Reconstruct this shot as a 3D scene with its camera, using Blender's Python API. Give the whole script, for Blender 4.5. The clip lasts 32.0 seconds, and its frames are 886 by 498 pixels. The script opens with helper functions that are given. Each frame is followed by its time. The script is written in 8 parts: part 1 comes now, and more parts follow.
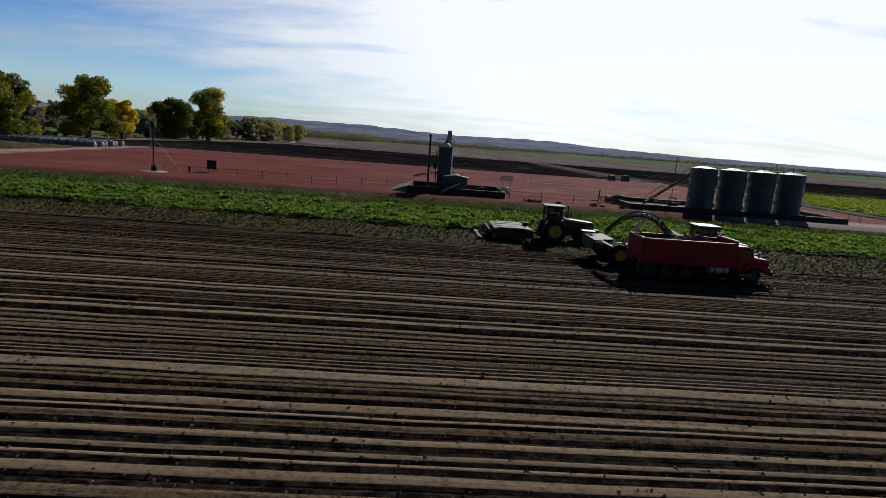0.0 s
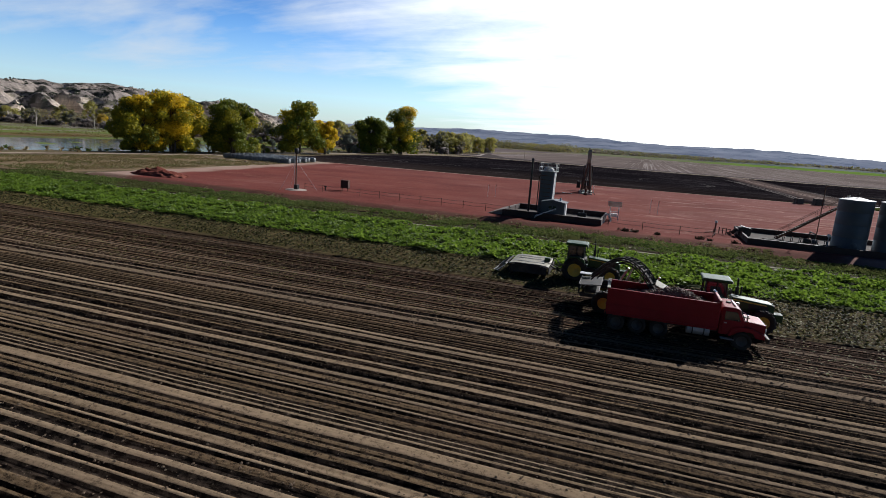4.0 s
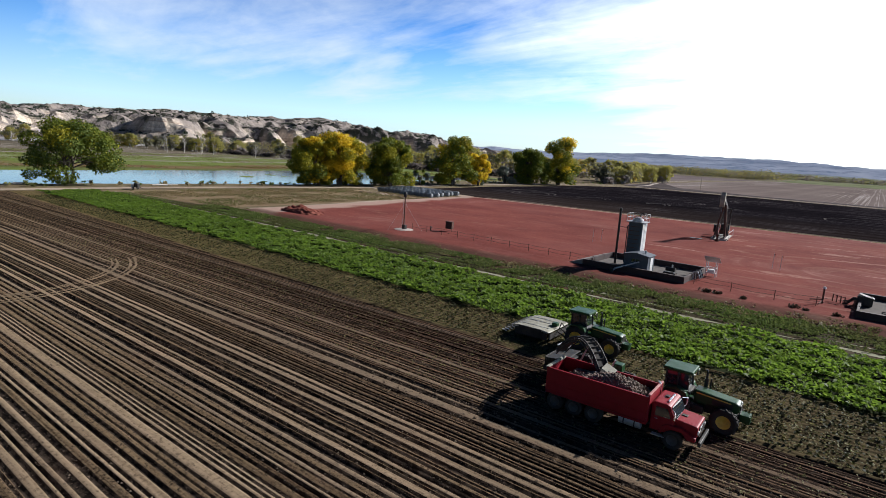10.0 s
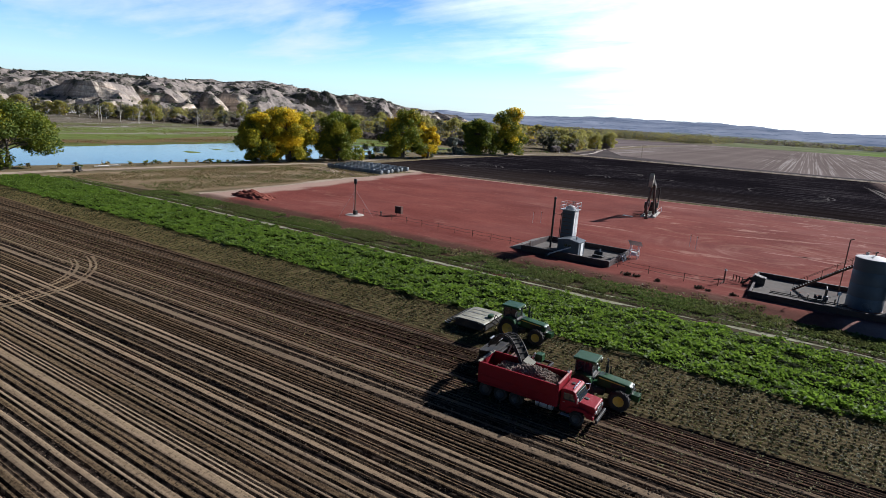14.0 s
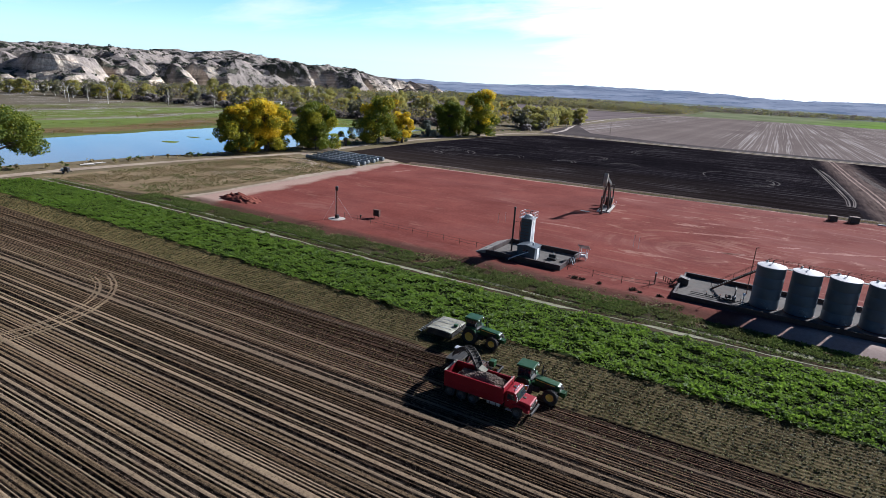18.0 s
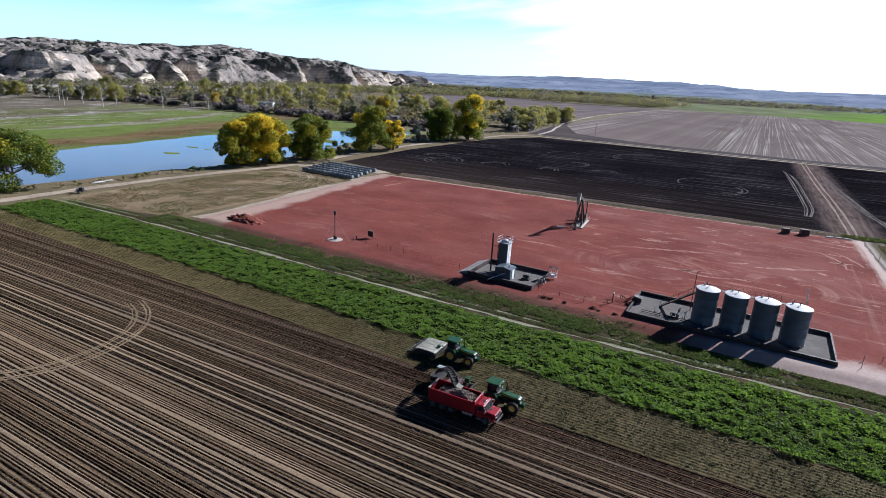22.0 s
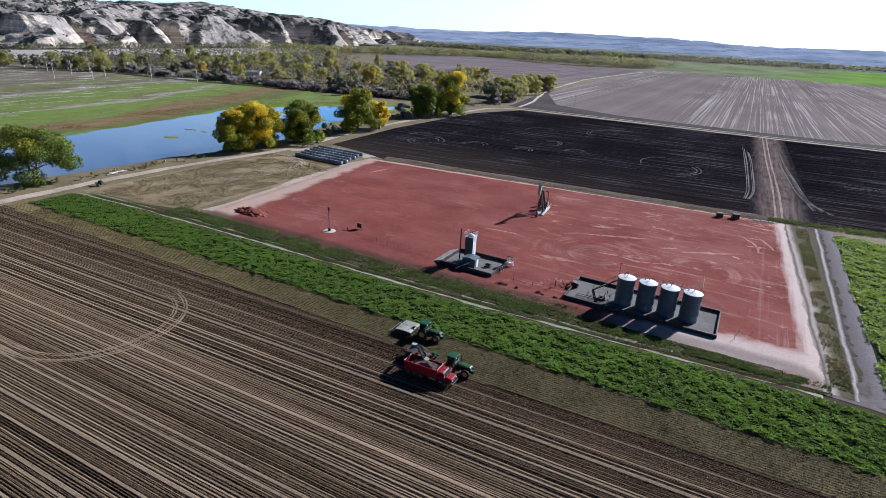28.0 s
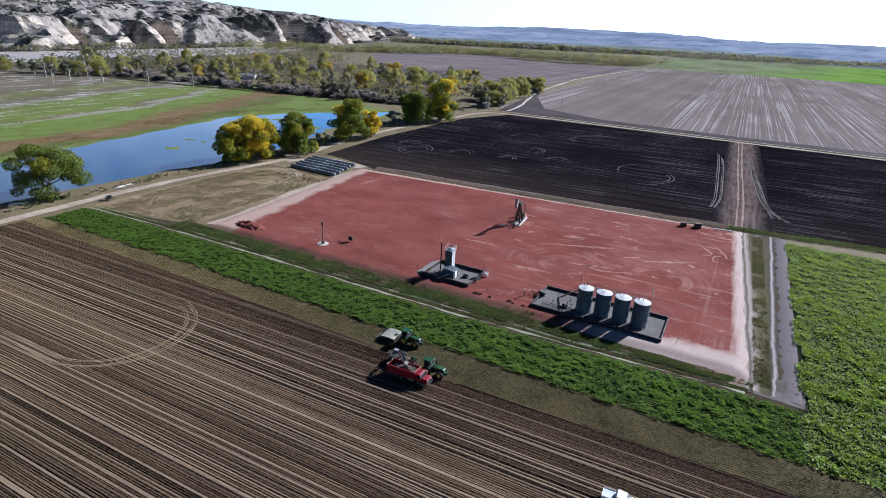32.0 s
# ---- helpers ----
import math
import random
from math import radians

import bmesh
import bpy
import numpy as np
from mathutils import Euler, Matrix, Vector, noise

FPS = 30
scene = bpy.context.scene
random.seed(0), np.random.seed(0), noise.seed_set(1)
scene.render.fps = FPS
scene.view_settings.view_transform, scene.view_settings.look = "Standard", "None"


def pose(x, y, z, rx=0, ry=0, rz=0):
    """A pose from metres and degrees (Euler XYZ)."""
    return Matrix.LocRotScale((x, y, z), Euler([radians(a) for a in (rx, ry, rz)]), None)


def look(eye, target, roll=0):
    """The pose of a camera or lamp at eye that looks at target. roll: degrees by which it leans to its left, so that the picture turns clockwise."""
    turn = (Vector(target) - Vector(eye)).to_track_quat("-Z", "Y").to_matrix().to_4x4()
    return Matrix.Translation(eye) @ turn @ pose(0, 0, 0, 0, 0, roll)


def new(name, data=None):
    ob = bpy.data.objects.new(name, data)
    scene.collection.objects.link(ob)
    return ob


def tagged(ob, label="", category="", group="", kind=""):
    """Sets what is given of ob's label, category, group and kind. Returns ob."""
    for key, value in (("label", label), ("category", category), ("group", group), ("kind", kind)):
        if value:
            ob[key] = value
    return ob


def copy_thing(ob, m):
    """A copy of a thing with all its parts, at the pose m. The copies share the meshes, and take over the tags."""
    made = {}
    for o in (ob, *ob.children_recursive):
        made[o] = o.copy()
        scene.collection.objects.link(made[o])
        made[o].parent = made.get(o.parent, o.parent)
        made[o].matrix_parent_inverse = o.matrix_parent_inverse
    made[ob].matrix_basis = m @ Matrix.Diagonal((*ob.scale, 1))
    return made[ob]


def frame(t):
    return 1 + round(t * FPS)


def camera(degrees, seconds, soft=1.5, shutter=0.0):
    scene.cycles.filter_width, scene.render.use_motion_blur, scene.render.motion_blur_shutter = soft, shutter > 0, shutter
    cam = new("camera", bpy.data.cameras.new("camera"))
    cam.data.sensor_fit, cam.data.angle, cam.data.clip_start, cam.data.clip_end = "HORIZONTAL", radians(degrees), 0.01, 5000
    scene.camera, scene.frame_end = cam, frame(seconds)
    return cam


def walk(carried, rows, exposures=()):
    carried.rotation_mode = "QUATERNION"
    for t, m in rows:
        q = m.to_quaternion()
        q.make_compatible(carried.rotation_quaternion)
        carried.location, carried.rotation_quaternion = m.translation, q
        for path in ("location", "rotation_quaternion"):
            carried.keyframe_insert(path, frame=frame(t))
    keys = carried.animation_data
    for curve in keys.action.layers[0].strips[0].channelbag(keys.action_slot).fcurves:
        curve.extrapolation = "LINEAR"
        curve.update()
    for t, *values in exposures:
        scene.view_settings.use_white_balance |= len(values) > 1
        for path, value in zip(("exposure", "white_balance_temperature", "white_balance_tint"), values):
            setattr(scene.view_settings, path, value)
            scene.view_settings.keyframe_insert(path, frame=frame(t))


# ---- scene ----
cam = camera(77.7, 32.0, soft=0.65)
PATH = [
    (0, (0.408, -1.036, 7.446), (0.43, 0.93, 7.075), 4.3),
    (0.5, (2.172, -1.112, 7.742), (2.059, 0.849, 7.365), 4.2),
    (1, (4.059, -1.042, 8.105), (3.858, 0.911, 7.724), 4.1),
    (1.5, (5.818, -1.121, 8.502), (5.547, 0.824, 8.119), 4.1),
    (2, (7.578, -1.116, 8.884), (7.233, 0.816, 8.499), 4.2),
    (2.5, (9.324, -1.196, 9.3), (8.907, 0.721, 8.915), 4.1),
    (3, (11.215, -1.08, 9.717), (10.722, 0.819, 9.333), 3.9),
    (3.5, (12.942, -0.734, 10.127), (12.354, 1.138, 9.741), 4.0),
    (5.5, (20.555, 1.791, 11.79), (19.697, 3.557, 11.41), 3.7),
    (6, (22.184, 2.244, 12.183), (21.264, 3.98, 11.805), 3.7),
    (6.5, (23.718, 2.766, 12.552), (22.745, 4.472, 12.177), 3.8),
    (7, (25.004, 3.072, 12.904), (23.985, 4.751, 12.529), 3.9),
    (7.5, (26.162, 3.338, 13.229), (25.084, 4.98, 12.855), 3.9),
    (8, (26.741, 3.547, 13.609), (25.596, 5.144, 13.238), 3.8),
    (8.5, (26.875, 3.772, 14.018), (25.685, 5.338, 13.653), 3.8),
    (9, (27.064, 3.921, 14.371), (25.859, 5.477, 14.014), 3.8),
    (9.5, (27.305, 3.964, 14.737), (26.088, 5.512, 14.386), 3.8),
    (10, (27.712, 4.018, 14.943), (26.485, 5.56, 14.601), 3.7),
    (10.5, (27.955, 3.921, 15.381), (26.726, 5.462, 15.039), 3.8),
    (11, (28.277, 3.763, 15.867), (27.053, 5.308, 15.524), 3.7),
    (11.5, (28.58, 3.477, 16.398), (27.368, 5.03, 16.053), 3.6),
    (12, (28.96, 3.068, 16.913), (27.767, 4.635, 16.568), 3.6),
    (12.5, (29.373, 2.523, 17.502), (28.207, 4.106, 17.138), 3.6),
    (13, (29.83, 1.887, 18.079), (28.702, 3.49, 17.68), 3.6),
    (13.5, (30.317, 1.205, 18.733), (29.225, 2.824, 18.302), 3.5),
    (14, (31.012, 0.317, 19.527), (29.944, 1.945, 19.07), 3.6),
    (14.5, (31.427, -0.552, 20.34), (30.377, 1.081, 19.859), 3.6),
    (15, (31.939, -1.338, 21.152), (30.904, 0.298, 20.651), 3.6),
    (15.5, (32.551, -2.276, 22.081), (31.534, -0.635, 21.563), 3.6),
    (17.5, (35.485, -6.662, 27.127), (34.505, -5.011, 26.569), 3.3),
    (18, (36.426, -7.872, 28.219), (35.45, -6.217, 27.661), 3.4),
    (18.5, (37.062, -8.759, 29.33), (36.089, -7.104, 28.769), 3.4),
    (19, (37.761, -9.833, 30.559), (36.793, -8.176, 29.994), 3.3),
    (19.5, (38.552, -10.811, 31.647), (37.587, -9.153, 31.081), 3.4),
    (20, (39.229, -12.135, 32.907), (38.269, -10.475, 32.335), 3.3),
    (20.5, (39.98, -13.438, 34.228), (39.026, -11.777, 33.652), 3.3),
    (21, (40.804, -14.628, 35.545), (39.852, -12.967, 34.964), 3.2),
    (21.5, (41.754, -15.759, 36.732), (40.805, -14.098, 36.148), 3.2),
    (22, (42.642, -16.967, 37.796), (41.696, -15.305, 37.209), 3.2),
    (22.5, (43.49, -18.367, 38.915), (42.551, -16.703, 38.324), 3.2),
    (23, (44.273, -19.775, 40.072), (43.34, -18.111, 39.468), 3.2),
    (23.5, (45.322, -21.016, 41.254), (44.395, -19.356, 40.633), 3.3),
    (24, (46.236, -22.291, 42.43), (45.316, -20.633, 41.792), 3.3),
    (24.5, (47.17, -23.562, 43.665), (46.256, -21.908, 43.01), 3.3),
    (25, (48.185, -24.801, 44.802), (47.276, -23.151, 44.132), 3.3),
    (25.5, (49.25, -26.21, 45.954), (48.345, -24.559, 45.277), 3.3),
    (27.5, (53.533, -31.441, 51.503), (52.647, -29.798, 50.786), 3.2),
    (28, (54.609, -32.739, 52.766), (53.728, -31.097, 52.04), 3.2),
    (28.5, (55.808, -33.84, 54.014), (54.929, -32.2, 53.282), 3.2),
    (29, (56.919, -35.074, 55.261), (56.043, -33.432, 54.528), 3.2),
    (29.5, (57.958, -36.226, 56.522), (57.085, -34.583, 55.787), 3.2),
    (30, (59.114, -37.305, 57.763), (58.243, -35.662, 57.026), 3.1),
    (30.5, (60.241, -38.456, 59.168), (59.373, -36.813, 58.429), 3.1),
    (31, (61.137, -39.665, 60.526), (60.271, -38.022, 59.784), 3.1),
    (31.5, (62.238, -40.715, 61.72), (61.374, -39.071, 60.977), 3.1),
    (32, (63.361, -41.87, 62.833), (62.498, -40.226, 62.09), 3.1),
]
walk(cam, [(t, look(eye, target, roll)) for t, eye, target, roll in PATH], [(0, -0.46, 6200, 10), (2, -0.18, 6230, 10), (4, 0.2, 6280, 10), (6, 0.5, 6280, 10), (9, 0.58, 6250, 10), (13, 0.58, 6100, 10), (15.5, 0.66, 5980, 10), (18, 0.78, 5790, 10), (22, 0.8, 5610, 10), (26, 0.84, 5520, 10), (32, 0.92, 5400, 10)])
# ---- light: low autumn sun ahead to the right, thin cirrus ----
SUN_TO = Vector((0.42, 0.908, 0.0)).normalized()
SUN_ELEV = radians(29.5)
SUN_DIR = Vector((SUN_TO.x * math.cos(SUN_ELEV), SUN_TO.y * math.cos(SUN_ELEV), math.sin(SUN_ELEV)))
sun = new("sun", bpy.data.lights.new("sun", "SUN"))
sun.data.energy, sun.data.angle, sun.data.color = 5.0, radians(0.6), (1.0, 0.97, 0.94)
sun.matrix_world = look(SUN_DIR * 100, (0, 0, 0))


def nd(nt, kind, **ins):
    """A node; keyword 'i0', 'i1'.. set or link an input by its index."""
    node = nt.nodes.new(kind)
    for k, v in ins.items():
        sock = node.inputs[int(k[1:])]
        if isinstance(v, bpy.types.NodeSocket):
            nt.links.new(v, sock)
        else:
            sock.default_value = v
    return node


def m2(nt, op, a, b=0.0, clamp=False):
    node = nd(nt, "ShaderNodeMath", i0=a, i1=b)
    node.operation, node.use_clamp = op, clamp
    return node.outputs[0]


def mixc(nt, f, a, b):
    node = nt.nodes.new("ShaderNodeMix")
    node.data_type = "RGBA"
    for i, v in ((0, f), (6, a), (7, b)):
        if isinstance(v, bpy.types.NodeSocket):
            nt.links.new(v, node.inputs[i])
        else:
            node.inputs[i].default_value = v if i == 0 else (*v[:3], 1)
    return node.outputs[2]


def noisef(nt, vec, scale, detail=4.0, rough=0.55, dist=0.0):
    n = nt.nodes.new("ShaderNodeTexNoise")
    nt.links.new(vec, n.inputs["Vector"])
    n.inputs["Scale"].default_value, n.inputs["Detail"].default_value = scale, detail
    n.inputs["Roughness"].default_value, n.inputs["Distortion"].default_value = rough, dist
    return n.outputs[0]


def rampf(nt, f, lo, hi, a=0.0, b=1.0):
    n = nd(nt, "ShaderNodeMapRange", i0=f, i1=lo, i2=hi, i3=a, i4=b)
    n.clamp = True
    return n.outputs[0]


def scaled(nt, vec, s, rot=0.0):
    n = nd(nt, "ShaderNodeMapping", i0=vec)
    n.inputs[2].default_value = (0, 0, rot)
    n.inputs[3].default_value = s
    return n.outputs[0]


world = bpy.data.worlds.new("world")
scene.world = world
world.use_nodes = True
wt = world.node_tree
wt.nodes.clear()
sky = wt.nodes.new("ShaderNodeTexSky")
sky.sky_type, sky.sun_disc = "NISHITA", False
sky.sun_elevation, sky.sun_rotation = SUN_ELEV, math.atan2(SUN_TO.x, SUN_TO.y)
sky.air_density, sky.dust_density, sky.ozone_density = 1.0, 0.2, 3.0
wdir = wt.nodes.new("ShaderNodeTexCoord").outputs["Generated"]
wx, wy, wz = nd(wt, "ShaderNodeSeparateXYZ", i0=wdir).outputs
up = m2(wt, "ADD", m2(wt, "MAXIMUM", wz, 0.0), 0.16)
flat = nd(wt, "ShaderNodeCombineXYZ", i0=m2(wt, "DIVIDE", wx, up), i1=m2(wt, "DIVIDE", wy, up), i2=0.0).outputs[0]
streak = noisef(wt, scaled(wt, flat, (0.42, 0.95, 1.0), 0.5), 1.1, 7.0, 0.55, 0.6)
puffs = noisef(wt, scaled(wt, flat, (0.8, 1.2, 1.0), 0.3), 2.6, 6.0, 0.6, 0.3)
toward = nd(wt, "ShaderNodeVectorMath", i0=wdir, i1=tuple(SUN_DIR))
toward.operation = "DOT_PRODUCT"
glow = rampf(wt, toward.outputs["Value"], 0.5, 0.86)
wideglow = rampf(wt, toward.outputs["Value"], 0.42, 0.84)
veil = m2(wt, "ADD", m2(wt, "ADD", m2(wt, "MULTIPLY", streak, 0.75), m2(wt, "MULTIPLY", puffs, 0.25)), m2(wt, "ADD", m2(wt, "MULTIPLY", glow, 0.07), m2(wt, "MULTIPLY", wideglow, 0.17)))
# the cirrus bank lies low in the sunward half; overhead and behind it is clear
clear = m2(wt, "ADD", rampf(wt, wz, 0.3, 0.6, 0.0, 0.5), rampf(wt, toward.outputs["Value"], 0.0, -0.5, 0.0, 0.3))
# towards the horizon away from the sun the bank thins into pale haze
thin = m2(wt, "MULTIPLY", rampf(wt, wz, 0.03, 0.12, 0.2, 0.0), rampf(wt, wideglow, 0.0, 1.0, 1.0, 0.25))
cloud = rampf(wt, m2(wt, "SUBTRACT", veil, m2(wt, "ADD", clear, thin)), 0.47, 0.70)
bright = nd(wt, "ShaderNodeCombineColor", i0=m2(wt, "ADD", m2(wt, "MULTIPLY", glow, 11.5), m2(wt, "ADD", m2(wt, "MULTIPLY", wideglow, 5.0), 11.6)), i1=m2(wt, "ADD", m2(wt, "MULTIPLY", glow, 10.6), m2(wt, "ADD", m2(wt, "MULTIPLY", wideglow, 5.0), 12.7)), i2=m2(wt, "ADD", m2(wt, "MULTIPLY", glow, 9.8), m2(wt, "ADD", m2(wt, "MULTIPLY", wideglow, 4.7), 13.8))).outputs[0]
away = rampf(wt, toward.outputs["Value"], -0.7, -0.05, 0.14, 1.0)
deep = nd(wt, "ShaderNodeHueSaturation", i0=0.518, i1=1.42, i2=m2(wt, "MULTIPLY", away, rampf(wt, wz, 0.06, 0.48, 3.1, 0.24)), i3=1.0, i4=sky.outputs[0]).outputs[0]
haze = m2(wt, "MULTIPLY", away, rampf(wt, wz, 0.0, 0.16, 0.7, 0.0))
deep = mixc(wt, haze, deep, (4.7, 7.1, 11.0))
skyc = mixc(wt, m2(wt, "MULTIPLY", cloud, 0.92), deep, bright)
bg = nd(wt, "ShaderNodeBackground", i0=skyc, i1=0.05)
wt.links.new(bg.outputs[0], wt.nodes.new("ShaderNodeOutputWorld").inputs[0])
scene.view_settings.exposure = 0.0
# ---- materials ----
def base_mat(name, rough=0.85, metal=0.0, spec=0.3):
    mat = bpy.data.materials.new(name)
    mat.use_nodes = True
    b = mat.node_tree.nodes["Principled BSDF"]
    b.inputs["Roughness"].default_value, b.inputs["Metallic"].default_value = rough, metal
    b.inputs["Specular IOR Level"].default_value = spec
    return mat, mat.node_tree, b


def coords(nt, world_space=False):
    if world_space:
        return nt.nodes.new("ShaderNodeNewGeometry").outputs["Position"]
    return nt.nodes.new("ShaderNodeTexCoord").outputs["Object"]


def bump(nt, b, h, strength, dist):
    n = nt.nodes.new("ShaderNodeBump")
    n.inputs["Strength"].default_value, n.inputs["Distance"].default_value = strength, dist
    nt.links.new(h, n.inputs["Height"])
    nt.links.new(n.outputs[0], b.inputs["Normal"])


def plain(name, c1, c2, scale=4.0, rough=0.6, metal=0.0, spec=None, bmp=0.0, big=0.5, dirt=None, worldc=False):
    """Two close colours at two scales of noise, with optional dirt and relief."""
    mat, nt, b = base_mat(name, rough, metal, spec if spec is not None else (0.4 if rough < 0.9 else 0.02))
    v = coords(nt, worldc)
    f1 = noisef(nt, v, scale, 5.0)
    f2 = noisef(nt, v, scale * 0.13, 3.0)
    f = rampf(nt, m2(nt, "ADD", m2(nt, "MULTIPLY", f1, 1 - big), m2(nt, "MULTIPLY", f2, big)), 0.35, 0.65)
    col = mixc(nt, f, c1, c2)
    if dirt:
        col = mixc(nt, rampf(nt, noisef(nt, v, scale * 0.5, 6.0, 0.7), 0.52, 0.72, 0.0, 0.8), col, dirt)
    nt.links.new(col, b.inputs["Base Color"])
    nt.links.new(rampf(nt, f1, 0.3, 0.7, max(rough - 0.1, 0.02), min(rough + 0.12, 1)), b.inputs["Roughness"])
    if bmp:
        bump(nt, b, f1, 0.6, bmp)
    return mat


def leafy(name, c1, c2, c3=None, through_light=0.34, spec=0.2):
    """Leaf colour, varied from leaf to leaf and in large soft patches."""
    mat, nt, b = base_mat(name, 0.6, 0.0, spec)
    g = nt.nodes.new("ShaderNodeNewGeometry")
    col = mixc(nt, g.outputs["Random Per Island"], c1, c2)
    if c3:
        col = mixc(nt, rampf(nt, noisef(nt, g.outputs["Position"], 0.09, 3.0), 0.45, 0.62), col, c3)
    nt.links.new(col, b.inputs["Base Color"])
    tr = nd(nt, "ShaderNodeBsdfTranslucent", i0=col)
    mx = nd(nt, "ShaderNodeMixShader", i0=through_light, i1=b.outputs[0], i2=tr.outputs[0])
    nt.links.new(mx.outputs[0], nt.nodes["Material Output"].inputs[0])
    return mat


SHEAR = 0.04  # crop rows run slightly across the x axis


def across(nt, p):
    """The distance across the crop rows, and along them."""
    x, y, z = nd(nt, "ShaderNodeSeparateXYZ", i0=p).outputs
    return m2(nt, "SUBTRACT", y, m2(nt, "MULTIPLY", x, SHEAR)), x


def soil_mat(name, kind):
    """Lifted soil: crumbly on the ridges, packed pale where wheels ran, furrow shade put into the groove colour."""
    mat, nt, b = base_mat(name, 0.95, 0, 0.03)
    p = coords(nt, True)
    r, x = across(nt, p)
    rows = nd(nt, "ShaderNodeCombineXYZ", i0=m2(nt, "MULTIPLY", x, 0.008), i1=r, i2=0.0).outputs[0]
    wide = noisef(nt, rows, 0.3, 3.0, 0.6)
    mid = noisef(nt, rows, 1.5, 2.0, 0.7)
    fine = noisef(nt, rows, 6.0, 2.0, 0.7)
    clod = noisef(nt, p, 4.6, 6.0, 0.78)
    patch = noisef(nt, p, 0.05, 4.0, 0.6)
    fresh = rampf(nt, m2(nt, "ADD", r, m2(nt, "MULTIPLY", patch, 3.0)), 27.0, 36.0)
    s = m2(nt, "ADD", m2(nt, "MULTIPLY", mid, 0.4), m2(nt, "ADD", m2(nt, "MULTIPLY", fine, 0.25), m2(nt, "MULTIPLY", clod, 0.35)))
    # the western end has lain open and dried for longer
    s = m2(nt, "ADD", s, m2(nt, "ADD", m2(nt, "MULTIPLY", m2(nt, "SUBTRACT", patch, 0.5), 0.15), m2(nt, "ADD", rampf(nt, x, 15.0, -60.0, 0.0, 0.06), rampf(nt, r, -8.0, 12.0, -0.03, 0.02))))
    if kind == "packed":
        col = mixc(nt, rampf(nt, s, 0.36, 0.6), (0.112, 0.077, 0.046), (0.315, 0.23, 0.148))
        col = mixc(nt, rampf(nt, wide, 0.4, 0.6, 0.45, 0.0), col, (0.07, 0.052, 0.04))
        # darker in the hollows of the clod relief
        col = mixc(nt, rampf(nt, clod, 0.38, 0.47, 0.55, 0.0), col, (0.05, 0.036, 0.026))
        col = mixc(nt, m2(nt, "MULTIPLY", fresh, 0.6), col, (0.075, 0.05, 0.036))
    elif kind == "ridge":
        col = mixc(nt, rampf(nt, s, 0.40, 0.60), (0.031, 0.0198, 0.0118), (0.185, 0.127, 0.074))
        crumb = rampf(nt, noisef(nt, p, 13.0, 3.0, 0.6), 0.57, 0.64, 0.0, 0.65)
        col = mixc(nt, m2(nt, "MULTIPLY", crumb, rampf(nt, mid, 0.42, 0.56)), col, (0.25, 0.188, 0.124))
        col = mixc(nt, m2(nt, "MULTIPLY", fresh, 0.8), col, mixc(nt, rampf(nt, s, 0.42, 0.6), (0.024, 0.0135, 0.009), (0.105, 0.06, 0.038)))
        # near black where the clod noise runs lowest
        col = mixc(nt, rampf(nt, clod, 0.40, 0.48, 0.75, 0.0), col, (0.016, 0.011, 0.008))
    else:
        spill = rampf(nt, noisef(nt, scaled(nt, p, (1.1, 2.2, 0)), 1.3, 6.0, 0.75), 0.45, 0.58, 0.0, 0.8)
        # near-black base paints the shade in the furrows, paler where soil spilled
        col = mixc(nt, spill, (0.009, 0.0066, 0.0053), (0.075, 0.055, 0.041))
    if kind != "groove":
        dried = m2(nt, "MULTIPLY", rampf(nt, m2(nt, "ADD", x, m2(nt, "MULTIPLY", patch, 30.0)), 20.0, -70.0, 0.0, 0.34), rampf(nt, s, 0.4, 0.56, 0.25, 1.0))
        col = mixc(nt, dried, col, (0.26, 0.19, 0.10))
    reddish = rampf(nt, noisef(nt, p, 0.13, 3.0), 0.5, 0.7, 0.0, 0.25)
    col = mixc(nt, reddish, col, mixc(nt, 0.5, col, (0.13, 0.065, 0.042)))
    nt.links.new(col, b.inputs["Base Color"])
    bump(nt, b, m2(nt, "ADD", clod, m2(nt, "MULTIPLY", fine, 0.5)), 1.0, 0.045 if kind == "packed" else 0.12)
    return mat


def topped_mat():
    """Dark soil under cut leaf litter, drying to straw brown at the western end."""
    mat, nt, b = base_mat("topped_beet_ground", 0.95, 0, 0.02)
    p = coords(nt, True)
    x, y, z = nd(nt, "ShaderNodeSeparateXYZ", i0=p).outputs
    f1, f2 = noisef(nt, p, 1.2, 5.0, 0.65), noisef(nt, p, 0.16, 3.0)
    k = m2(nt, "ADD", m2(nt, "MULTIPLY", f1, 0.6), m2(nt, "MULTIPLY", f2, 0.4))
    col = mixc(nt, rampf(nt, k, 0.36, 0.64), (0.042, 0.031, 0.016), (0.14, 0.108, 0.056))
    straw = mixc(nt, rampf(nt, k, 0.36, 0.64), (0.10, 0.072, 0.032), (0.29, 0.22, 0.10))
    col = mixc(nt, rampf(nt, m2(nt, "ADD", x, m2(nt, "MULTIPLY", f2, 40.0)), 30.0, -50.0, 0.0, 0.85), col, straw)
    nt.links.new(col, b.inputs["Base Color"])
    bump(nt, b, f1, 0.6, 0.08)
    return mat


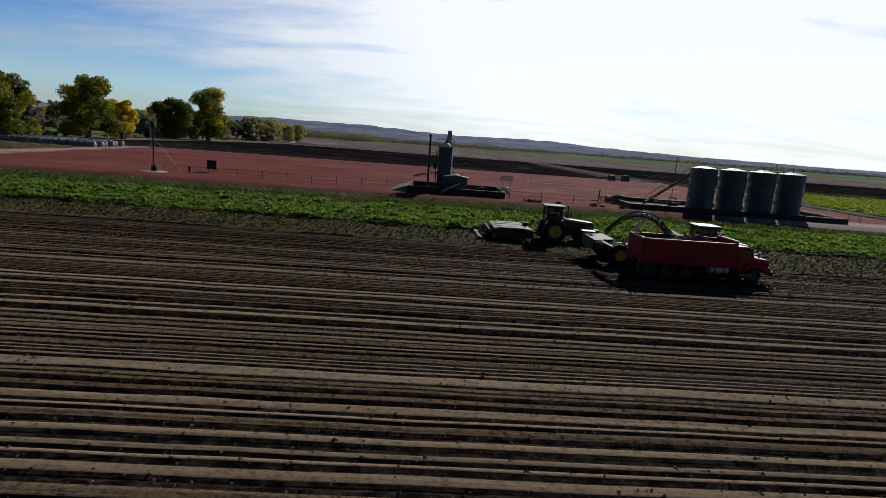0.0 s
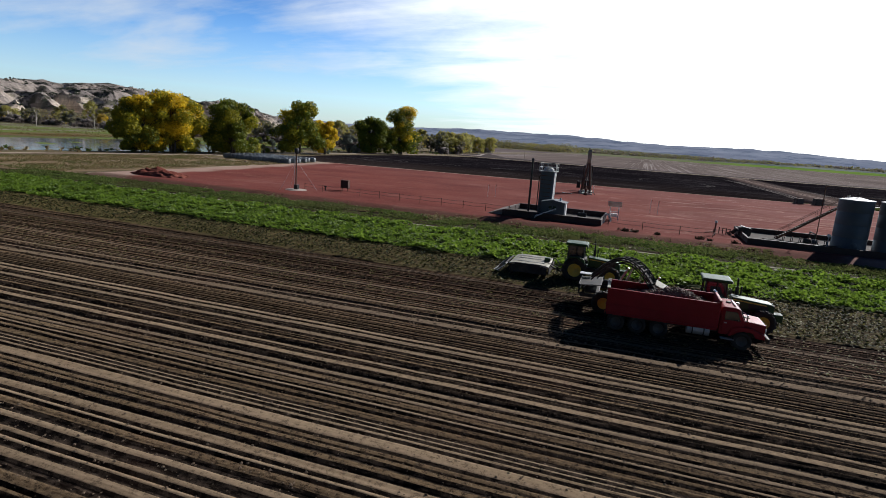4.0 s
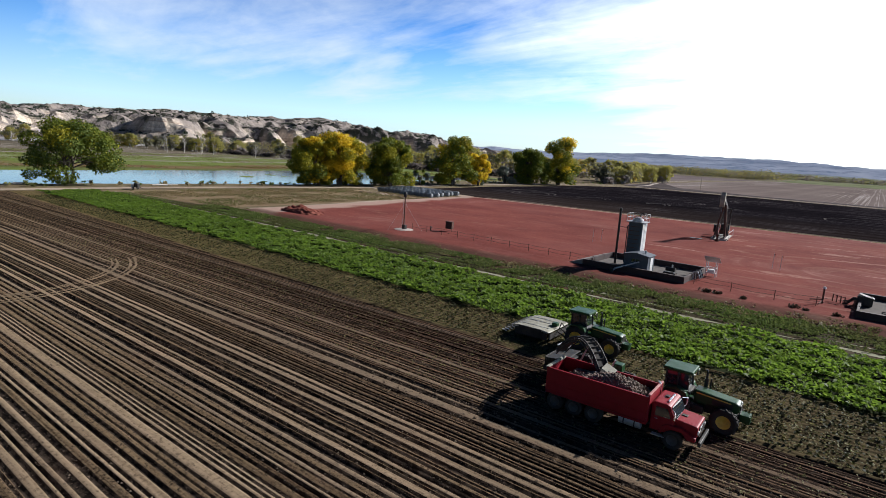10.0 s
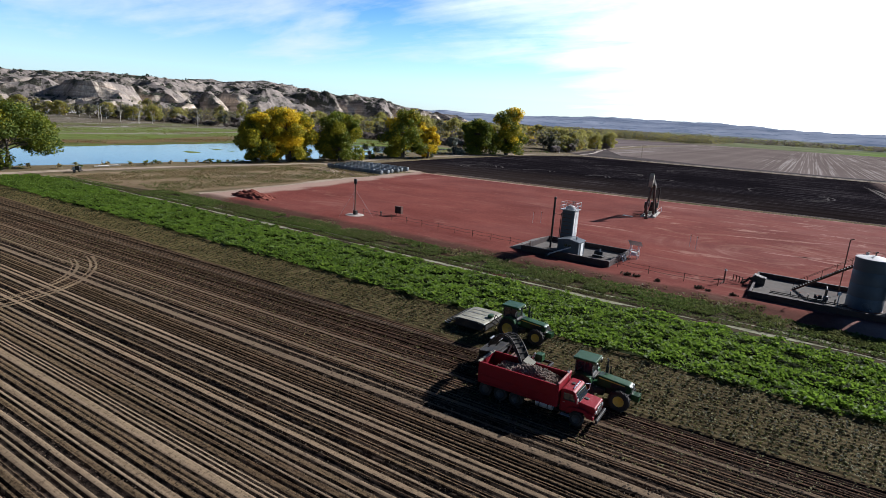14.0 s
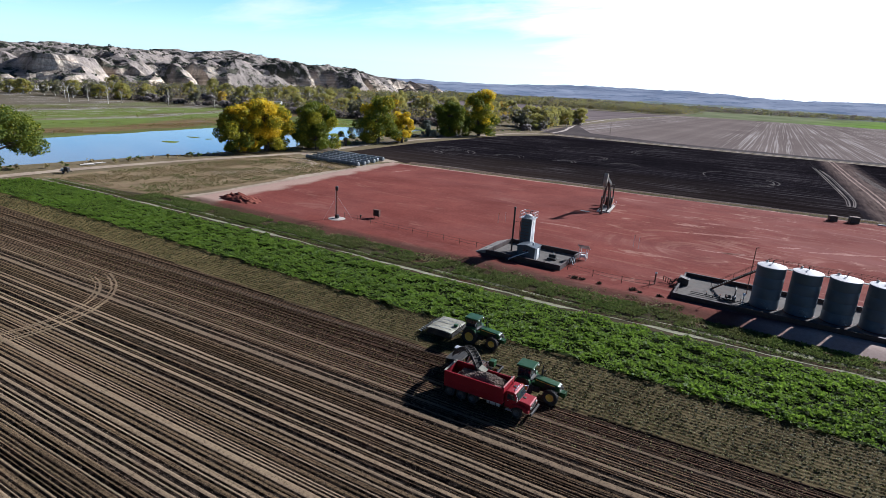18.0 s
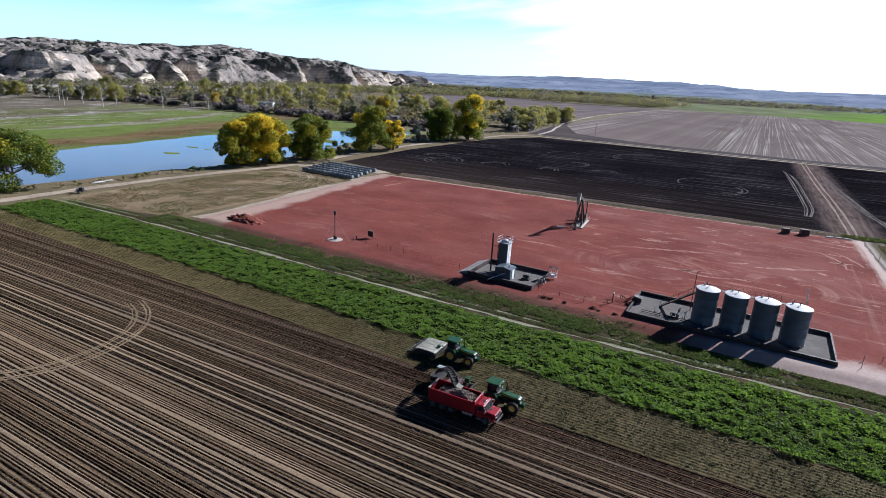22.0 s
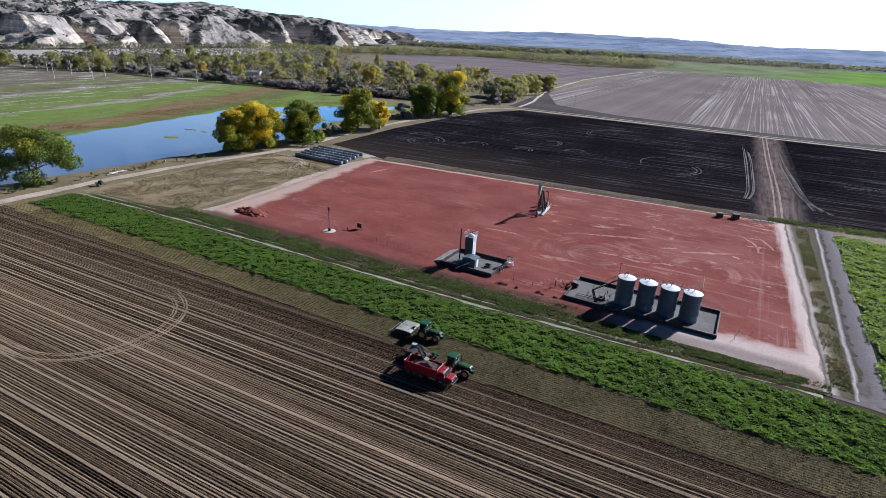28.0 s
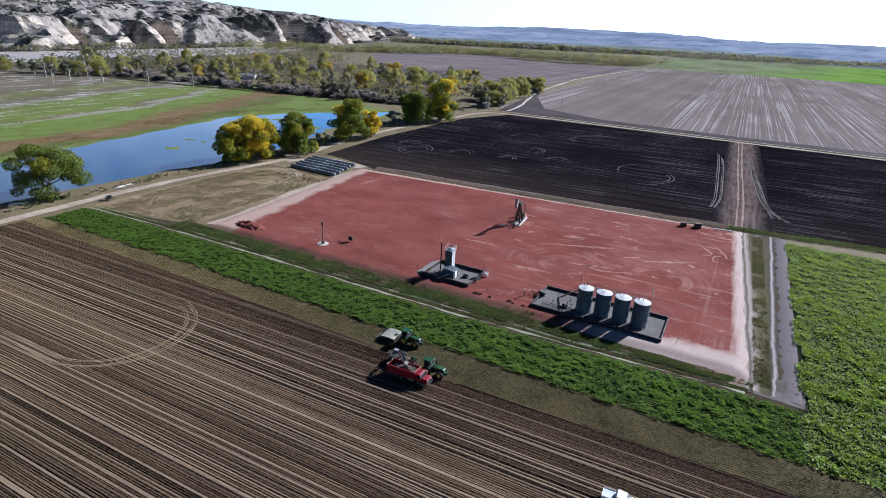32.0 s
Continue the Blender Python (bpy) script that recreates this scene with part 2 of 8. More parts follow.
def dark_field_mat():
    """Near-black worked soil: broken pale drag lines along the rows, drier and browner at the pad end."""
    mat, nt, b = base_mat("dark_ploughed_soil", 1.0, 0, 0.0)
    p = coords(nt, True)
    x, y, z = nd(nt, "ShaderNodeSeparateXYZ", i0=p).outputs
    r = m2(nt, "SUBTRACT", y, m2(nt, "MULTIPLY", x, 0.085))
    rows = nd(nt, "ShaderNodeCombineXYZ", i0=m2(nt, "MULTIPLY", x, 0.03), i1=r, i2=0.0).outputs[0]
    drag = noisef(nt, rows, 0.55, 4.0, 0.7)
    fine = noisef(nt, rows, 0.5, 3.0, 0.7)
    patch = noisef(nt, p, 0.02, 5.0, 0.6)
    crumb = noisef(nt, p, 0.6, 5.0, 0.7)
    t = m2(nt, "ADD", m2(nt, "MULTIPLY", drag, 0.6), m2(nt, "ADD", m2(nt, "MULTIPLY", crumb, 0.2), m2(nt, "MULTIPLY", patch, 0.2)))
    col = mixc(nt, rampf(nt, t, 0.42, 0.66), (0.0035, 0.003, 0.0042), (0.021, 0.0175, 0.0215))
    line = m2(nt, "MULTIPLY", rampf(nt, fine, 0.54, 0.60), rampf(nt, m2(nt, "ADD", m2(nt, "MULTIPLY", patch, 0.6), m2(nt, "MULTIPLY", crumb, 0.4)), 0.46, 0.56, 0.05, 0.8))
    col = mixc(nt, line, col, (0.075, 0.066, 0.068))
    near = rampf(nt, m2(nt, "ADD", r, m2(nt, "MULTIPLY", m2(nt, "SUBTRACT", patch, 0.5), 50.0)), 176.0, 232.0, 0.75, 0.0)
    near = m2(nt, "MULTIPLY", near, rampf(nt, x, 40.0, -70.0, 0.3, 1.0))
    col = mixc(nt, near, col, mixc(nt, drag, (0.012, 0.009, 0.0075), (0.062, 0.045, 0.037)))
    nt.links.new(col, b.inputs["Base Color"])
    bump(nt, b, drag, 0.5, 0.3)
    return mat


def stubble_mat():
    """Mauve-grey stubble with thin pale drill rows over parts of it."""
    mat, nt, b = base_mat("grey_stubble_soil", 1.0, 0, 0.0)
    p = coords(nt, True)
    x, y, z = nd(nt, "ShaderNodeSeparateXYZ", i0=p).outputs
    u = m2(nt, "ADD", x, m2(nt, "MULTIPLY", y, 0.012))
    rows = nd(nt, "ShaderNodeCombineXYZ", i0=u, i1=m2(nt, "MULTIPLY", y, 0.004), i2=0.0).outputs[0]
    line = noisef(nt, rows, 0.62, 3.0, 0.7)
    soft = noisef(nt, rows, 0.05, 3.0, 0.6)
    big = noisef(nt, scaled(nt, p, (1.0, 0.5, 0)), 0.012, 5.0, 0.6)
    k = noisef(nt, p, 0.35, 5.0, 0.7)
    base = m2(nt, "ADD", m2(nt, "MULTIPLY", soft, 0.4), m2(nt, "ADD", m2(nt, "MULTIPLY", big, 0.35), m2(nt, "MULTIPLY", k, 0.25)))
    col = mixc(nt, rampf(nt, base, 0.36, 0.64), (0.114, 0.09, 0.082), (0.196, 0.16, 0.147))
    drilled = m2(nt, "MAXIMUM", rampf(nt, m2(nt, "ADD", u, m2(nt, "MULTIPLY", m2(nt, "SUBTRACT", big, 0.5), 70.0)), -12.0, 12.0, 0.06, 1.0), rampf(nt, u, -88.0, -100.0, 0.0, 0.85))
    drilled = m2(nt, "MULTIPLY", drilled, rampf(nt, m2(nt, "ADD", big, m2(nt, "MULTIPLY", k, 0.3)), 0.5, 0.68, 0.35, 1.0))
    col = mixc(nt, m2(nt, "MULTIPLY", drilled, rampf(nt, line, 0.52, 0.60, 0.0, 0.75)), col, (0.37, 0.33, 0.31))
    nt.links.new(col, b.inputs["Base Color"])
    bump(nt, b, line, 0.4, 0.2)
    return mat


def far_green_mat():
    """A green crop that thins into pale sage pasture at its western end."""
    mat, nt, b = base_mat("far_green_crop", 0.95, 0, 0.0)
    p = coords(nt, True)
    x, y, z = nd(nt, "ShaderNodeSeparateXYZ", i0=p).outputs
    n = noisef(nt, scaled(nt, p, (1.0, 0.35, 0)), 0.008, 5.0, 0.65)
    green = mixc(nt, rampf(nt, n, 0.38, 0.62), (0.09, 0.17, 0.028), (0.17, 0.25, 0.06))
    sage = mixc(nt, rampf(nt, n, 0.38, 0.62), (0.12, 0.135, 0.075), (0.19, 0.2, 0.12))
    f = rampf(nt, m2(nt, "ADD", m2(nt, "SUBTRACT", x, m2(nt, "MULTIPLY", m2(nt, "SUBTRACT", y, 1400.0), 0.2)), m2(nt, "MULTIPLY", m2(nt, "SUBTRACT", n, 0.5), 260.0)), -40.0, 190.0)
    nt.links.new(mixc(nt, f, sage, green), b.inputs["Base Color"])
    return mat


def fallow_mat():
    mat, nt, b = base_mat("mauve_fallow_soil", 1.0, 0, 0.0)
    p = coords(nt, True)
    f = noisef(nt, scaled(nt, p, (1.0, 0.02, 0)), 0.1, 3.0, 0.6)
    g = noisef(nt, p, 0.012, 5.0, 0.6)
    nt.links.new(mixc(nt, rampf(nt, m2(nt, "ADD", m2(nt, "MULTIPLY", f, 0.6), m2(nt, "MULTIPLY", g, 0.4)), 0.4, 0.62), (0.12, 0.097, 0.096), (0.19, 0.157, 0.155)), b.inputs["Base Color"])
    return mat


def pad_mat():
    mat, nt, b = base_mat("red_scoria_gravel", 0.95, 0, 0.02)
    p = coords(nt, True)
    x, y, z = nd(nt, "ShaderNodeSeparateXYZ", i0=p).outputs
    fine = noisef(nt, p, 2.2, 7.0, 0.7)
    big = noisef(nt, p, 0.06, 5.0, 0.6)
    col = mixc(nt, rampf(nt, m2(nt, "ADD", m2(nt, "MULTIPLY", fine, 0.4), m2(nt, "MULTIPLY", big, 0.6)), 0.38, 0.62), (0.124, 0.0335, 0.027), (0.202, 0.063, 0.05))
    # wheel-worn pale streaks along the traffic
    st = noisef(nt, scaled(nt, p, (0.05, 0.4, 0), 0.12), 1.2, 6.0, 0.65, 0.4)
    area = rampf(nt, m2(nt, "ADD", m2(nt, "MULTIPLY", x, 0.012), m2(nt, "MULTIPLY", big, 1.2)), 0.55, 1.25)
    col = mixc(nt, m2(nt, "MULTIPLY", rampf(nt, st, 0.56, 0.7), m2(nt, "ADD", m2(nt, "MULTIPLY", area, 0.45), 0.12)), col, (0.40, 0.25, 0.20))
    # pale limestone margin, ragged
    col = mixc(nt, m2(nt, "MULTIPLY", rampf(nt, noisef(nt, scaled(nt, p, (0.6, 1.0, 1.0), 0.1), 0.045, 6.0, 0.65, 0.3), 0.46, 0.62), m2(nt, "ADD", m2(nt, "MULTIPLY", area, 0.35), 0.2)), col, (0.22, 0.096, 0.086))
    swirl = 0.0
    for cx, cy in ((26.0, 106.0), (52.0, 112.0)):
        d = nd(nt, "ShaderNodeVectorMath", i0=p, i1=(cx, cy, 0.7))
        d.operation = "DISTANCE"
        ring = noisef(nt, nd(nt, "ShaderNodeCombineXYZ", i0=d.outputs["Value"], i1=m2(nt, "MULTIPLY", y, 0.02), i2=cx).outputs[0], 0.6, 4.0, 0.7)
        one = m2(nt, "MULTIPLY", rampf(nt, ring, 0.5, 0.66), rampf(nt, d.outputs["Value"], 17.0, 27.0, 1.0, 0.0))
        swirl = m2(nt, "MAXIMUM", swirl, one)
    swirl = m2(nt, "MULTIPLY", swirl, rampf(nt, noisef(nt, p, 0.11, 4.0, 0.6), 0.46, 0.66, 0.0, 0.5))
    col = mixc(nt, swirl, col, (0.34, 0.19, 0.15))
    spots = rampf(nt, noisef(nt, scaled(nt, p, (0.5, 1.0, 1.0), 0.1), 0.16, 7.0, 0.72, 0.5), 0.585, 0.66, 0.0, 0.85)
    col = mixc(nt, m2(nt, "MULTIPLY", spots, m2(nt, "ADD", m2(nt, "MULTIPLY", area, 0.8), 0.15)), col, (0.44, 0.28, 0.22))
    rag = m2(nt, "MULTIPLY", m2(nt, "SUBTRACT", noisef(nt, p, 0.12, 4.0, 0.55), 0.5), 6.0)
    left = rampf(nt, m2(nt, "ADD", m2(nt, "ADD", x, m2(nt, "MULTIPLY", m2(nt, "SUBTRACT", y, 73.0), 0.15)), m2(nt, "ADD", m2(nt, "MULTIPLY", rag, 1.2), 71.5)), -0.6, 2.0, 1.0, 0.0)
    right = rampf(nt, m2(nt, "ADD", m2(nt, "ADD", m2(nt, "SUBTRACT", x, 72.0), m2(nt, "MULTIPLY", m2(nt, "SUBTRACT", y, 76.0), 0.045)), m2(nt, "ADD", m2(nt, "MULTIPLY", rag, 0.45), m2(nt, "MULTIPLY", m2(nt, "SUBTRACT", noisef(nt, scaled(nt, p, (1.0, 0.05, 0)), 0.8, 4.0, 0.65), 0.5), 4.0))), -0.6, 1.8)
    back = rampf(nt, m2(nt, "ADD", m2(nt, "SUBTRACT", y, m2(nt, "ADD", m2(nt, "MULTIPLY", x, 0.085), 165.4)), m2(nt, "MULTIPLY", rag, 0.3)), 0.0, 0.8)
    se = m2(nt, "MULTIPLY", rampf(nt, m2(nt, "SUBTRACT", m2(nt, "ADD", m2(nt, "MULTIPLY", x, 0.155), m2(nt, "MULTIPLY", rag, 1.5)), m2(nt, "SUBTRACT", y, 69.0)), -0.4, 2.2), rampf(nt, x, 34.0, 46.0))
    m = m2(nt, "MAXIMUM", m2(nt, "MAXIMUM", left, right), m2(nt, "MAXIMUM", back, se))
    lane = m2(nt, "MULTIPLY", rampf(nt, noisef(nt, scaled(nt, p, (1.0, 0.025, 0)), 0.9, 4.0, 0.65), 0.54, 0.66), rampf(nt, m2(nt, "ADD", x, rag), 60.0, 71.0, 0.0, 0.5))
    m = m2(nt, "MAXIMUM", m, lane)
    pale = mixc(nt, fine, (0.30, 0.19, 0.145), (0.46, 0.35, 0.29))
    col = mixc(nt, m2(nt, "MULTIPLY", m, 0.85), col, pale)
    se = m2(nt, "MAXIMUM", se, right)
    col = mixc(nt, m2(nt, "MULTIPLY", se, 0.8), col, mixc(nt, fine, (0.27, 0.19, 0.165), (0.56, 0.47, 0.43)))
    # the eroded front slope
    front = rampf(nt, m2(nt, "ADD", m2(nt, "SUBTRACT", y, m2(nt, "MULTIPLY", x, 0.0173)), m2(nt, "MULTIPLY", rag, 0.5)), 71.6, 73.8, 0.75, 0.0)
    front = m2(nt, "MULTIPLY", front, rampf(nt, m2(nt, "ADD", x, rag), 27.0, 40.0, 1.0, 0.15))
    col = mixc(nt, front, col, mixc(nt, fine, (0.05, 0.028, 0.02), (0.16, 0.095, 0.068)))
    nt.links.new(col, b.inputs["Base Color"])
    bump(nt, b, fine, 0.5, 0.05)
    return mat


def ground_mat():
    """Dry grass, with sedge and mud in the marsh to the west."""
    mat, nt, b = base_mat("grassland", 0.95, 0, 0.1)
    p = coords(nt, True)
    x, y, z = nd(nt, "ShaderNodeSeparateXYZ", i0=p).outputs
    fine = noisef(nt, p, 0.8, 6.0, 0.7)
    mid = noisef(nt, p, 0.07, 5.0, 0.6)
    big = noisef(nt, p, 0.006, 4.0, 0.6)
    dryg = mixc(nt, rampf(nt, m2(nt, "ADD", m2(nt, "MULTIPLY", fine, 0.45), m2(nt, "MULTIPLY", mid, 0.55)), 0.36, 0.64), (0.085, 0.07, 0.036), (0.21, 0.155, 0.09))
    dryg = mixc(nt, rampf(nt, mid, 0.55, 0.7, 0.0, 0.6), dryg, (0.07, 0.085, 0.025))
    band = noisef(nt, scaled(nt, p, (1.0, 0.5, 0), 0.35), 0.036, 8.0, 0.68, 0.9)
    mud = mixc(nt, fine, (0.07, 0.048, 0.03), (0.15, 0.105, 0.066))
    sedge = mixc(nt, fine, (0.085, 0.13, 0.014), (0.165, 0.215, 0.03))
    sedge = mixc(nt, rampf(nt, mid, 0.46, 0.66, 0.0, 0.8), sedge, (0.115, 0.095, 0.04))
    # distance beyond the far shore, wandering
    wander = m2(nt, "ADD", m2(nt, "MULTIPLY", m2(nt, "SUBTRACT", noisef(nt, scaled(nt, p, (1.0, 0.4, 0), 0.2), 0.014, 6.0, 0.6), 0.5), 110.0), m2(nt, "MULTIPLY", m2(nt, "SUBTRACT", band, 0.5), 46.0))
    shore = m2(nt, "ADD", m2(nt, "SUBTRACT", -208.0, x), m2(nt, "ADD", m2(nt, "MULTIPLY", m2(nt, "MAXIMUM", m2(nt, "SUBTRACT", y, 150.0), 0.0), -0.42), wander))
    zones = nd(nt, "ShaderNodeValToRGB", i0=m2(nt, "DIVIDE", shore, 300.0))
    tints = ((0.0, (0.125, 0.175, 0.026)), (0.07, (0.085, 0.10, 0.022)), (0.10, (0.16, 0.088, 0.04)), (0.17, (0.165, 0.095, 0.045)), (0.20, (0.122, 0.165, 0.028)), (0.29, (0.125, 0.175, 0.026)), (0.32, (0.30, 0.265, 0.24)), (0.345, (0.13, 0.105, 0.05)), (0.37, (0.125, 0.168, 0.028)), (0.48, (0.12, 0.145, 0.032)), (0.52, (0.26, 0.225, 0.205)), (0.57, (0.10, 0.072, 0.058)), (0.66, (0.125, 0.13, 0.045)), (0.74, (0.11, 0.08, 0.065)), (0.86, (0.15, 0.115, 0.095)), (1.0, (0.10, 0.075, 0.06)))
    el = zones.color_ramp.elements
    while len(el) < len(tints):
        el.new(0.5)
    for e, (pos, c) in zip(el, tints):
        e.position, e.color = pos, (*c, 1)
    marsh = mixc(nt, rampf(nt, fine, 0.3, 0.7, 0.5, 0.0), zones.outputs[0], mixc(nt, mid, mud, sedge))
    peat = rampf(nt, noisef(nt, scaled(nt, p, (1.0, 0.35, 0), 0.1), 0.2, 7.0, 0.75), 0.5, 0.58, 0.0, 0.65)
    marsh = mixc(nt, m2(nt, "MULTIPLY", peat, rampf(nt, shore, 60.0, 80.0, 1.0, 0.45)), marsh, mixc(nt, 0.5, marsh, (0.03, 0.018, 0.01)))
    streaks = rampf(nt, noisef(nt, scaled(nt, p, (1.0, 0.22, 0), 0.15), 0.12, 8.0, 0.8), 0.545, 0.6, 0.0, 0.9)
    marsh = mixc(nt, m2(nt, "MULTIPLY", streaks, rampf(nt, shore, 60.0, 150.0, 0.12, 1.0)), marsh, (0.42, 0.38, 0.35))
    f = rampf(nt, m2(nt, "ADD", x, m2(nt, "MULTIPLY", mid, 20.0)), -168.0, -150.0, 1.0, 0.0)
    f = m2(nt, "MULTIPLY", f, rampf(nt, m2(nt, "ADD", y, m2(nt, "MULTIPLY", x, 0.2)), 285.0, 305.0, 1.0, 0.0))
    col = mixc(nt, f, dryg, marsh)
    far = rampf(nt, y, 700.0, 1600.0, 0.0, 0.7)
    col = mixc(nt, far, col, mixc(nt, big, (0.06, 0.075, 0.03), (0.17, 0.13, 0.08)))
    nt.links.new(col, b.inputs["Base Color"])
    bump(nt, b, fine, 0.6, 0.25)
    return mat


def water_mat(name, col):
    mat, nt, b = base_mat(name, 0.06, 0, 0.5)
    b.inputs["IOR"].default_value = 1.33
    p = coords(nt, True)
    nt.links.new(mixc(nt, noisef(nt, p, 0.05, 4.0), col, tuple(c * 1.5 for c in col)), b.inputs["Base Color"])
    bump(nt, b, noisef(nt, p, 1.3, 3.0), 0.12, 0.05)
    return mat


def bluff_mat():
    """Banded clay badland slopes: pale beds where bare and steep, sage and juniper where not."""
    mat, nt, b = base_mat("banded_clay", 0.95, 0, 0.1)
    g = nt.nodes.new("ShaderNodeNewGeometry")
    p = g.outputs["Position"]
    x, y, z = nd(nt, "ShaderNodeSeparateXYZ", i0=p).outputs
    nx, ny, nz = nd(nt, "ShaderNodeSeparateXYZ", i0=g.outputs["True Normal"]).outputs
    warp = m2(nt, "MULTIPLY", noisef(nt, p, 0.012, 4.0), 16.0)
    rill = noisef(nt, scaled(nt, p, (1.0, 1.0, 0.12)), 0.22, 4.0, 0.7)
    lay = nd(nt, "ShaderNodeCombineXYZ", i0=m2(nt, "MULTIPLY", x, 0.002), i1=m2(nt, "MULTIPLY", y, 0.002), i2=m2(nt, "ADD", z, warp)).outputs[0]
    bed = noisef(nt, lay, 0.16, 3.0, 0.7)
    clay = mixc(nt, rampf(nt, bed, 0.38, 0.56), (0.34, 0.265, 0.215), (0.8, 0.67, 0.53))
    clay = mixc(nt, rampf(nt, rill, 0.42, 0.56, 0.5, 0.0), clay, (0.2, 0.165, 0.145))
    clay = mixc(nt, rampf(nt, noisef(nt, lay, 0.3, 2.0), 0.58, 0.66, 0.0, 0.55), clay, (0.24, 0.125, 0.095))
    clay = mixc(nt, rampf(nt, m2(nt, "ADD", z, m2(nt, "MULTIPLY", warp, 0.8)), 44.0, 62.0, 0.0, 0.75), mixc(nt, 0.25, clay, (0.55, 0.46, 0.34)), mixc(nt, 0.65, clay, (0.14, 0.12, 0.118)))
    brush = noisef(nt, p, 0.05, 6.0, 0.7)
    turf = mixc(nt, noisef(nt, p, 0.03, 5.0, 0.65), (0.18, 0.152, 0.14), (0.355, 0.305, 0.27))
    juniper = mixc(nt, brush, (0.02, 0.027, 0.019), (0.055, 0.06, 0.04))
    turf = mixc(nt, rampf(nt, m2(nt, "SUBTRACT", brush, m2(nt, "MULTIPLY", ny, 0.14)), 0.54, 0.59), turf, juniper)
    steep = rampf(nt, m2(nt, "ADD", nz, m2(nt, "MULTIPLY", m2(nt, "SUBTRACT", noisef(nt, p, 0.025, 4.0), 0.5), 0.6)), 0.75, 0.86, 1.0, 0.0)
    bare = m2(nt, "MULTIPLY", rampf(nt, noisef(nt, scaled(nt, p, (1.0, 1.0, 0.4)), 0.0065, 3.0, 0.6), 0.45, 0.53, 0.12, 1.0), rampf(nt, m2(nt, "ADD", z, warp), 44.0, 66.0, 1.0, 0.4))
    steep = m2(nt, "MULTIPLY", steep, bare)
    nt.links.new(mixc(nt, steep, turf, clay), b.inputs["Base Color"])
    bump(nt, b, m2(nt, "ADD", brush, rill), 0.9, 3.5)
    return mat


def verge_mat():
    """Gravel streaks, weeds, ditch and cracked mud in bands beside the pad."""
    mat, nt, b = base_mat("pad_verge_bands", 0.95, 0, 0.02)
    p = coords(nt, True)
    x, y, z = nd(nt, "ShaderNodeSeparateXYZ", i0=p).outputs
    slow = noisef(nt, p, 0.06, 3.0, 0.6)
    fine = noisef(nt, p, 1.6, 6.0, 0.7)
    warp = m2(nt, "ADD", m2(nt, "MULTIPLY", slow, 1.6), m2(nt, "MULTIPLY", fine, 0.7))
    tilt = m2(nt, "MULTIPLY", m2(nt, "MULTIPLY", m2(nt, "SUBTRACT", y, 76.0), 0.045), rampf(nt, x, 75.0, 79.0, 1.0, 0.0))
    ramp = nd(nt, "ShaderNodeValToRGB", i0=m2(nt, "DIVIDE", m2(nt, "SUBTRACT", m2(nt, "ADD", m2(nt, "ADD", x, tilt), warp), 75.2), 11.0))
    bands = ((0.0, (0.26, 0.18, 0.15)), (0.06, (0.38, 0.32, 0.28)), (0.12, (0.12, 0.095, 0.07)), (0.18, (0.40, 0.34, 0.305)), (0.24, (0.28, 0.23, 0.195)), (0.3, (0.11, 0.09, 0.05)), (0.42, (0.09, 0.08, 0.04)), (0.48, (0.06, 0.047, 0.04)), (0.53, (0.40, 0.35, 0.33)), (0.59, (0.055, 0.046, 0.048)), (0.68, (0.13, 0.11, 0.112)), (1.0, (0.22, 0.188, 0.188)))
    el = ramp.color_ramp.elements
    while len(el) < len(bands):
        el.new(0.5)
    for e, (pos, c) in zip(el, bands):
        e.position, e.color = pos, (*c, 1)
    col = mixc(nt, rampf(nt, noisef(nt, p, 3.0, 6.0, 0.7), 0.4, 0.6, 0.4, 0.0), ramp.outputs[0], (0.07, 0.056, 0.05))
    nt.links.new(col, b.inputs["Base Color"])
    bump(nt, b, fine, 0.8, 0.12)
    return mat


def headland_mat():
    """Brown headland whose edges fade raggedly into the worked soil."""
    mat, nt, b = base_mat("brown_headland_soil", 0.95, 0, 0.0)
    p = coords(nt, True)
    x, y, z = nd(nt, "ShaderNodeSeparateXYZ", i0=p).outputs
    n = noisef(nt, p, 0.12, 6.0, 0.65)
    k = noisef(nt, scaled(nt, p, (1.0, 0.06, 0)), 0.8, 4.0, 0.65)
    mid = m2(nt, "ADD", m2(nt, "MULTIPLY", m2(nt, "SUBTRACT", y, 175.0), -0.028), 70.6)
    d = m2(nt, "ADD", m2(nt, "ABSOLUTE", m2(nt, "SUBTRACT", x, mid)), m2(nt, "MULTIPLY", m2(nt, "SUBTRACT", n, 0.5), 9.0))
    col = mixc(nt, rampf(nt, m2(nt, "ADD", m2(nt, "MULTIPLY", n, 0.4), m2(nt, "MULTIPLY", k, 0.6)), 0.38, 0.62), (0.05, 0.037, 0.034), (0.15, 0.112, 0.10))
    col = mixc(nt, rampf(nt, d, 4.5, 9.0), col, mixc(nt, k, (0.005, 0.0042, 0.0055), (0.03, 0.025, 0.029)))
    nt.links.new(col, b.inputs["Base Color"])
    bump(nt, b, n, 0.6, 0.2)
    return mat


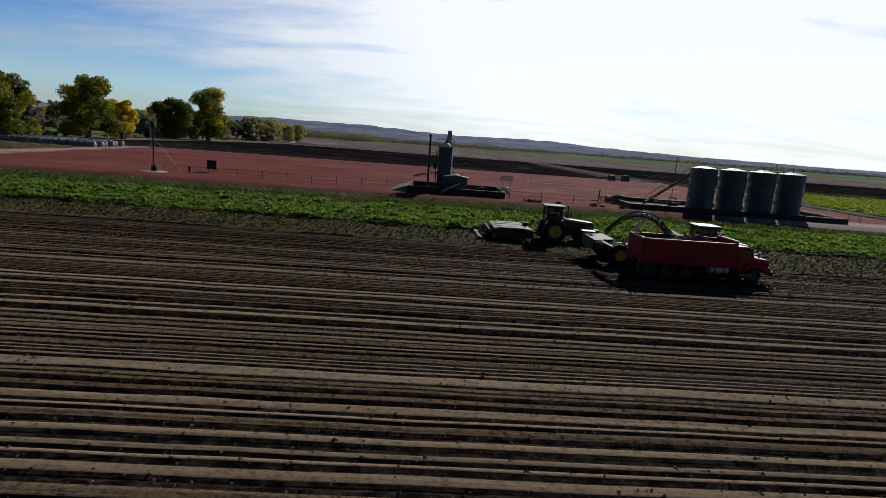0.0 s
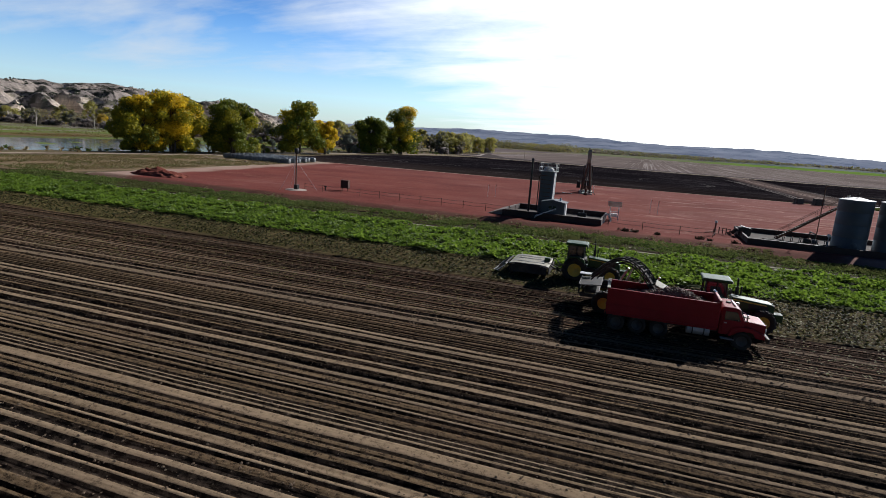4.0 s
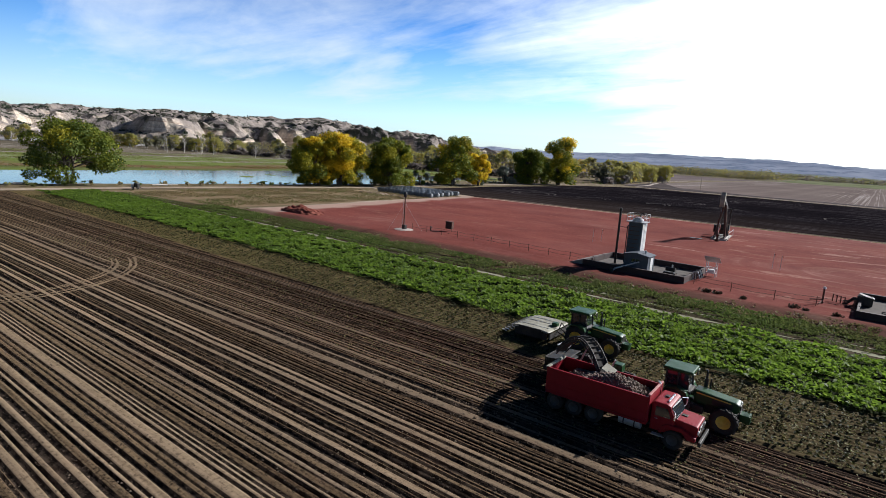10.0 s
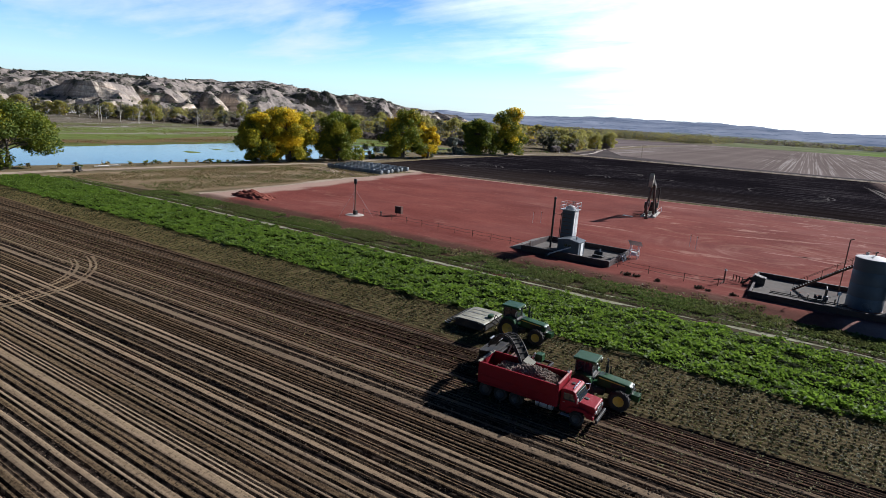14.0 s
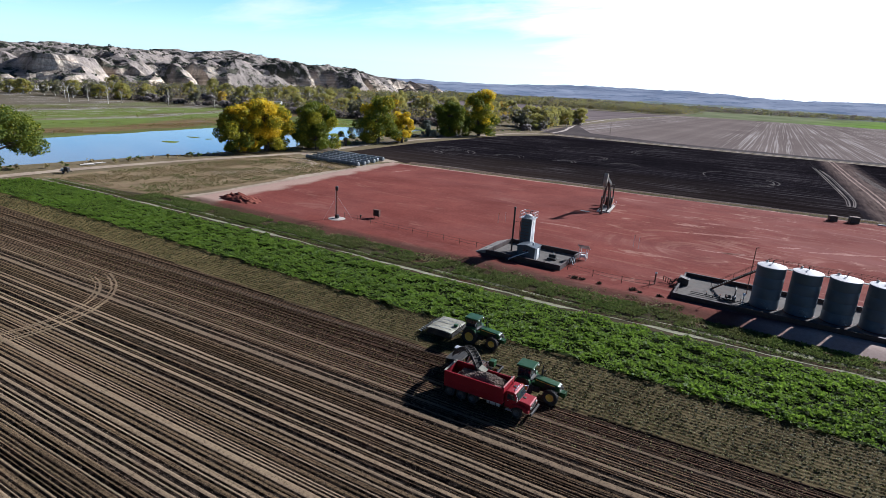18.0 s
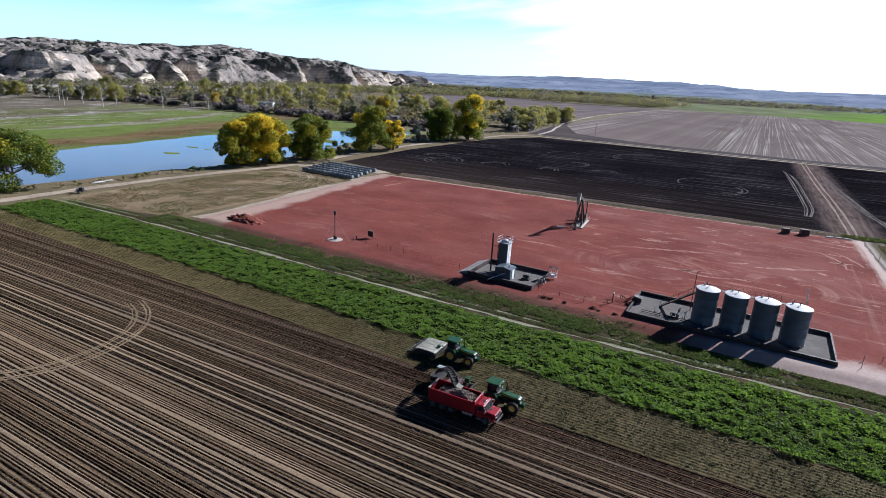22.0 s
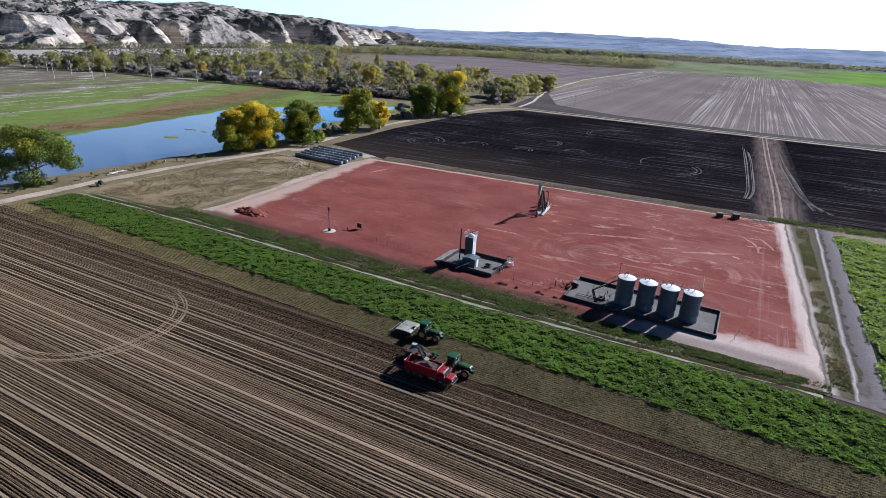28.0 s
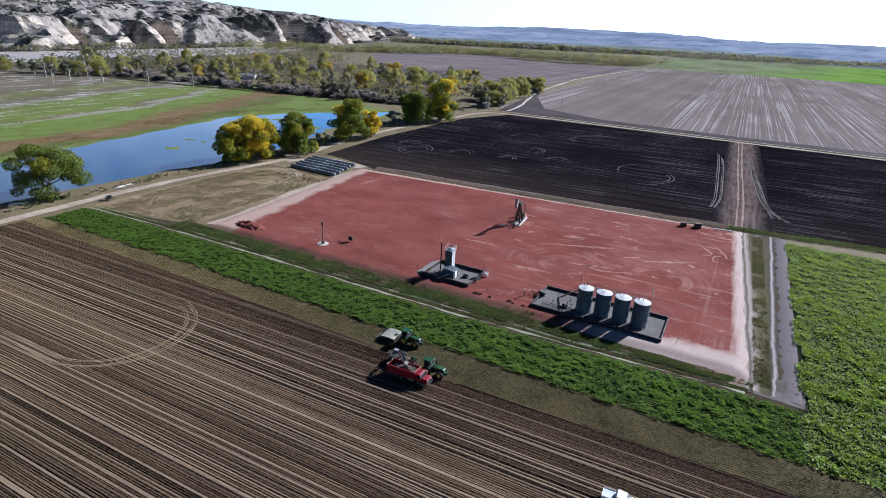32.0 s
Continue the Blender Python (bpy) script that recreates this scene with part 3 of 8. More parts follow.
M = {
    "verge": verge_mat(),
    "headland": headland_mat(),
    "ring": plain("faint_tyre_ring_soil", (0.035, 0.03, 0.03), (0.11, 0.095, 0.092), 0.5, 0.95, dirt=(0.025, 0.02, 0.02), worldc=True),
    "margin": plain("dark_tilled_margin", (0.04, 0.032, 0.031), (0.085, 0.068, 0.066), 0.2, 0.95, worldc=True),
    "scuff": plain("scuffed_headland_soil", (0.05, 0.042, 0.04), (0.2, 0.168, 0.155), 0.4, 0.95, dirt=(0.035, 0.028, 0.027), worldc=True),
    "trackrut": plain("pale_packed_rut", (0.18, 0.175, 0.11), (0.34, 0.325, 0.235), 0.6, 0.95, bmp=0.02, dirt=(0.10, 0.10, 0.055), worldc=True),
    "rut": plain("pale_rut_soil", (0.17, 0.115, 0.095), (0.33, 0.24, 0.205), 1.2, 0.95, bmp=0.03, dirt=(0.04, 0.03, 0.024), worldc=True),
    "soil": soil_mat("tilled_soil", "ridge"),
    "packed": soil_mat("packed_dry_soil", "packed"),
    "groove": soil_mat("shade_dark_furrow_soil", "groove"),
    "pad": pad_mat(),
    "ground": ground_mat(),
    "water": water_mat("pond_water", (0.02, 0.035, 0.05)),
    "bluff": bluff_mat(),
    "darkfield": dark_field_mat(),
    "greyfield": stubble_mat(),
    "mauvefield": fallow_mat(),
    "padback": plain("brown_ditch_soil", (0.055, 0.036, 0.028), (0.15, 0.105, 0.08), 0.5, 0.95, bmp=0.2, dirt=(0.02, 0.015, 0.013), worldc=True),
    "padstreak": plain("pale_crushed_scoria", (0.2, 0.08, 0.065), (0.36, 0.21, 0.175), 0.9, 0.95, dirt=(0.17, 0.054, 0.043), worldc=True),
    "greenfield": far_green_mat(),
    "greenstrip": plain("green_meadow_strip", (0.07, 0.15, 0.02), (0.12, 0.2, 0.04), 0.05, 0.9, worldc=True),
    # green-black: the shade under the beet leaves is put into this colour
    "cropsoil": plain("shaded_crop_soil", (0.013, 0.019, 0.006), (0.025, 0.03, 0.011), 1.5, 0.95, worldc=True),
    "farcrop": plain("beet_canopy_far", (0.05, 0.11, 0.012), (0.11, 0.19, 0.025), 0.9, 0.8, bmp=0.3, worldc=True),
    "topped": topped_mat(),
    "dirt": plain("pale_dirt_track", (0.25, 0.19, 0.145), (0.42, 0.34, 0.26), 0.7, 0.95, bmp=0.05, worldc=True),
    "greydirt": plain("grey_gumbo_dirt", (0.08, 0.066, 0.06), (0.19, 0.165, 0.15), 0.6, 0.95, bmp=0.08, dirt=(0.07, 0.055, 0.05), worldc=True),
    "limestone": plain("white_limestone_gravel", (0.28, 0.23, 0.2), (0.5, 0.44, 0.4), 0.8, 0.95, bmp=0.05, dirt=(0.3, 0.2, 0.16), worldc=True),
    "bank": plain("weedy_bank", (0.03, 0.027, 0.014), (0.075, 0.06, 0.035), 0.5, 0.95, bmp=0.15, dirt=(0.10, 0.04, 0.028), worldc=True),
    "brownweed": plain("brown_weed_flat", (0.13, 0.092, 0.052), (0.285, 0.208, 0.13), 0.4, 0.95, bmp=0.2, dirt=(0.062, 0.068, 0.03), worldc=True),
    "beetleaf": leafy("beet_leaf", (0.055, 0.105, 0.014), (0.185, 0.27, 0.034), (0.145, 0.23, 0.027), 0.62, 0.32),
    "eastleaf": leafy("beet_leaf_east", (0.15, 0.22, 0.016), (0.31, 0.395, 0.03), None, 0.55, 0.4),
    "wiltleaf": leafy("cut_beet_leaf", (0.095, 0.10, 0.03), (0.225, 0.2, 0.08), None, 0.45, 0.15),
    "weed": leafy("bank_weed", (0.055, 0.095, 0.02), (0.15, 0.18, 0.05), (0.10, 0.105, 0.038), 0.45, 0.05),
    "green_leaf": leafy("cottonwood_leaf_green", (0.082, 0.115, 0.012), (0.18, 0.2, 0.022), None, 0.38),
    "dark_leaf": leafy("cottonwood_leaf_dark", (0.055, 0.088, 0.014), (0.13, 0.165, 0.028), None, 0.28),
    "lime_leaf": leafy("cottonwood_leaf_lime", (0.19, 0.19, 0.014), (0.36, 0.32, 0.022), None, 0.4),
    "yellow_leaf": leafy("cottonwood_leaf_yellow", (0.54, 0.38, 0.012), (0.8, 0.6, 0.04), None, 0.52),
    "grey_leaf": leafy("grey_willow_leaf", (0.12, 0.14, 0.11), (0.22, 0.24, 0.2)),
    "mauve_twig": leafy("bare_mauve_brush", (0.31, 0.27, 0.265), (0.43, 0.38, 0.37), None, 0.75),
    "drygrass": leafy("dry_grass_blade", (0.15, 0.12, 0.055), (0.30, 0.23, 0.115), (0.14, 0.145, 0.05)),
    "deadcrown": leafy("dark_cut_beet_crown", (0.024, 0.028, 0.011), (0.06, 0.062, 0.025), None, 0.2, 0.05),
    "deadbrush": leafy("dead_brown_brush", (0.045, 0.03, 0.022), (0.10, 0.07, 0.05), None, 0.3, 0.05),
    "russet": leafy("russet_sedge", (0.17, 0.10, 0.045), (0.27, 0.17, 0.075), (0.17, 0.15, 0.055), 0.5, 0.05),
    "sedge": leafy("marsh_sedge_blade", (0.12, 0.15, 0.03), (0.2, 0.21, 0.06), (0.2, 0.15, 0.075), 0.5, 0.05),
    "belt_olive": leafy("belt_olive_leaf", (0.15, 0.145, 0.058), (0.21, 0.20, 0.08), None, 0.6, 0.05),
    "belt_yellow": leafy("belt_yellow_leaf", (0.215, 0.18, 0.062), (0.27, 0.225, 0.072), None, 0.6, 0.05),
    "belt_sage": leafy("belt_sage_leaf", (0.115, 0.12, 0.075), (0.16, 0.16, 0.10), None, 0.6, 0.05),
    "belt_mauve": leafy("belt_mauve_twig", (0.12, 0.10, 0.092), (0.165, 0.14, 0.125), None, 0.6, 0.05),
    "juniper": leafy("juniper_foliage", (0.022, 0.032, 0.02), (0.05, 0.062, 0.038), None, 0.15, 0.05),
    "olive_far": leafy("olive_woodland_leaf", (0.29, 0.275, 0.085), (0.43, 0.395, 0.125), None, 0.6),
    "tan_far": leafy("tan_yellow_woodland_leaf", (0.42, 0.31, 0.07), (0.56, 0.42, 0.10), None, 0.6),
    "sage_far": leafy("sage_woodland_leaf", (0.17, 0.165, 0.11), (0.25, 0.24, 0.16), None, 0.6),
    "bark": plain("grey_bark", (0.06, 0.05, 0.04), (0.14, 0.12, 0.10), 3.0, 0.95, bmp=0.05),
    "palebark": plain("bleached_snag_wood", (0.42, 0.38, 0.33), (0.6, 0.56, 0.5), 3.0, 0.9),
}
# ---- building helpers ----
def mesh_ob(name, verts, faces, mats, parent=None, smooth=False, slots=None):
    me = bpy.data.meshes.new(name)
    me.from_pydata(verts, [], faces)
    for m in mats if isinstance(mats, (list, tuple)) else [mats]:
        me.materials.append(m)
    if slots is not None:
        me.polygons.foreach_set("material_index", np.asarray(slots, dtype=np.int32))
    if smooth:
        me.polygons.foreach_set("use_smooth", np.ones(len(me.polygons), dtype=bool))
    me.update()
    ob = new(name, me)
    if parent:
        ob.parent = parent
    return ob


def quads_ob(name, v, mats, parent=None, slots=None):
    """One mesh of loose quads from an array (n, 4, 3)."""
    n = len(v)
    me = bpy.data.meshes.new(name)
    me.vertices.add(n * 4)
    me.vertices.foreach_set("co", v.reshape(-1).astype(np.float32))
    me.loops.add(n * 4)
    me.loops.foreach_set("vertex_index", np.arange(n * 4, dtype=np.int32))
    me.polygons.add(n)
    me.polygons.foreach_set("loop_start", np.arange(0, n * 4, 4, dtype=np.int32))
    for m in mats if isinstance(mats, (list, tuple)) else [mats]:
        me.materials.append(m)
    if slots is not None:
        me.polygons.foreach_set("material_index", np.asarray(slots, dtype=np.int32))
    me.update()
    me.validate()
    ob = new(name, me)
    if parent:
        ob.parent = parent
    return ob


def grid_ob(name, xs, ys, zf, mat, smooth=True):
    X, Y = np.meshgrid(xs, ys)
    X, Y, Z = zf(X, Y)
    v = np.stack([X, Y, Z], -1).reshape(-1, 3)
    nx, ny = len(xs), len(ys)
    i = (np.arange(ny - 1)[:, None] * nx + np.arange(nx - 1)[None]).reshape(-1)
    f = np.stack([i, i + 1, i + nx + 1, i + nx], -1)
    return mesh_ob(name, v.tolist(), f.tolist(), mat, smooth=smooth)


def structure(ob, label, category="ground"):
    return tagged(ob, label, category, kind="structure")


def ribbon(name, pts, width, mat, z=0.06, wob=0.0, seed=1, step=3.0):
    """A flat strip along a line of plan points, with a ragged edge."""
    rng = np.random.default_rng(seed)
    P = [np.array(p, float) for p in pts]
    dense = []
    for a, b in zip(P[:-1], P[1:]):
        n = max(1, int(np.linalg.norm(b - a) / step))
        dense += [a + (b - a) * k / n for k in range(n)]
    dense = np.array(dense + [P[-1]])
    k = np.ones(7) / 7
    if len(dense) > 14:
        sm = np.stack([np.convolve(np.pad(dense[:, c], 3, mode="edge"), k, mode="valid") for c in (0, 1)], -1)
        dense = sm
    d = np.gradient(dense, axis=0)
    d /= np.linalg.norm(d, axis=1)[:, None] + 1e-9
    nrm = np.stack([-d[:, 1], d[:, 0]], -1)
    w = width / 2
    jit = [np.convolve(rng.normal(0, wob * 1.6, len(dense) + 4), np.ones(5) / 3.2, mode='valid') for _ in (0, 1)]
    L = dense + nrm * (w + jit[0])[:, None]
    R = dense - nrm * (w + jit[1])[:, None]
    v = [(*p, z) for pair in zip(L, R) for p in pair]
    f = [(2 * i + 1, 2 * i + 3, 2 * i + 2, 2 * i) for i in range(len(dense) - 1)]
    return mesh_ob(name, v, f, mat)


def polygon(name, pts, mat, z=0.05, thick=0.0):
    v = [(x, y, z) for x, y in pts]
    return mesh_ob(name, v, [tuple(range(len(pts)))], mat)


def vnoise(X, Y, s, seed=0.0):
    """Smooth value noise on arrays."""
    def h(i, j):
        a = np.sin(i * 127.1 + j * 311.7 + seed * 74.7) * 43758.5453
        return a - np.floor(a)
    x, y = X * s, Y * s
    i, j = np.floor(x), np.floor(y)
    u, w = x - i, y - j
    u, w = u * u * (3 - 2 * u), w * w * (3 - 2 * w)
    return (h(i, j) * (1 - u) + h(i + 1, j) * u) * (1 - w) + (h(i, j + 1) * (1 - u) + h(i + 1, j + 1) * u) * w


def fbm(X, Y, s, octaves=4, seed=0.0, gain=0.5):
    out, a, tot = 0, 1.0, 0.0
    for k in range(octaves):
        out = out + a * vnoise(X, Y, s * 2.03**k, seed + k * 3.1)
        tot += a
        a *= gain
    return out / tot


# ---- the ground sheet, sunk where the pond lies ----
def pond_shore(X, Y):
    near = np.interp(Y, [-80, 0, 40, 72, 108, 135, 157, 200, 250, 300, 330], [-166, -158, -154, -153, -152, -148, -146, -155, -172, -176, -180])
    far = np.interp(Y, [-80, 0, 60, 105, 167, 220, 260, 293, 330], [-176, -205, -212, -222, -234, -247, -232, -212, -182])
    w = np.minimum(near - X, X - far) + (fbm(X, Y, 0.07, 3) - 0.5) * 9
    return np.where((Y > -80) & (Y < 330), w, -99) / 5.0


def pond_depth(X, Y):
    return np.clip(pond_shore(X, Y), -1, 1)


def ground_z(X, Y):
    d = pond_depth(X, Y)
    z = -0.55 * np.clip(d + 0.4, 0, 1.4)
    marsh = (X < -150) & (Y < 330)
    z = z + np.where(marsh & (d < 0), (fbm(X, Y, 0.03, 3) - 0.5) * 0.25 - 0.05, 0.0)
    isl = ((X + 196) / 10) ** 2 + ((Y - 168) / 4.5) ** 2
    z = z + 0.55 * np.exp(-isl * 1.5)
    for cx, cy, rx, ry_ in ((-188, 137, 7, 4.5), (-186, 186, 13, 4.5), (-195, 157, 14, 4.0), (-189, 106, 5, 2.5), (-196, 122, 8, 2.5), (-180, 232, 10, 5.0), (-212, 238, 9, 5.0)):
        z = z + 1.15 * np.exp(-1.5 * (((X - cx) / rx) ** 2 + ((Y - cy) / ry_) ** 2)) * fbm(X, Y, 0.22, 3, cx) * 1.7
    return X, Y, z


xs = np.concatenate([[-4900, -3500, -2500, -1800, -1400, -1100, -900, -750, -600], np.arange(-500, -260, 12), np.arange(-260, -128, 3.0), np.arange(-128, 160, 16), [200, 280, 400, 600, 900, 1400, 2200, 3300, 4900]])
ys = np.concatenate([[-4900, -3000, -1500, -800, -400, -200], np.arange(-120, 340, 4.0), np.arange(340, 620, 20), [700, 850, 1000, 1300, 1700, 2300, 3100, 4000, 4900]])
structure(grid_ob("ground", xs, ys, ground_z, M["ground"]), "flat valley floor of dry grass and marsh sedge")
structure(mesh_ob("water", [(-262, -90, -0.3), (-140, -90, -0.3), (-140, 335, -0.3), (-262, 335, -0.3)], [(0, 1, 2, 3)], M["water"]), "still blue marsh pond reflecting the sky", "pond")
structure(ribbon("water_river", [(-640, -300), (-700, 0), (-790, 300), (-830, 520), (-870, 760), (-1010, 1150), (-1100, 1500)], 170, plain("river_silt", (0.30, 0.25, 0.2), (0.38, 0.33, 0.28), 0.01, 0.35, worldc=True), z=0.25, wob=6, step=20), "wide silty river below the bluffs", "river")

# ---- harvested field with its furrows ----
GREEN_X, GREEN_R = [-125, -60, -20, 15, 60, 90, 320], [49.6, 48.9, 48.0, 46.9, 45.5, 45.2, 44.8]
LIFT_X, LIFT_R = [-125, -60, -20, 0, 15.9, 16.0, 60, 320], [44.6, 42.7, 41.0, 40.2, 39.5, 36.6, 37.4, 37.6]


def green_r(x):
    """Where the standing leaves begin, across the rows."""
    return np.interp(x, GREEN_X, GREEN_R)


def lift_r(x):
    """How far the beets are lifted, across the rows; the harvester stands at the step."""
    return np.interp(x, LIFT_X, LIFT_R)


rng = np.random.default_rng(5)
ry = np.arange(-70, 44.8, 0.07)
row_kind = np.zeros(len(ry), np.int32)
prof = np.zeros(len(ry))
at = -70.0
while at < 44.8:
    if rng.random() < (0.2 if at < 10 else 0.26 if at < 31 else 0.08):
        kind, w_row, z_row = 1, rng.choice([0.14, 0.21, 0.28, 0.42]), 0.015
    else:
        kind, w_row, z_row = 0, rng.choice([0.14, 0.21, 0.28, 0.42] if at < 20 else [0.14, 0.21, 0.28]), rng.uniform(0.02, 0.06)
    w_cut = rng.choice([0.07, 0.14, 0.14, 0.21])
    on = (ry >= at) & (ry < at + w_row)
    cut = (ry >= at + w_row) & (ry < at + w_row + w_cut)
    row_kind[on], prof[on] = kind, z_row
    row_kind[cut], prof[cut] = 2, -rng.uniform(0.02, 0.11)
    at += w_row + w_cut
prof += rng.normal(0, 0.012, len(ry)) * (row_kind == 0)
# wheel lanes packed pale and flat by the trucks
for mid_r, w_lane in ((-52.0, 0.6), (-46.5, 0.5), (-40.0, 0.7), (-31.0, 0.6), (-25.5, 0.5), (-17.0, 0.7), (-9.0, 0.5), (-2.5, 0.6), (4.0, 0.5), (9.9, 0.45), (11.5, 0.35), (13.1, 0.5), (15.2, 0.62), (19.6, 0.3), (21.4, 0.28), (23.4, 0.42), (25.0, 0.35), (28.2, 0.7), (29.1, 0.3), (31.2, 0.2)):
    lane = np.abs(ry - mid_r) < w_lane / 2
    edge_cut = (np.abs(ry - mid_r) < w_lane / 2 + 0.16) & ~lane
    row_kind[lane], prof[lane] = 1, 0.01
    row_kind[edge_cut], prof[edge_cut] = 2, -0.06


def furrows(X, Y):
    R = Y + SHEAR * X
    z = np.interp(Y, ry, prof) + (fbm(X, R, 0.9, 3, 2.0) - 0.5) * 0.08 + 0.13
    return X, R, z


def strip_ob(name, xs, rs, zf, mats, keep, kinds=None):
    """A sheet in rows, kept where keep(x, r) holds at a face's middle."""
    X, R = np.meshgrid(xs, rs)
    nx, ny = len(xs), len(rs)
    i = (np.arange(ny - 1)[:, None] * nx + np.arange(nx - 1)[None]).reshape(-1)
    f = np.stack([i, i + 1, i + nx + 1, i + nx], -1)
    mid_x = np.tile((xs[:-1] + xs[1:]) / 2, ny - 1)
    mid_r = np.repeat((rs[:-1] + rs[1:]) / 2, nx - 1)
    ok = keep(mid_x, mid_r)
    slots = None if kinds is None else np.repeat(kinds[:-1], nx - 1)[ok]
    return mesh_ob(name, np.stack(zf(X, R), -1).reshape(-1, 3).tolist(), f[ok].tolist(), mats, smooth=True, slots=slots)


field_x = np.concatenate([np.arange(-129, -60, 3.5), np.arange(-60, 76, 2.0), np.arange(76, 300, 6.0)])
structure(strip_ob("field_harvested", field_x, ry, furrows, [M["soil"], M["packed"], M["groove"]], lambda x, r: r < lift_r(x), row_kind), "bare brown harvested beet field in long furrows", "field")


def row_y(x, r):
    return r + SHEAR * x


def topped_z(X, Y):
    R = Y + SHEAR * X
    return X, R, 0.14 + 0.06 * np.sin(Y / 0.56 * 2 * np.pi) + (fbm(X, R, 1.1, 2) - 0.5) * 0.08


structure(strip_ob("field_topped_band", field_x, np.arange(36.4, 50.4, 0.14), topped_z, M["topped"], lambda x, r: (r > lift_r(x) - 0.07) & (r < green_r(x) + 0.5)), "band of topped beets with cut leaf litter on dark soil", "field")
TRACK = [(-128, 58.3), (-100, 60.2), (-60, 61.2), (-25, 61.6), (5, 62.0), (30, 63.0), (52, 64.2), (76, 65.6)]
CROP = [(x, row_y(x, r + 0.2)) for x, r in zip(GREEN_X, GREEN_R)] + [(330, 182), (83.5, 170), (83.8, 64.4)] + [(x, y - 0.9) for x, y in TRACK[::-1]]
structure(polygon("field_beet_crop", CROP, M["cropsoil"], z=0.1), "soil sheet coloured dark for the shade below beet leaves", "field")
structure(polygon("field_beet_far", [(185, row_y(185, 46)), (520, 72), (520, 200), (185, 176)], M["farcrop"], z=0.4), "distant part of the green beet field", "field")

# ---- tracks, bank and pad ----
structure(polygon("bank_strip", [(x, y - 0.9) for x, y in TRACK] + [(83.8, 64.8), (83.5, 170), (74, 170), (74, 71.5), (-82, 69.0)], M["bank"], z=0.09), "weedy dark strip beside the well pad", "verge")
for off, w in ((0.3, 0.55), (2.6, 0.5)):
    structure(ribbon("track_farm", [(x, y + off) for x, y in TRACK], w, M["trackrut"], z=0.118, wob=0.2, seed=int(off * 9), step=1.5), "pale wheel rut of the farm track", "track")
PAD = (-83.0, 73.2, 73.4, 166.8)


def pad_z(X, Y):
    ex = np.minimum(X - PAD[0], PAD[2] - X)
    ey = np.minimum(Y - PAD[1], PAD[3] - Y)
    e = np.minimum(ex, ey) + (fbm(X, Y, 0.25, 3) - 0.5) * 1.6
    z = np.clip((e + 2.6) / 2.6, 0, 1) * 0.66 + 0.04 + (fbm(X, Y, 0.12, 3) - 0.5) * 0.02 * (e > 0)
    far = np.clip((Y - 73) / 93, 0, 1)
    dx = np.interp(X, [-86, 0, 76], [1, 0, 0]) * (5.0 - 9.0 * far) + np.interp(X, [-86, 0, 76], [0, 0, 1]) * (-0.4 - 4.2 * far)
    return X + dx, Y + np.interp(X, [-86, 76], [-2.2, 0.6]) * (1 - far) + np.interp(X, [-86, 76], [-6.5, 5.4]) * far, z


structure(grid_ob("well_pad", np.arange(-86, 76.6, 1.25), np.arange(70.4, 169.8, 1.0), pad_z, M["pad"]), "raised well pad of red scoria gravel with pale edges", "well pad")
def streak(a, b, w, seed, bend=0.0, z=0.716):
    """A tapering ragged scrape of pale gravel."""
    r_ = np.random.default_rng(seed)
    u = np.linspace(0, 1, 22)
    a, b = np.array(a), np.array(b)
    d = (b - a) / np.linalg.norm(b - a)
    nrm = np.array([-d[1], d[0]])
    c = a + (b - a) * u[:, None] + nrm * (bend * np.sin(np.pi * u) + np.cumsum(r_.normal(0, 0.05, 22)))[:, None]
    half = w * 0.85 * np.sin(np.pi * np.clip(u, 0.02, 0.98)) ** 0.5 * r_.uniform(0.35, 1.25, 22)
    off = half + r_.uniform(-0.2, 0.2, 22) * w
    v = [(*(c[k] + nrm * off[k]), z) for k in range(22)] + [(*(c[k] - nrm * half[k]), z) for k in range(22)]
    ob = mesh_ob("gravel_scrape", v, [(k, k + 1, k + 23, k + 22) for k in range(21)], M["padstreak"])
    return structure(ob, "pale scrape of crushed gravel on the red pad", "gravel scrape")


SCRAPES = [((18.6, 129.4), (26.5, 133.4)), ((24.1, 136.3), (29, 138.7)), ((34.4, 140.5), (40.6, 140.2)), ((18.8, 120.8), (36.6, 128.8)), ((30.4, 109.1), (39.5, 111.1)), ((41.5, 110.4), (45, 110.5)), ((45.2, 122.7), (60.4, 131.7)), ((39.8, 122.3), (44.1, 125.1)), ((60.6, 148.7), (63.9, 148.4)), ((60.5, 140.1), (65.6, 141.9)), ((-7, 107.2), (2.9, 108.3)), ((-72.3, 139.7), (-70.6, 149)), ((0.8, 143.4), (3.5, 143.2))]
for k, (a, b) in enumerate(SCRAPES):
    streak(a, b, 0.9 if k in (0, 3, 6) else 0.7, 300 + k)
for k, (a, b, c) in enumerate((((25.8, 108), (36, 112), -1.2), ((31, 108.8), (42, 110), -1.5), ((58, 150), (64, 136), 1.5), ((62, 152), (67.5, 140), 1.0))):
    streak(a, b, 0.55, 330 + k, c)
structure(polygon("ditch_pad_back", [(-84, 164.6), (-40, 165.5), (5, 169.4), (36, 172), (66, 175), (66, 182), (35, 179), (1.4, 177.6), (-40, 174), (-86, 171.5)], M["padback"], z=0.1), "brown weedy ditch behind the well pad", "ditch")
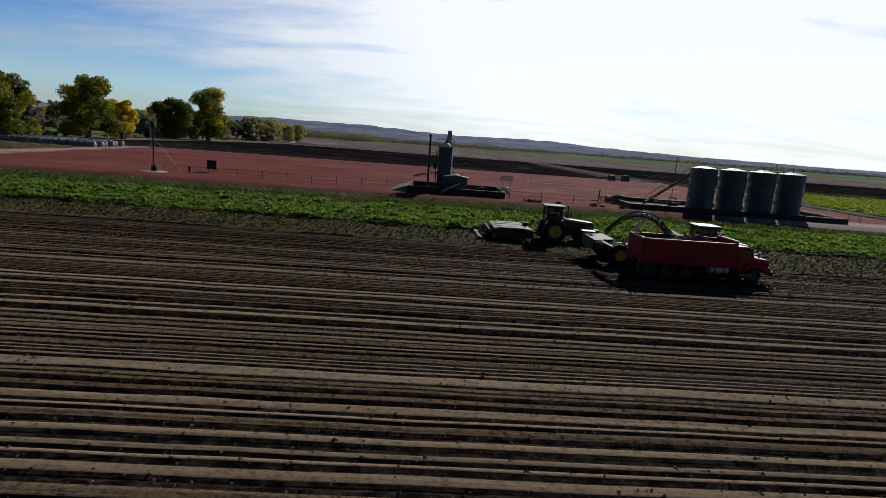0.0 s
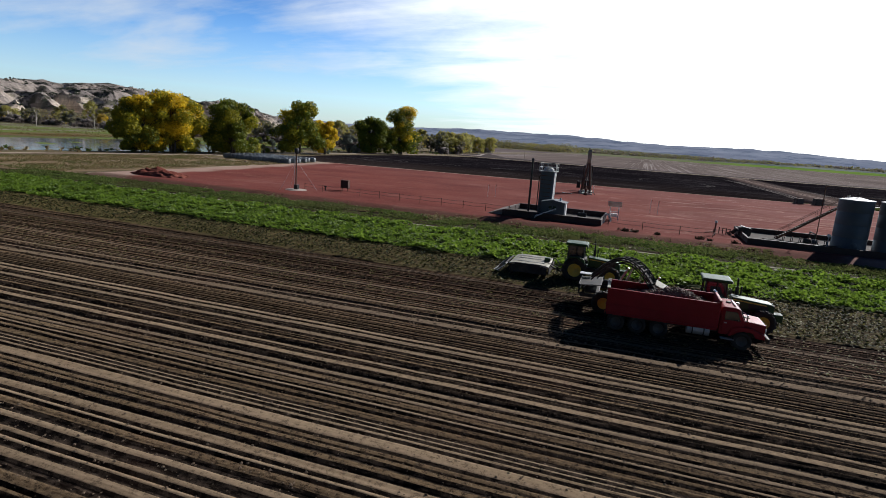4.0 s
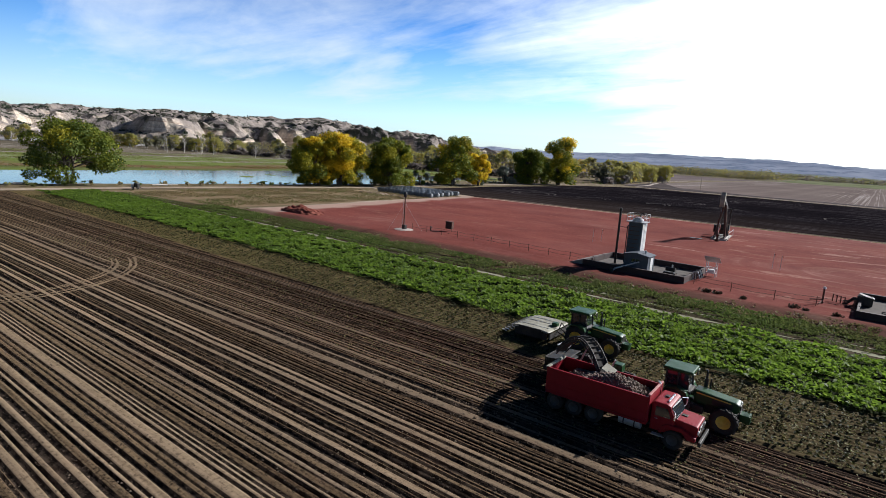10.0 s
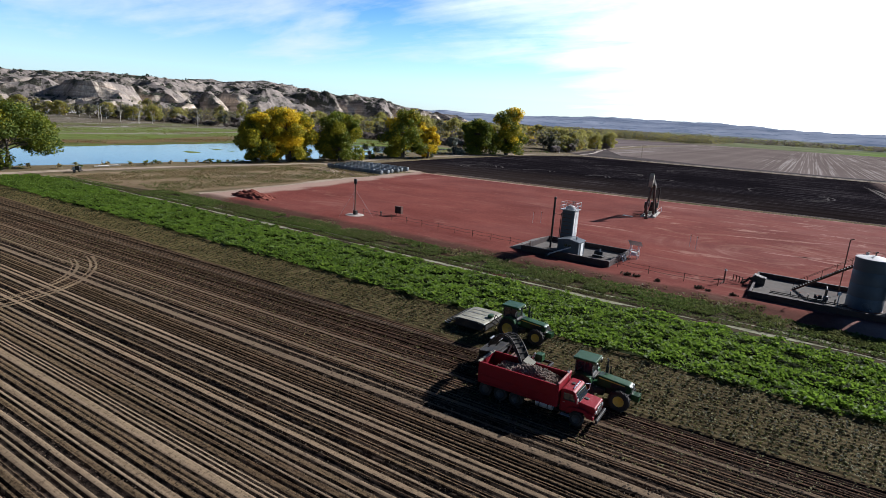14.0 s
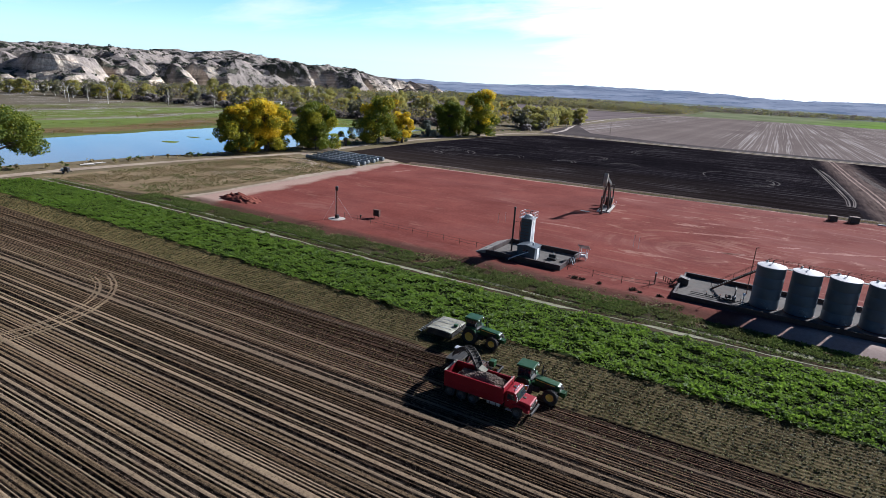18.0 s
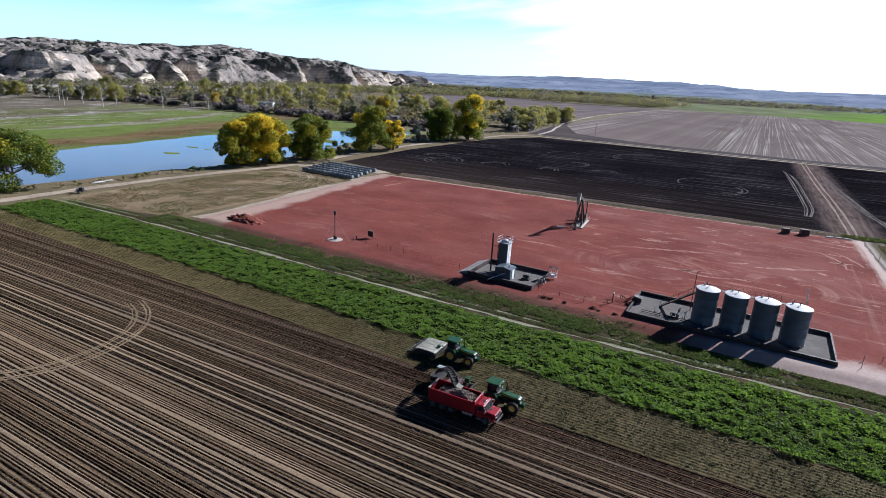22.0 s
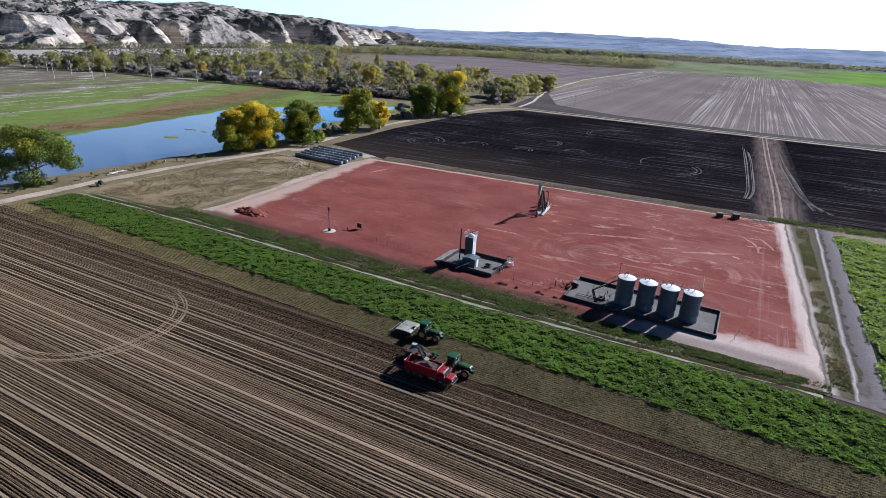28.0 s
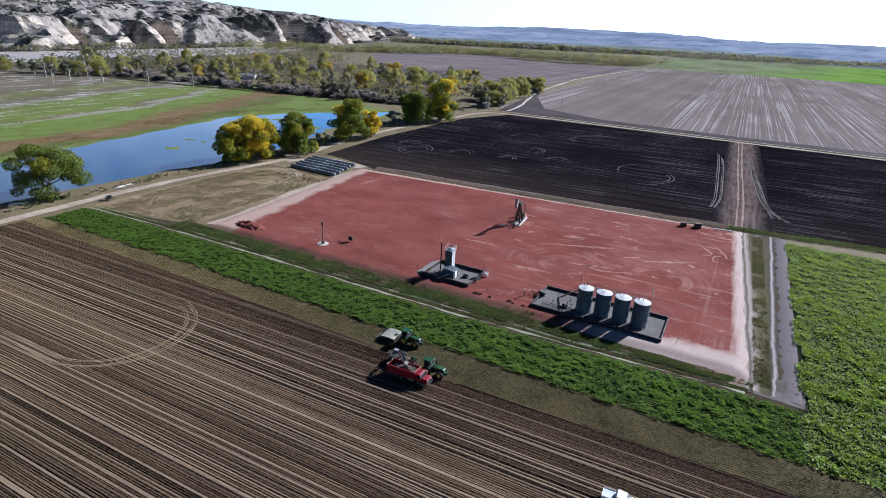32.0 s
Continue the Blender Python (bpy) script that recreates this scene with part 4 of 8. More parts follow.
for k, (off, w) in enumerate(((2.4, 0.5), (8.2, 0.45))):
    structure(ribbon("track_ditch", [(x, y + off) for x, y in ((-82, 163.4), (-40, 165.6), (5, 168.6), (36, 171.2), (64, 173.6))], w, M["greydirt"], z=0.125, wob=0.3, seed=340 + k, step=2.0), "thin pale line along the ditch", "track")


def verge_z(X, Y):
    return X, Y, 0.2 - 0.12 * np.exp(-(((X - 81.0) / 1.2) ** 2)) + (fbm(X, Y, 0.7, 3, 3.0) - 0.5) * 0.12


structure(grid_ob("verge_east", np.arange(68.9, 84.7, 0.6), np.arange(67.5, 176, 1.2), verge_z, M["verge"]), "banded verge of pale gravel, weeds and cracked grey mud", "verge")
structure(polygon("corner_mud", [(75, 66.6), (85.3, 66.0), (84.6, 78), (80, 74), (76, 71)], M["greydirt"], z=0.15), "cracked grey mud at the field corner", "mud")
structure(polygon("weed_flat", [(-128, 61), (-86, 68), (-87, 140), (-96, 141), (-118, 142), (-129, 128)], M["brownweed"], z=0.05), "flat of brown weeds and dry grass", "verge")
structure(ribbon("track_pad_west", [(-80, 68.5), (-83.5, 100), (-88.5, 140), (-89.5, 156), (-84, 164)], 4.5, M["dirt"], z=0.12, wob=0.5, seed=12), "pale dirt apron beside the pad", "track")
ROAD = [(-128, -90), (-131, 0), (-133.5, 40), (-135, 72), (-135, 96), (-132.5, 122), (-128, 152), (-130, 172), (-137, 208), (-138.5, 266), (-134, 330), (-131, 378), (-120, 391), (-60, 394), (60, 392), (160, 394), (420, 400)]
structure(ribbon("road_dirt", ROAD, 4.2, M["dirt"], z=0.1, wob=0.25, seed=2), "pale dirt farm road", "road")
structure(ribbon("road_spur", [(-128, 150), (-122, 158), (-118, 168), (-104, 169), (-88, 163)], 5.0, M["dirt"], z=0.08, wob=0.6, seed=21), "dirt spur road round the bale rows", "road")
structure(polygon("field_dark_west", [(-122, 176), (-104, 172.5), (-84, 166), (-40, 168.5), (66, 178), (60, 390.5), (-108, 388), (-126, 340), (-128, 240)], M["darkfield"], z=0.06), "near-black freshly worked field", "field")
structure(polygon("field_dark_east", [(79.5, 182), (330, 210), (330, 396), (72.5, 390.5)], M["darkfield"], z=0.06), "near-black worked field beyond the track", "field")
structure(polygon("track_headland", [(60.5, 173.5), (81, 179), (74.5, 391), (55, 391)], M["headland"], z=0.08), "brown headland between the dark fields", "track")
for x0, x1 in ((68.6, 62.0), (70.6, 64.0)):
    structure(ribbon("track_wheel", [(x0, 170), (x0 - 0.6, 220), ((x0 + x1) / 2 - 0.6, 300), (x1, 392)], 0.7, M["rut"], z=0.11, wob=0.07, seed=int(x0), step=3.0), "pale wheel rut across the headland", "track")
structure(polygon("field_grey_stubble", [(-136, 424), (-60, 418), (60, 414), (330, 426), (760, 460), (760, 1244), (270, 1444), (-168, 1394), (-166, 900)], M["greyfield"], z=0.1), "grey stubble field with pale drill rows", "field")
structure(polygon("field_stubble_margin", [(-126, 406), (-60, 404), (60, 402.5), (330, 408), (330, 430), (60, 418), (-40, 424), (-100, 452), (-140, 545), (-162, 640)], M["margin"], z=0.13), "dark fresh-tilled margin of the stubble field", "field")
structure(polygon("field_mauve", [(-430, 657), (-175, 640), (-190, 900), (-172, 1350), (-400, 1290), (-600, 1480), (-735, 1300), (-740, 1080)], M["mauvefield"], z=0.1), "mauve fallow field", "field")
structure(polygon("field_green_strip", [(-430, 667), (-277, 655), (-236, 560), (-354, 575)], M["greenstrip"], z=0.14), "narrow bright green strip behind the thicket", "field")
structure(polygon("field_far_green", [(-172, 1400), (270, 1450), (760, 1250), (1600, 1050), (1700, 2700), (520, 2950), (-250, 2500)], M["greenfield"], z=0.15), "distant bright green field", "field")
structure(ribbon("levee", [(-760, 290), (-616, 300), (-560, 300), (-435, 318), (-318, 344), (-240, 362), (-204, 371), (-140, 386)], 5.0, M["bank"], z=0.5, wob=0.4, seed=31, step=8), "low dark levee beyond the marsh", "levee")

structure(ribbon("track_stubble_west", [(-117, 400), (-119, 430), (-157, 600), (-182, 825), (-176, 1205), (-160, 1330)], 2.8, M["limestone"], z=0.17, wob=0.5, seed=73, step=8), "pale dirt track beside the stubble field", "track")
NORTH = [(-116, 399), (-60, 400.5), (60, 399), (160, 401), (420, 407)]
structure(ribbon("verge_north", [(x, y - 1.6) for x, y in NORTH], 3.0, M["bank"], z=0.11, wob=0.5, seed=71), "dark weedy verge along the farm road", "verge")
structure(ribbon("road_north_rut", [(x, y + 1.5) for x, y in NORTH], 1.6, M["limestone"], z=0.12, wob=0.2, seed=72), "pale worn edge of the stubble field", "track")

# ---- wheel marks ----
def arc(cx, cy, r, a0, a1, n=24, sq=1.0):
    return [(cx + r * math.cos(radians(a0 + (a1 - a0) * k / n)), cy + sq * r * math.sin(radians(a0 + (a1 - a0) * k / n))) for k in range(n + 1)]


for k, off in enumerate((0.0, 0.55, 1.9, 2.45)):
    structure(ribbon("tyre_mark", [(-62, 0.5 + off)] + arc(-44, 16.5, 15.5 - off, -100, 62) + [(-43, 32 - off)], 0.28, M["packed"], z=0.205, wob=0.07, seed=40 + k, step=1.0), "curved tyre mark in the soil", "tyre mark")
for k, off in enumerate((0.0, 1.7, 4.2, 5.8)):
    structure(ribbon("tyre_mark", [(-111 + off, 96), (-104 + off, 112 + off), (-101 + off * 0.6, 124 + off), (-105, 134 + off), (-117, 140 + 0.6 * off), (-127, 141 + 0.5 * off)], 0.5, M["dirt"], z=0.075, wob=0.12, seed=210 + k, step=2.0), "pale tyre track worn across the weeds", "tyre mark")
for cx, cy, r, a0, a1 in ((-94, 219, 9, 0, 330), (-94, 219, 6.5, 0, 330), (-70, 226, 7, 20, 190), (-24, 322, 12, 60, 250), (-24, 322, 10, 60, 250), (30, 243, 9, -100, 60), (30, 243, 7, -100, 60), (26, 240, 11, -100, 10), (-45, 232, 5, 0, 200), (-45, 232, 3.6, -20, 200), (-70, 226, 5.2, 10, 200), (-60, 300, 9, 40, 200), (-40, 262, 6, -60, 150), (-40, 262, 4.6, -60, 150), (-106, 232, 6, 20, 220), (-106, 232, 4.6, 20, 220), (-22, 246, 6, 30, 190), (-22, 246, 4.8, 30, 190), (20, 252, 10, 60, 220)):
    structure(ribbon("tyre_mark", arc(cx, cy, r, a0, a1, sq=1.5), 0.5, M["ring"], z=0.11, wob=0.08, seed=int(r * 7), step=1.5), "pale tyre ring in the dark field", "tyre mark")
rh = random.Random(8)
for k in range(4):
    o = (0.0, 1.0, 2.6, 3.4)[k]
    structure(ribbon("tyre_mark", [(52.0 + o, 342 - 6 * k), (55.0 + o, 290), (58.2 + 0.8 * o, 226), (58.8 + 0.7 * o, 208), (57.0 + 0.5 * o, 200)], 0.3 + 0.2 * (k % 2), M["scuff"], z=0.105, wob=0.05, seed=160 + k, step=4.0), "pale headland wheel mark", "tyre mark")
for k in range(9):
    o = rh.uniform(0, 4.5)
    e = rh.uniform(-2, 7)
    structure(ribbon("tyre_mark", [(69.2 + o * 0.9, 345 - rh.uniform(0, 60)), (72.0 + o, 275), (75.6 + o * 0.9, 232), (79.0 + o * 0.8, 207), (83.0 + e, 197 + rh.uniform(-2, 2))], rh.uniform(0.18, 0.42), M["scuff"], z=0.105, wob=0.06, seed=170 + k, step=4.0), "pale headland wheel mark", "tyre mark")
for k in range(5):
    structure(ribbon("tyre_mark", [(86 + 2 * k, 268 - 4 * k), (104, 264 - 2.2 * k), (118 + k, 262 - 1.5 * k)], 0.35, M["ring"], z=0.1, wob=0.14, seed=190 + k, step=2.0), "pale drag line in the dark field", "tyre mark")
# ---- bluffs and far ridges ----
def bluff_z(X, Y):
    foot = np.interp(Y, [-900, 0, 400, 700, 1050, 1400, 2000, 2700], [-860, -900, -975, -1000, -1075, -1180, -1390, -1600])
    d = foot - X
    S1 = Y + 0.35 * X + (fbm(X, Y, 0.006, 2, 7.0) - 0.5) * 220
    saw = np.abs(((S1 / 150.0) % 1.0) - 0.5) * 2
    saw2 = np.abs((((S1 + 40) / 61.0) % 1.0) - 0.5) * 2
    d2 = d + (0.5 - saw) * 92 + (0.5 - saw2) * 24 + (fbm(X, Y, 0.004, 2, 11.0) - 0.5) * 260
    gul = np.abs(fbm(X, Y, 0.011, 4, 3.0) - 0.5) * 2
    top = np.interp(Y, [-900, 0, 400, 800, 1100, 1500, 2000, 2700], [40, 48, 57, 74, 90, 93, 86, 62]) * (0.82 + 0.3 * fbm(X, Y, 0.004, 2, 9.0))
    h = top * (0.66 * np.clip(d2 / 105, 0, 1) ** 0.95 + 0.34 * np.clip(d2 / 420, 0, 1))
    h = h - 40 * gul * np.clip(d2 / 60, 0, 1) * np.clip(1.3 - d2 / 500, 0.6, 1) + (np.abs(fbm(X, Y, 0.02, 3, 21.0) - 0.5) * -28 + 5) * np.clip(d2 / 80, 0, 1)
    step = h / 15.0
    fr = step - np.floor(step)
    h = 0.66 * h + 0.34 * 15.0 * (np.floor(step) + np.clip((fr - 0.55) / 0.3, 0, 1))
    h = h + 10 * np.clip(d2 / 600, 0, 1)
    z = np.where(d > -60, np.maximum(h, -0.5) + (fbm(X, Y, 0.06, 3, 5.0) - 0.5) * 5 * np.clip(d2 / 40, 0, 1), -0.5)
    return X, Y, z


structure(grid_ob("bluffs", np.concatenate([np.arange(-2600, -1500, 45), np.arange(-1500, -800, 7.0)]), np.concatenate([np.arange(-900, 200, 16), np.arange(200, 1700, 7.5), np.arange(1700, 2800, 25)]), bluff_z, M["bluff"], smooth=False), "eroded badland bluffs with pale banded clay", "bluffs")


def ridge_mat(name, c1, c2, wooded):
    """Far range: distance haze put into the pale slope colours, darker wooded draws."""
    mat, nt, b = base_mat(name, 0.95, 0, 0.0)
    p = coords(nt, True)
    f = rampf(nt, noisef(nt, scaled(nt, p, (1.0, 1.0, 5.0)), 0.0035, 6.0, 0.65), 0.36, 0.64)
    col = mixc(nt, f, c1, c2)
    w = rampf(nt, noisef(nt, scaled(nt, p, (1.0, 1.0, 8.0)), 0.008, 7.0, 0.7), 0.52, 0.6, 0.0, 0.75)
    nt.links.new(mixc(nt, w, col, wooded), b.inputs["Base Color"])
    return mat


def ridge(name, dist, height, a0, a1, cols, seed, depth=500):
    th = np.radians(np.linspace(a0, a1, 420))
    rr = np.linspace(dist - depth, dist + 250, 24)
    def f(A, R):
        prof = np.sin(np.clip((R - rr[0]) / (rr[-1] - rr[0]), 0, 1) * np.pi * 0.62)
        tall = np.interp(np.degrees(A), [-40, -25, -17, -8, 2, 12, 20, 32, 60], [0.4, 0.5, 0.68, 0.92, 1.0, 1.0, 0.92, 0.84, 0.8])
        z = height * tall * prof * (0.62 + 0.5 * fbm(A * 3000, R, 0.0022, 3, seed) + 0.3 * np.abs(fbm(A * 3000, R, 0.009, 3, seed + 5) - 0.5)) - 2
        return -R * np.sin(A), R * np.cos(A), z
    return structure(grid_ob(name, th, rr, f, ridge_mat(name + "_slopes", *cols)), "low valley ridge on the skyline, haze put into its colour", "ridge")


# these blue-grey tints carry the distance haze in the base colour
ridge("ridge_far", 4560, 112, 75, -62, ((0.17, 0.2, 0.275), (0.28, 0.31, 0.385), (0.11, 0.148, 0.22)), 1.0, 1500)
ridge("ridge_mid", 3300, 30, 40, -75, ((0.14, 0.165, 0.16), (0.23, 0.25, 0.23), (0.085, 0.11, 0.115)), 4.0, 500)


def junipers(n, seed):
    """Dark juniper scrub in patches over the bluffs."""
    g_ = np.random.default_rng(seed)
    x, y = g_.uniform(-1500, -860, n), g_.uniform(150, 2300, n)
    z = bluff_z(x, y)[2]
    slope = np.hypot(bluff_z(x + 4, y)[2] - z, bluff_z(x, y + 4)[2] - z) / 4
    k = (z > 6) & (slope < 0.75) & (fbm(x, y, 0.012, 3, 31.0) + 0.12 * g_.random(n) > 0.56)
    P = np.stack([x[k], y[k], z[k]], -1)
    m, per = len(P), 7
    pos = np.repeat(P, per, 0) + g_.normal(0, 1, (m * per, 3)) * np.array([2.0, 2.0, 0.0])
    pos[:, 2] += g_.uniform(0.1, 2.4, m * per)
    nrm = g_.normal(0, 1, (m * per, 3)) + np.array([0, 0, 0.5])
    nrm /= np.linalg.norm(nrm, axis=1)[:, None]
    a = np.cross(nrm, g_.normal(0, 1, (m * per, 3)))
    a /= np.linalg.norm(a, axis=1)[:, None]
    b = np.cross(nrm, a)
    s = g_.uniform(2.0, 4.5, m * per)[:, None]
    q = np.stack([pos - a * s * 0.5, pos - b * s * 0.45, pos + a * s * 0.5, pos + b * s * 0.45], 1)
    return tagged(quads_ob("juniper_scrub", q, M["juniper"]), "dark juniper scrub over the bluff slopes", "scrub", kind="stuff")


junipers(5000, 61)
# ---- kit for things and their parts ----
PAD_Z = 0.7
M.update({
    "red_paint": plain("faded_red_truck_paint", (0.19, 0.004, 0.011), (0.28, 0.011, 0.022), 1.2, 0.5, spec=0.25, dirt=(0.10, 0.008, 0.010)),
    "worn_red": plain("bleached_red_paint", (0.34, 0.12, 0.11), (0.5, 0.24, 0.22), 2.0, 0.55, dirt=(0.2, 0.02, 0.025)),
    "green_paint": plain("green_tractor_paint", (0.006, 0.042, 0.011), (0.012, 0.068, 0.018), 1.5, 0.4, spec=0.4, dirt=(0.02, 0.04, 0.016)),
    "yellow_paint": plain("yellow_rim_paint", (0.62, 0.42, 0.05), (0.72, 0.52, 0.09), 3.0, 0.5, dirt=(0.25, 0.18, 0.09)),
    "rubber": plain("dusty_black_rubber", (0.014, 0.013, 0.012), (0.04, 0.035, 0.03), 5.0, 0.85, bmp=0.01, dirt=(0.08, 0.06, 0.045)),
    "chrome": plain("dull_chrome", (0.6, 0.6, 0.62), (0.75, 0.75, 0.77), 6.0, 0.28, metal=1.0),
    "steel": plain("galvanised_steel", (0.36, 0.37, 0.38), (0.52, 0.53, 0.54), 2.0, 0.5, metal=0.5),
    "dark_steel": plain("dark_machine_steel", (0.02, 0.02, 0.02), (0.06, 0.055, 0.05), 3.0, 0.6, metal=0.3, dirt=(0.10, 0.075, 0.055)),
    "rust": plain("rusted_steel", (0.07, 0.035, 0.025), (0.16, 0.075, 0.05), 2.0, 0.8, dirt=(0.04, 0.025, 0.02)),
    "white_paint": plain("white_paint", (0.68, 0.68, 0.66), (0.8, 0.8, 0.78), 2.0, 0.45, dirt=(0.5, 0.46, 0.4)),
    "worn_cover": plain("worn_pale_cover", (0.16, 0.15, 0.115), (0.44, 0.42, 0.33), 1.3, 0.65, bmp=0.08, dirt=(0.035, 0.028, 0.02)),
    "tank_grey": plain("blue_grey_tank_paint", (0.07, 0.083, 0.102), (0.10, 0.116, 0.138), 0.6, 0.5, dirt=(0.15, 0.16, 0.165)),
    "tank_top": plain("white_tank_deck_paint", (0.42, 0.41, 0.41), (0.58, 0.57, 0.57), 0.8, 0.6, dirt=(0.3, 0.26, 0.24)),
    "shed_grey": plain("slate_shed_paint", (0.058, 0.072, 0.088), (0.088, 0.105, 0.124), 0.8, 0.5),
    "liner": plain("grey_gravel_liner", (0.11, 0.10, 0.095), (0.19, 0.175, 0.16), 1.2, 0.9, bmp=0.04, dirt=(0.12, 0.08, 0.07)),
    "pale_liner": plain("pale_gravel_liner", (0.2, 0.185, 0.17), (0.33, 0.31, 0.285), 1.2, 0.9, bmp=0.04, dirt=(0.16, 0.12, 0.105)),
    "berm": plain("dark_brown_steel_wall", (0.03, 0.018, 0.017), (0.06, 0.037, 0.034), 1.0, 0.7),
    "concrete": plain("pale_concrete", (0.40, 0.37, 0.34), (0.55, 0.52, 0.48), 1.5, 0.9, bmp=0.02),
    "beet": plain("muddy_sugar_beet", (0.12, 0.085, 0.065), (0.28, 0.21, 0.17), 6.0, 0.85, bmp=0.02, dirt=(0.06, 0.04, 0.03)),
    "soilclod": plain("soil_clod", (0.08, 0.058, 0.042), (0.21, 0.158, 0.115), 2.0, 0.95),
    "wrap": plain("pale_blue_bale_wrap", (0.09, 0.105, 0.115), (0.28, 0.30, 0.31), 0.9, 0.34, spec=0.5, dirt=(0.08, 0.09, 0.085)),
    "red_dirt": plain("red_scoria_heap", (0.135, 0.041, 0.031), (0.225, 0.078, 0.058), 2.0, 0.95, bmp=0.12),
    "black_paint": plain("black_paint", (0.012, 0.012, 0.012), (0.03, 0.03, 0.03), 3.0, 0.4),
    "orange": plain("oxide_orange_paint", (0.35, 0.10, 0.04), (0.45, 0.15, 0.06), 2.0, 0.5, dirt=(0.15, 0.06, 0.04)),
    "lens": plain("lamp_lens", (0.7, 0.7, 0.65), (0.8, 0.8, 0.75), 8.0, 0.1),
    "rim_grey": plain("dusty_grey_rim", (0.04, 0.04, 0.04), (0.10, 0.095, 0.09), 4.0, 0.6, dirt=(0.05, 0.04, 0.03)),
    "tan_wood": plain("weathered_wood", (0.2, 0.16, 0.12), (0.34, 0.28, 0.22), 4.0, 0.9, bmp=0.01),
})


def glass_mat():
    mat, nt, b = base_mat("dark_cab_glass", 0.04, 0.0, 0.6)
    nt.links.new(mixc(nt, noisef(nt, coords(nt), 2.0), (0.012, 0.016, 0.02), (0.03, 0.038, 0.045)), b.inputs["Base Color"])
    b.inputs["Coat Weight"].default_value = 0.6
    return mat


M["glass"] = glass_mat()


def thing(name, m, label, category, group="", kind=""):
    """An empty at the base of a thing; its parts hang from it."""
    ob = new(name)
    ob.empty_display_size = 0.2
    ob.matrix_world = m
    return tagged(ob, label, category, group, kind)


def part(name, bm, material, parent, label=""):
    me = bpy.data.meshes.new(name)
    bm.to_mesh(me)
    bm.free()
    me.materials.append(material)
    ob = new(name, me)
    ob.parent = parent
    if label:
        tagged(ob, label)
    return ob


def solo(name, bm, material, m, label, category, group="", kind=""):
    me = bpy.data.meshes.new(name)
    bm.to_mesh(me)
    bm.free()
    me.materials.append(material)
    ob = new(name, me)
    ob.matrix_world = m
    return tagged(ob, label, category, group, kind)


def box(c, s, bev=0.0, rot=(0, 0, 0), bm=None):
    """A box of size s round c, with bevelled edges."""
    own = bmesh.new()
    bmesh.ops.create_cube(own, matrix=Matrix.Diagonal((*s, 1)))
    if bev:
        bmesh.ops.bevel(own, geom=own.edges[:], offset=bev, segments=2, affect="EDGES", profile=0.5)
    bmesh.ops.transform(own, matrix=pose(*c, *rot), verts=own.verts)
    return merge(bm, own)


def merge(bm, own):
    if bm is None:
        return own
    me = bpy.data.meshes.new("join")
    own.to_mesh(me)
    own.free()
    bm.from_mesh(me)
    bpy.data.meshes.remove(me)
    return bm


def rod(a, b, r, r2=None, seg=10, bm=None):
    """A round bar from a to b."""
    a, b = Vector(a), Vector(b)
    own = bmesh.new()
    m = Matrix.Translation((a + b) / 2) @ (b - a).to_track_quat("Z", "Y").to_matrix().to_4x4()
    bmesh.ops.create_cone(own, cap_ends=True, segments=seg, radius1=r, radius2=r if r2 is None else r2, depth=(b - a).length, matrix=m)
    return merge(bm, own)


def pipe(pts, r, seg=8, bm=None):
    for a, b in zip(pts[:-1], pts[1:]):
        bm = rod(a, b, r, seg=seg, bm=bm)
    return bm


def prism(profile, y0, y1, bev=0.0, bm=None):
    """A side outline (x, z) drawn out from y0 to y1."""
    own = bmesh.new()
    va = [own.verts.new((x, y0, z)) for x, z in profile]
    vb = [own.verts.new((x, y1, z)) for x, z in profile]
    n = len(profile)
    own.faces.new(va)
    own.faces.new(vb[::-1])
    for i in range(n):
        own.faces.new((va[i], vb[i], vb[(i + 1) % n], va[(i + 1) % n]))
    bmesh.ops.recalc_face_normals(own, faces=own.faces)
    if bev:
        bmesh.ops.bevel(own, geom=own.edges[:], offset=bev, segments=2, affect="EDGES", profile=0.5)
    return merge(bm, own)


def lathe(profile, seg=28, m=None, bm=None):
    """A ring turned round the z axis from (radius, z) pairs."""
    own = bmesh.new()
    rings = []
    for r, z in profile:
        if r < 1e-5:
            rings.append([own.verts.new((0, 0, z))])
        else:
            rings.append([own.verts.new((r * math.cos(2 * math.pi * k / seg), r * math.sin(2 * math.pi * k / seg), z)) for k in range(seg)])
    for A, B in zip(rings[:-1], rings[1:]):
        for k in range(seg):
            a, b = A[k % len(A)], A[(k + 1) % len(A)]
            c, d = B[(k + 1) % len(B)], B[k % len(B)]
            vs = [v for i, v in enumerate((a, b, c, d)) if v not in (a, b, c, d)[:i]]
            if len(vs) > 2:
                own.faces.new(vs)
    bmesh.ops.recalc_face_normals(own, faces=own.faces)
    for fc in own.faces:
        fc.smooth = True
    if m is not None:
        bmesh.ops.transform(own, matrix=m, verts=own.verts)
    return merge(bm, own)


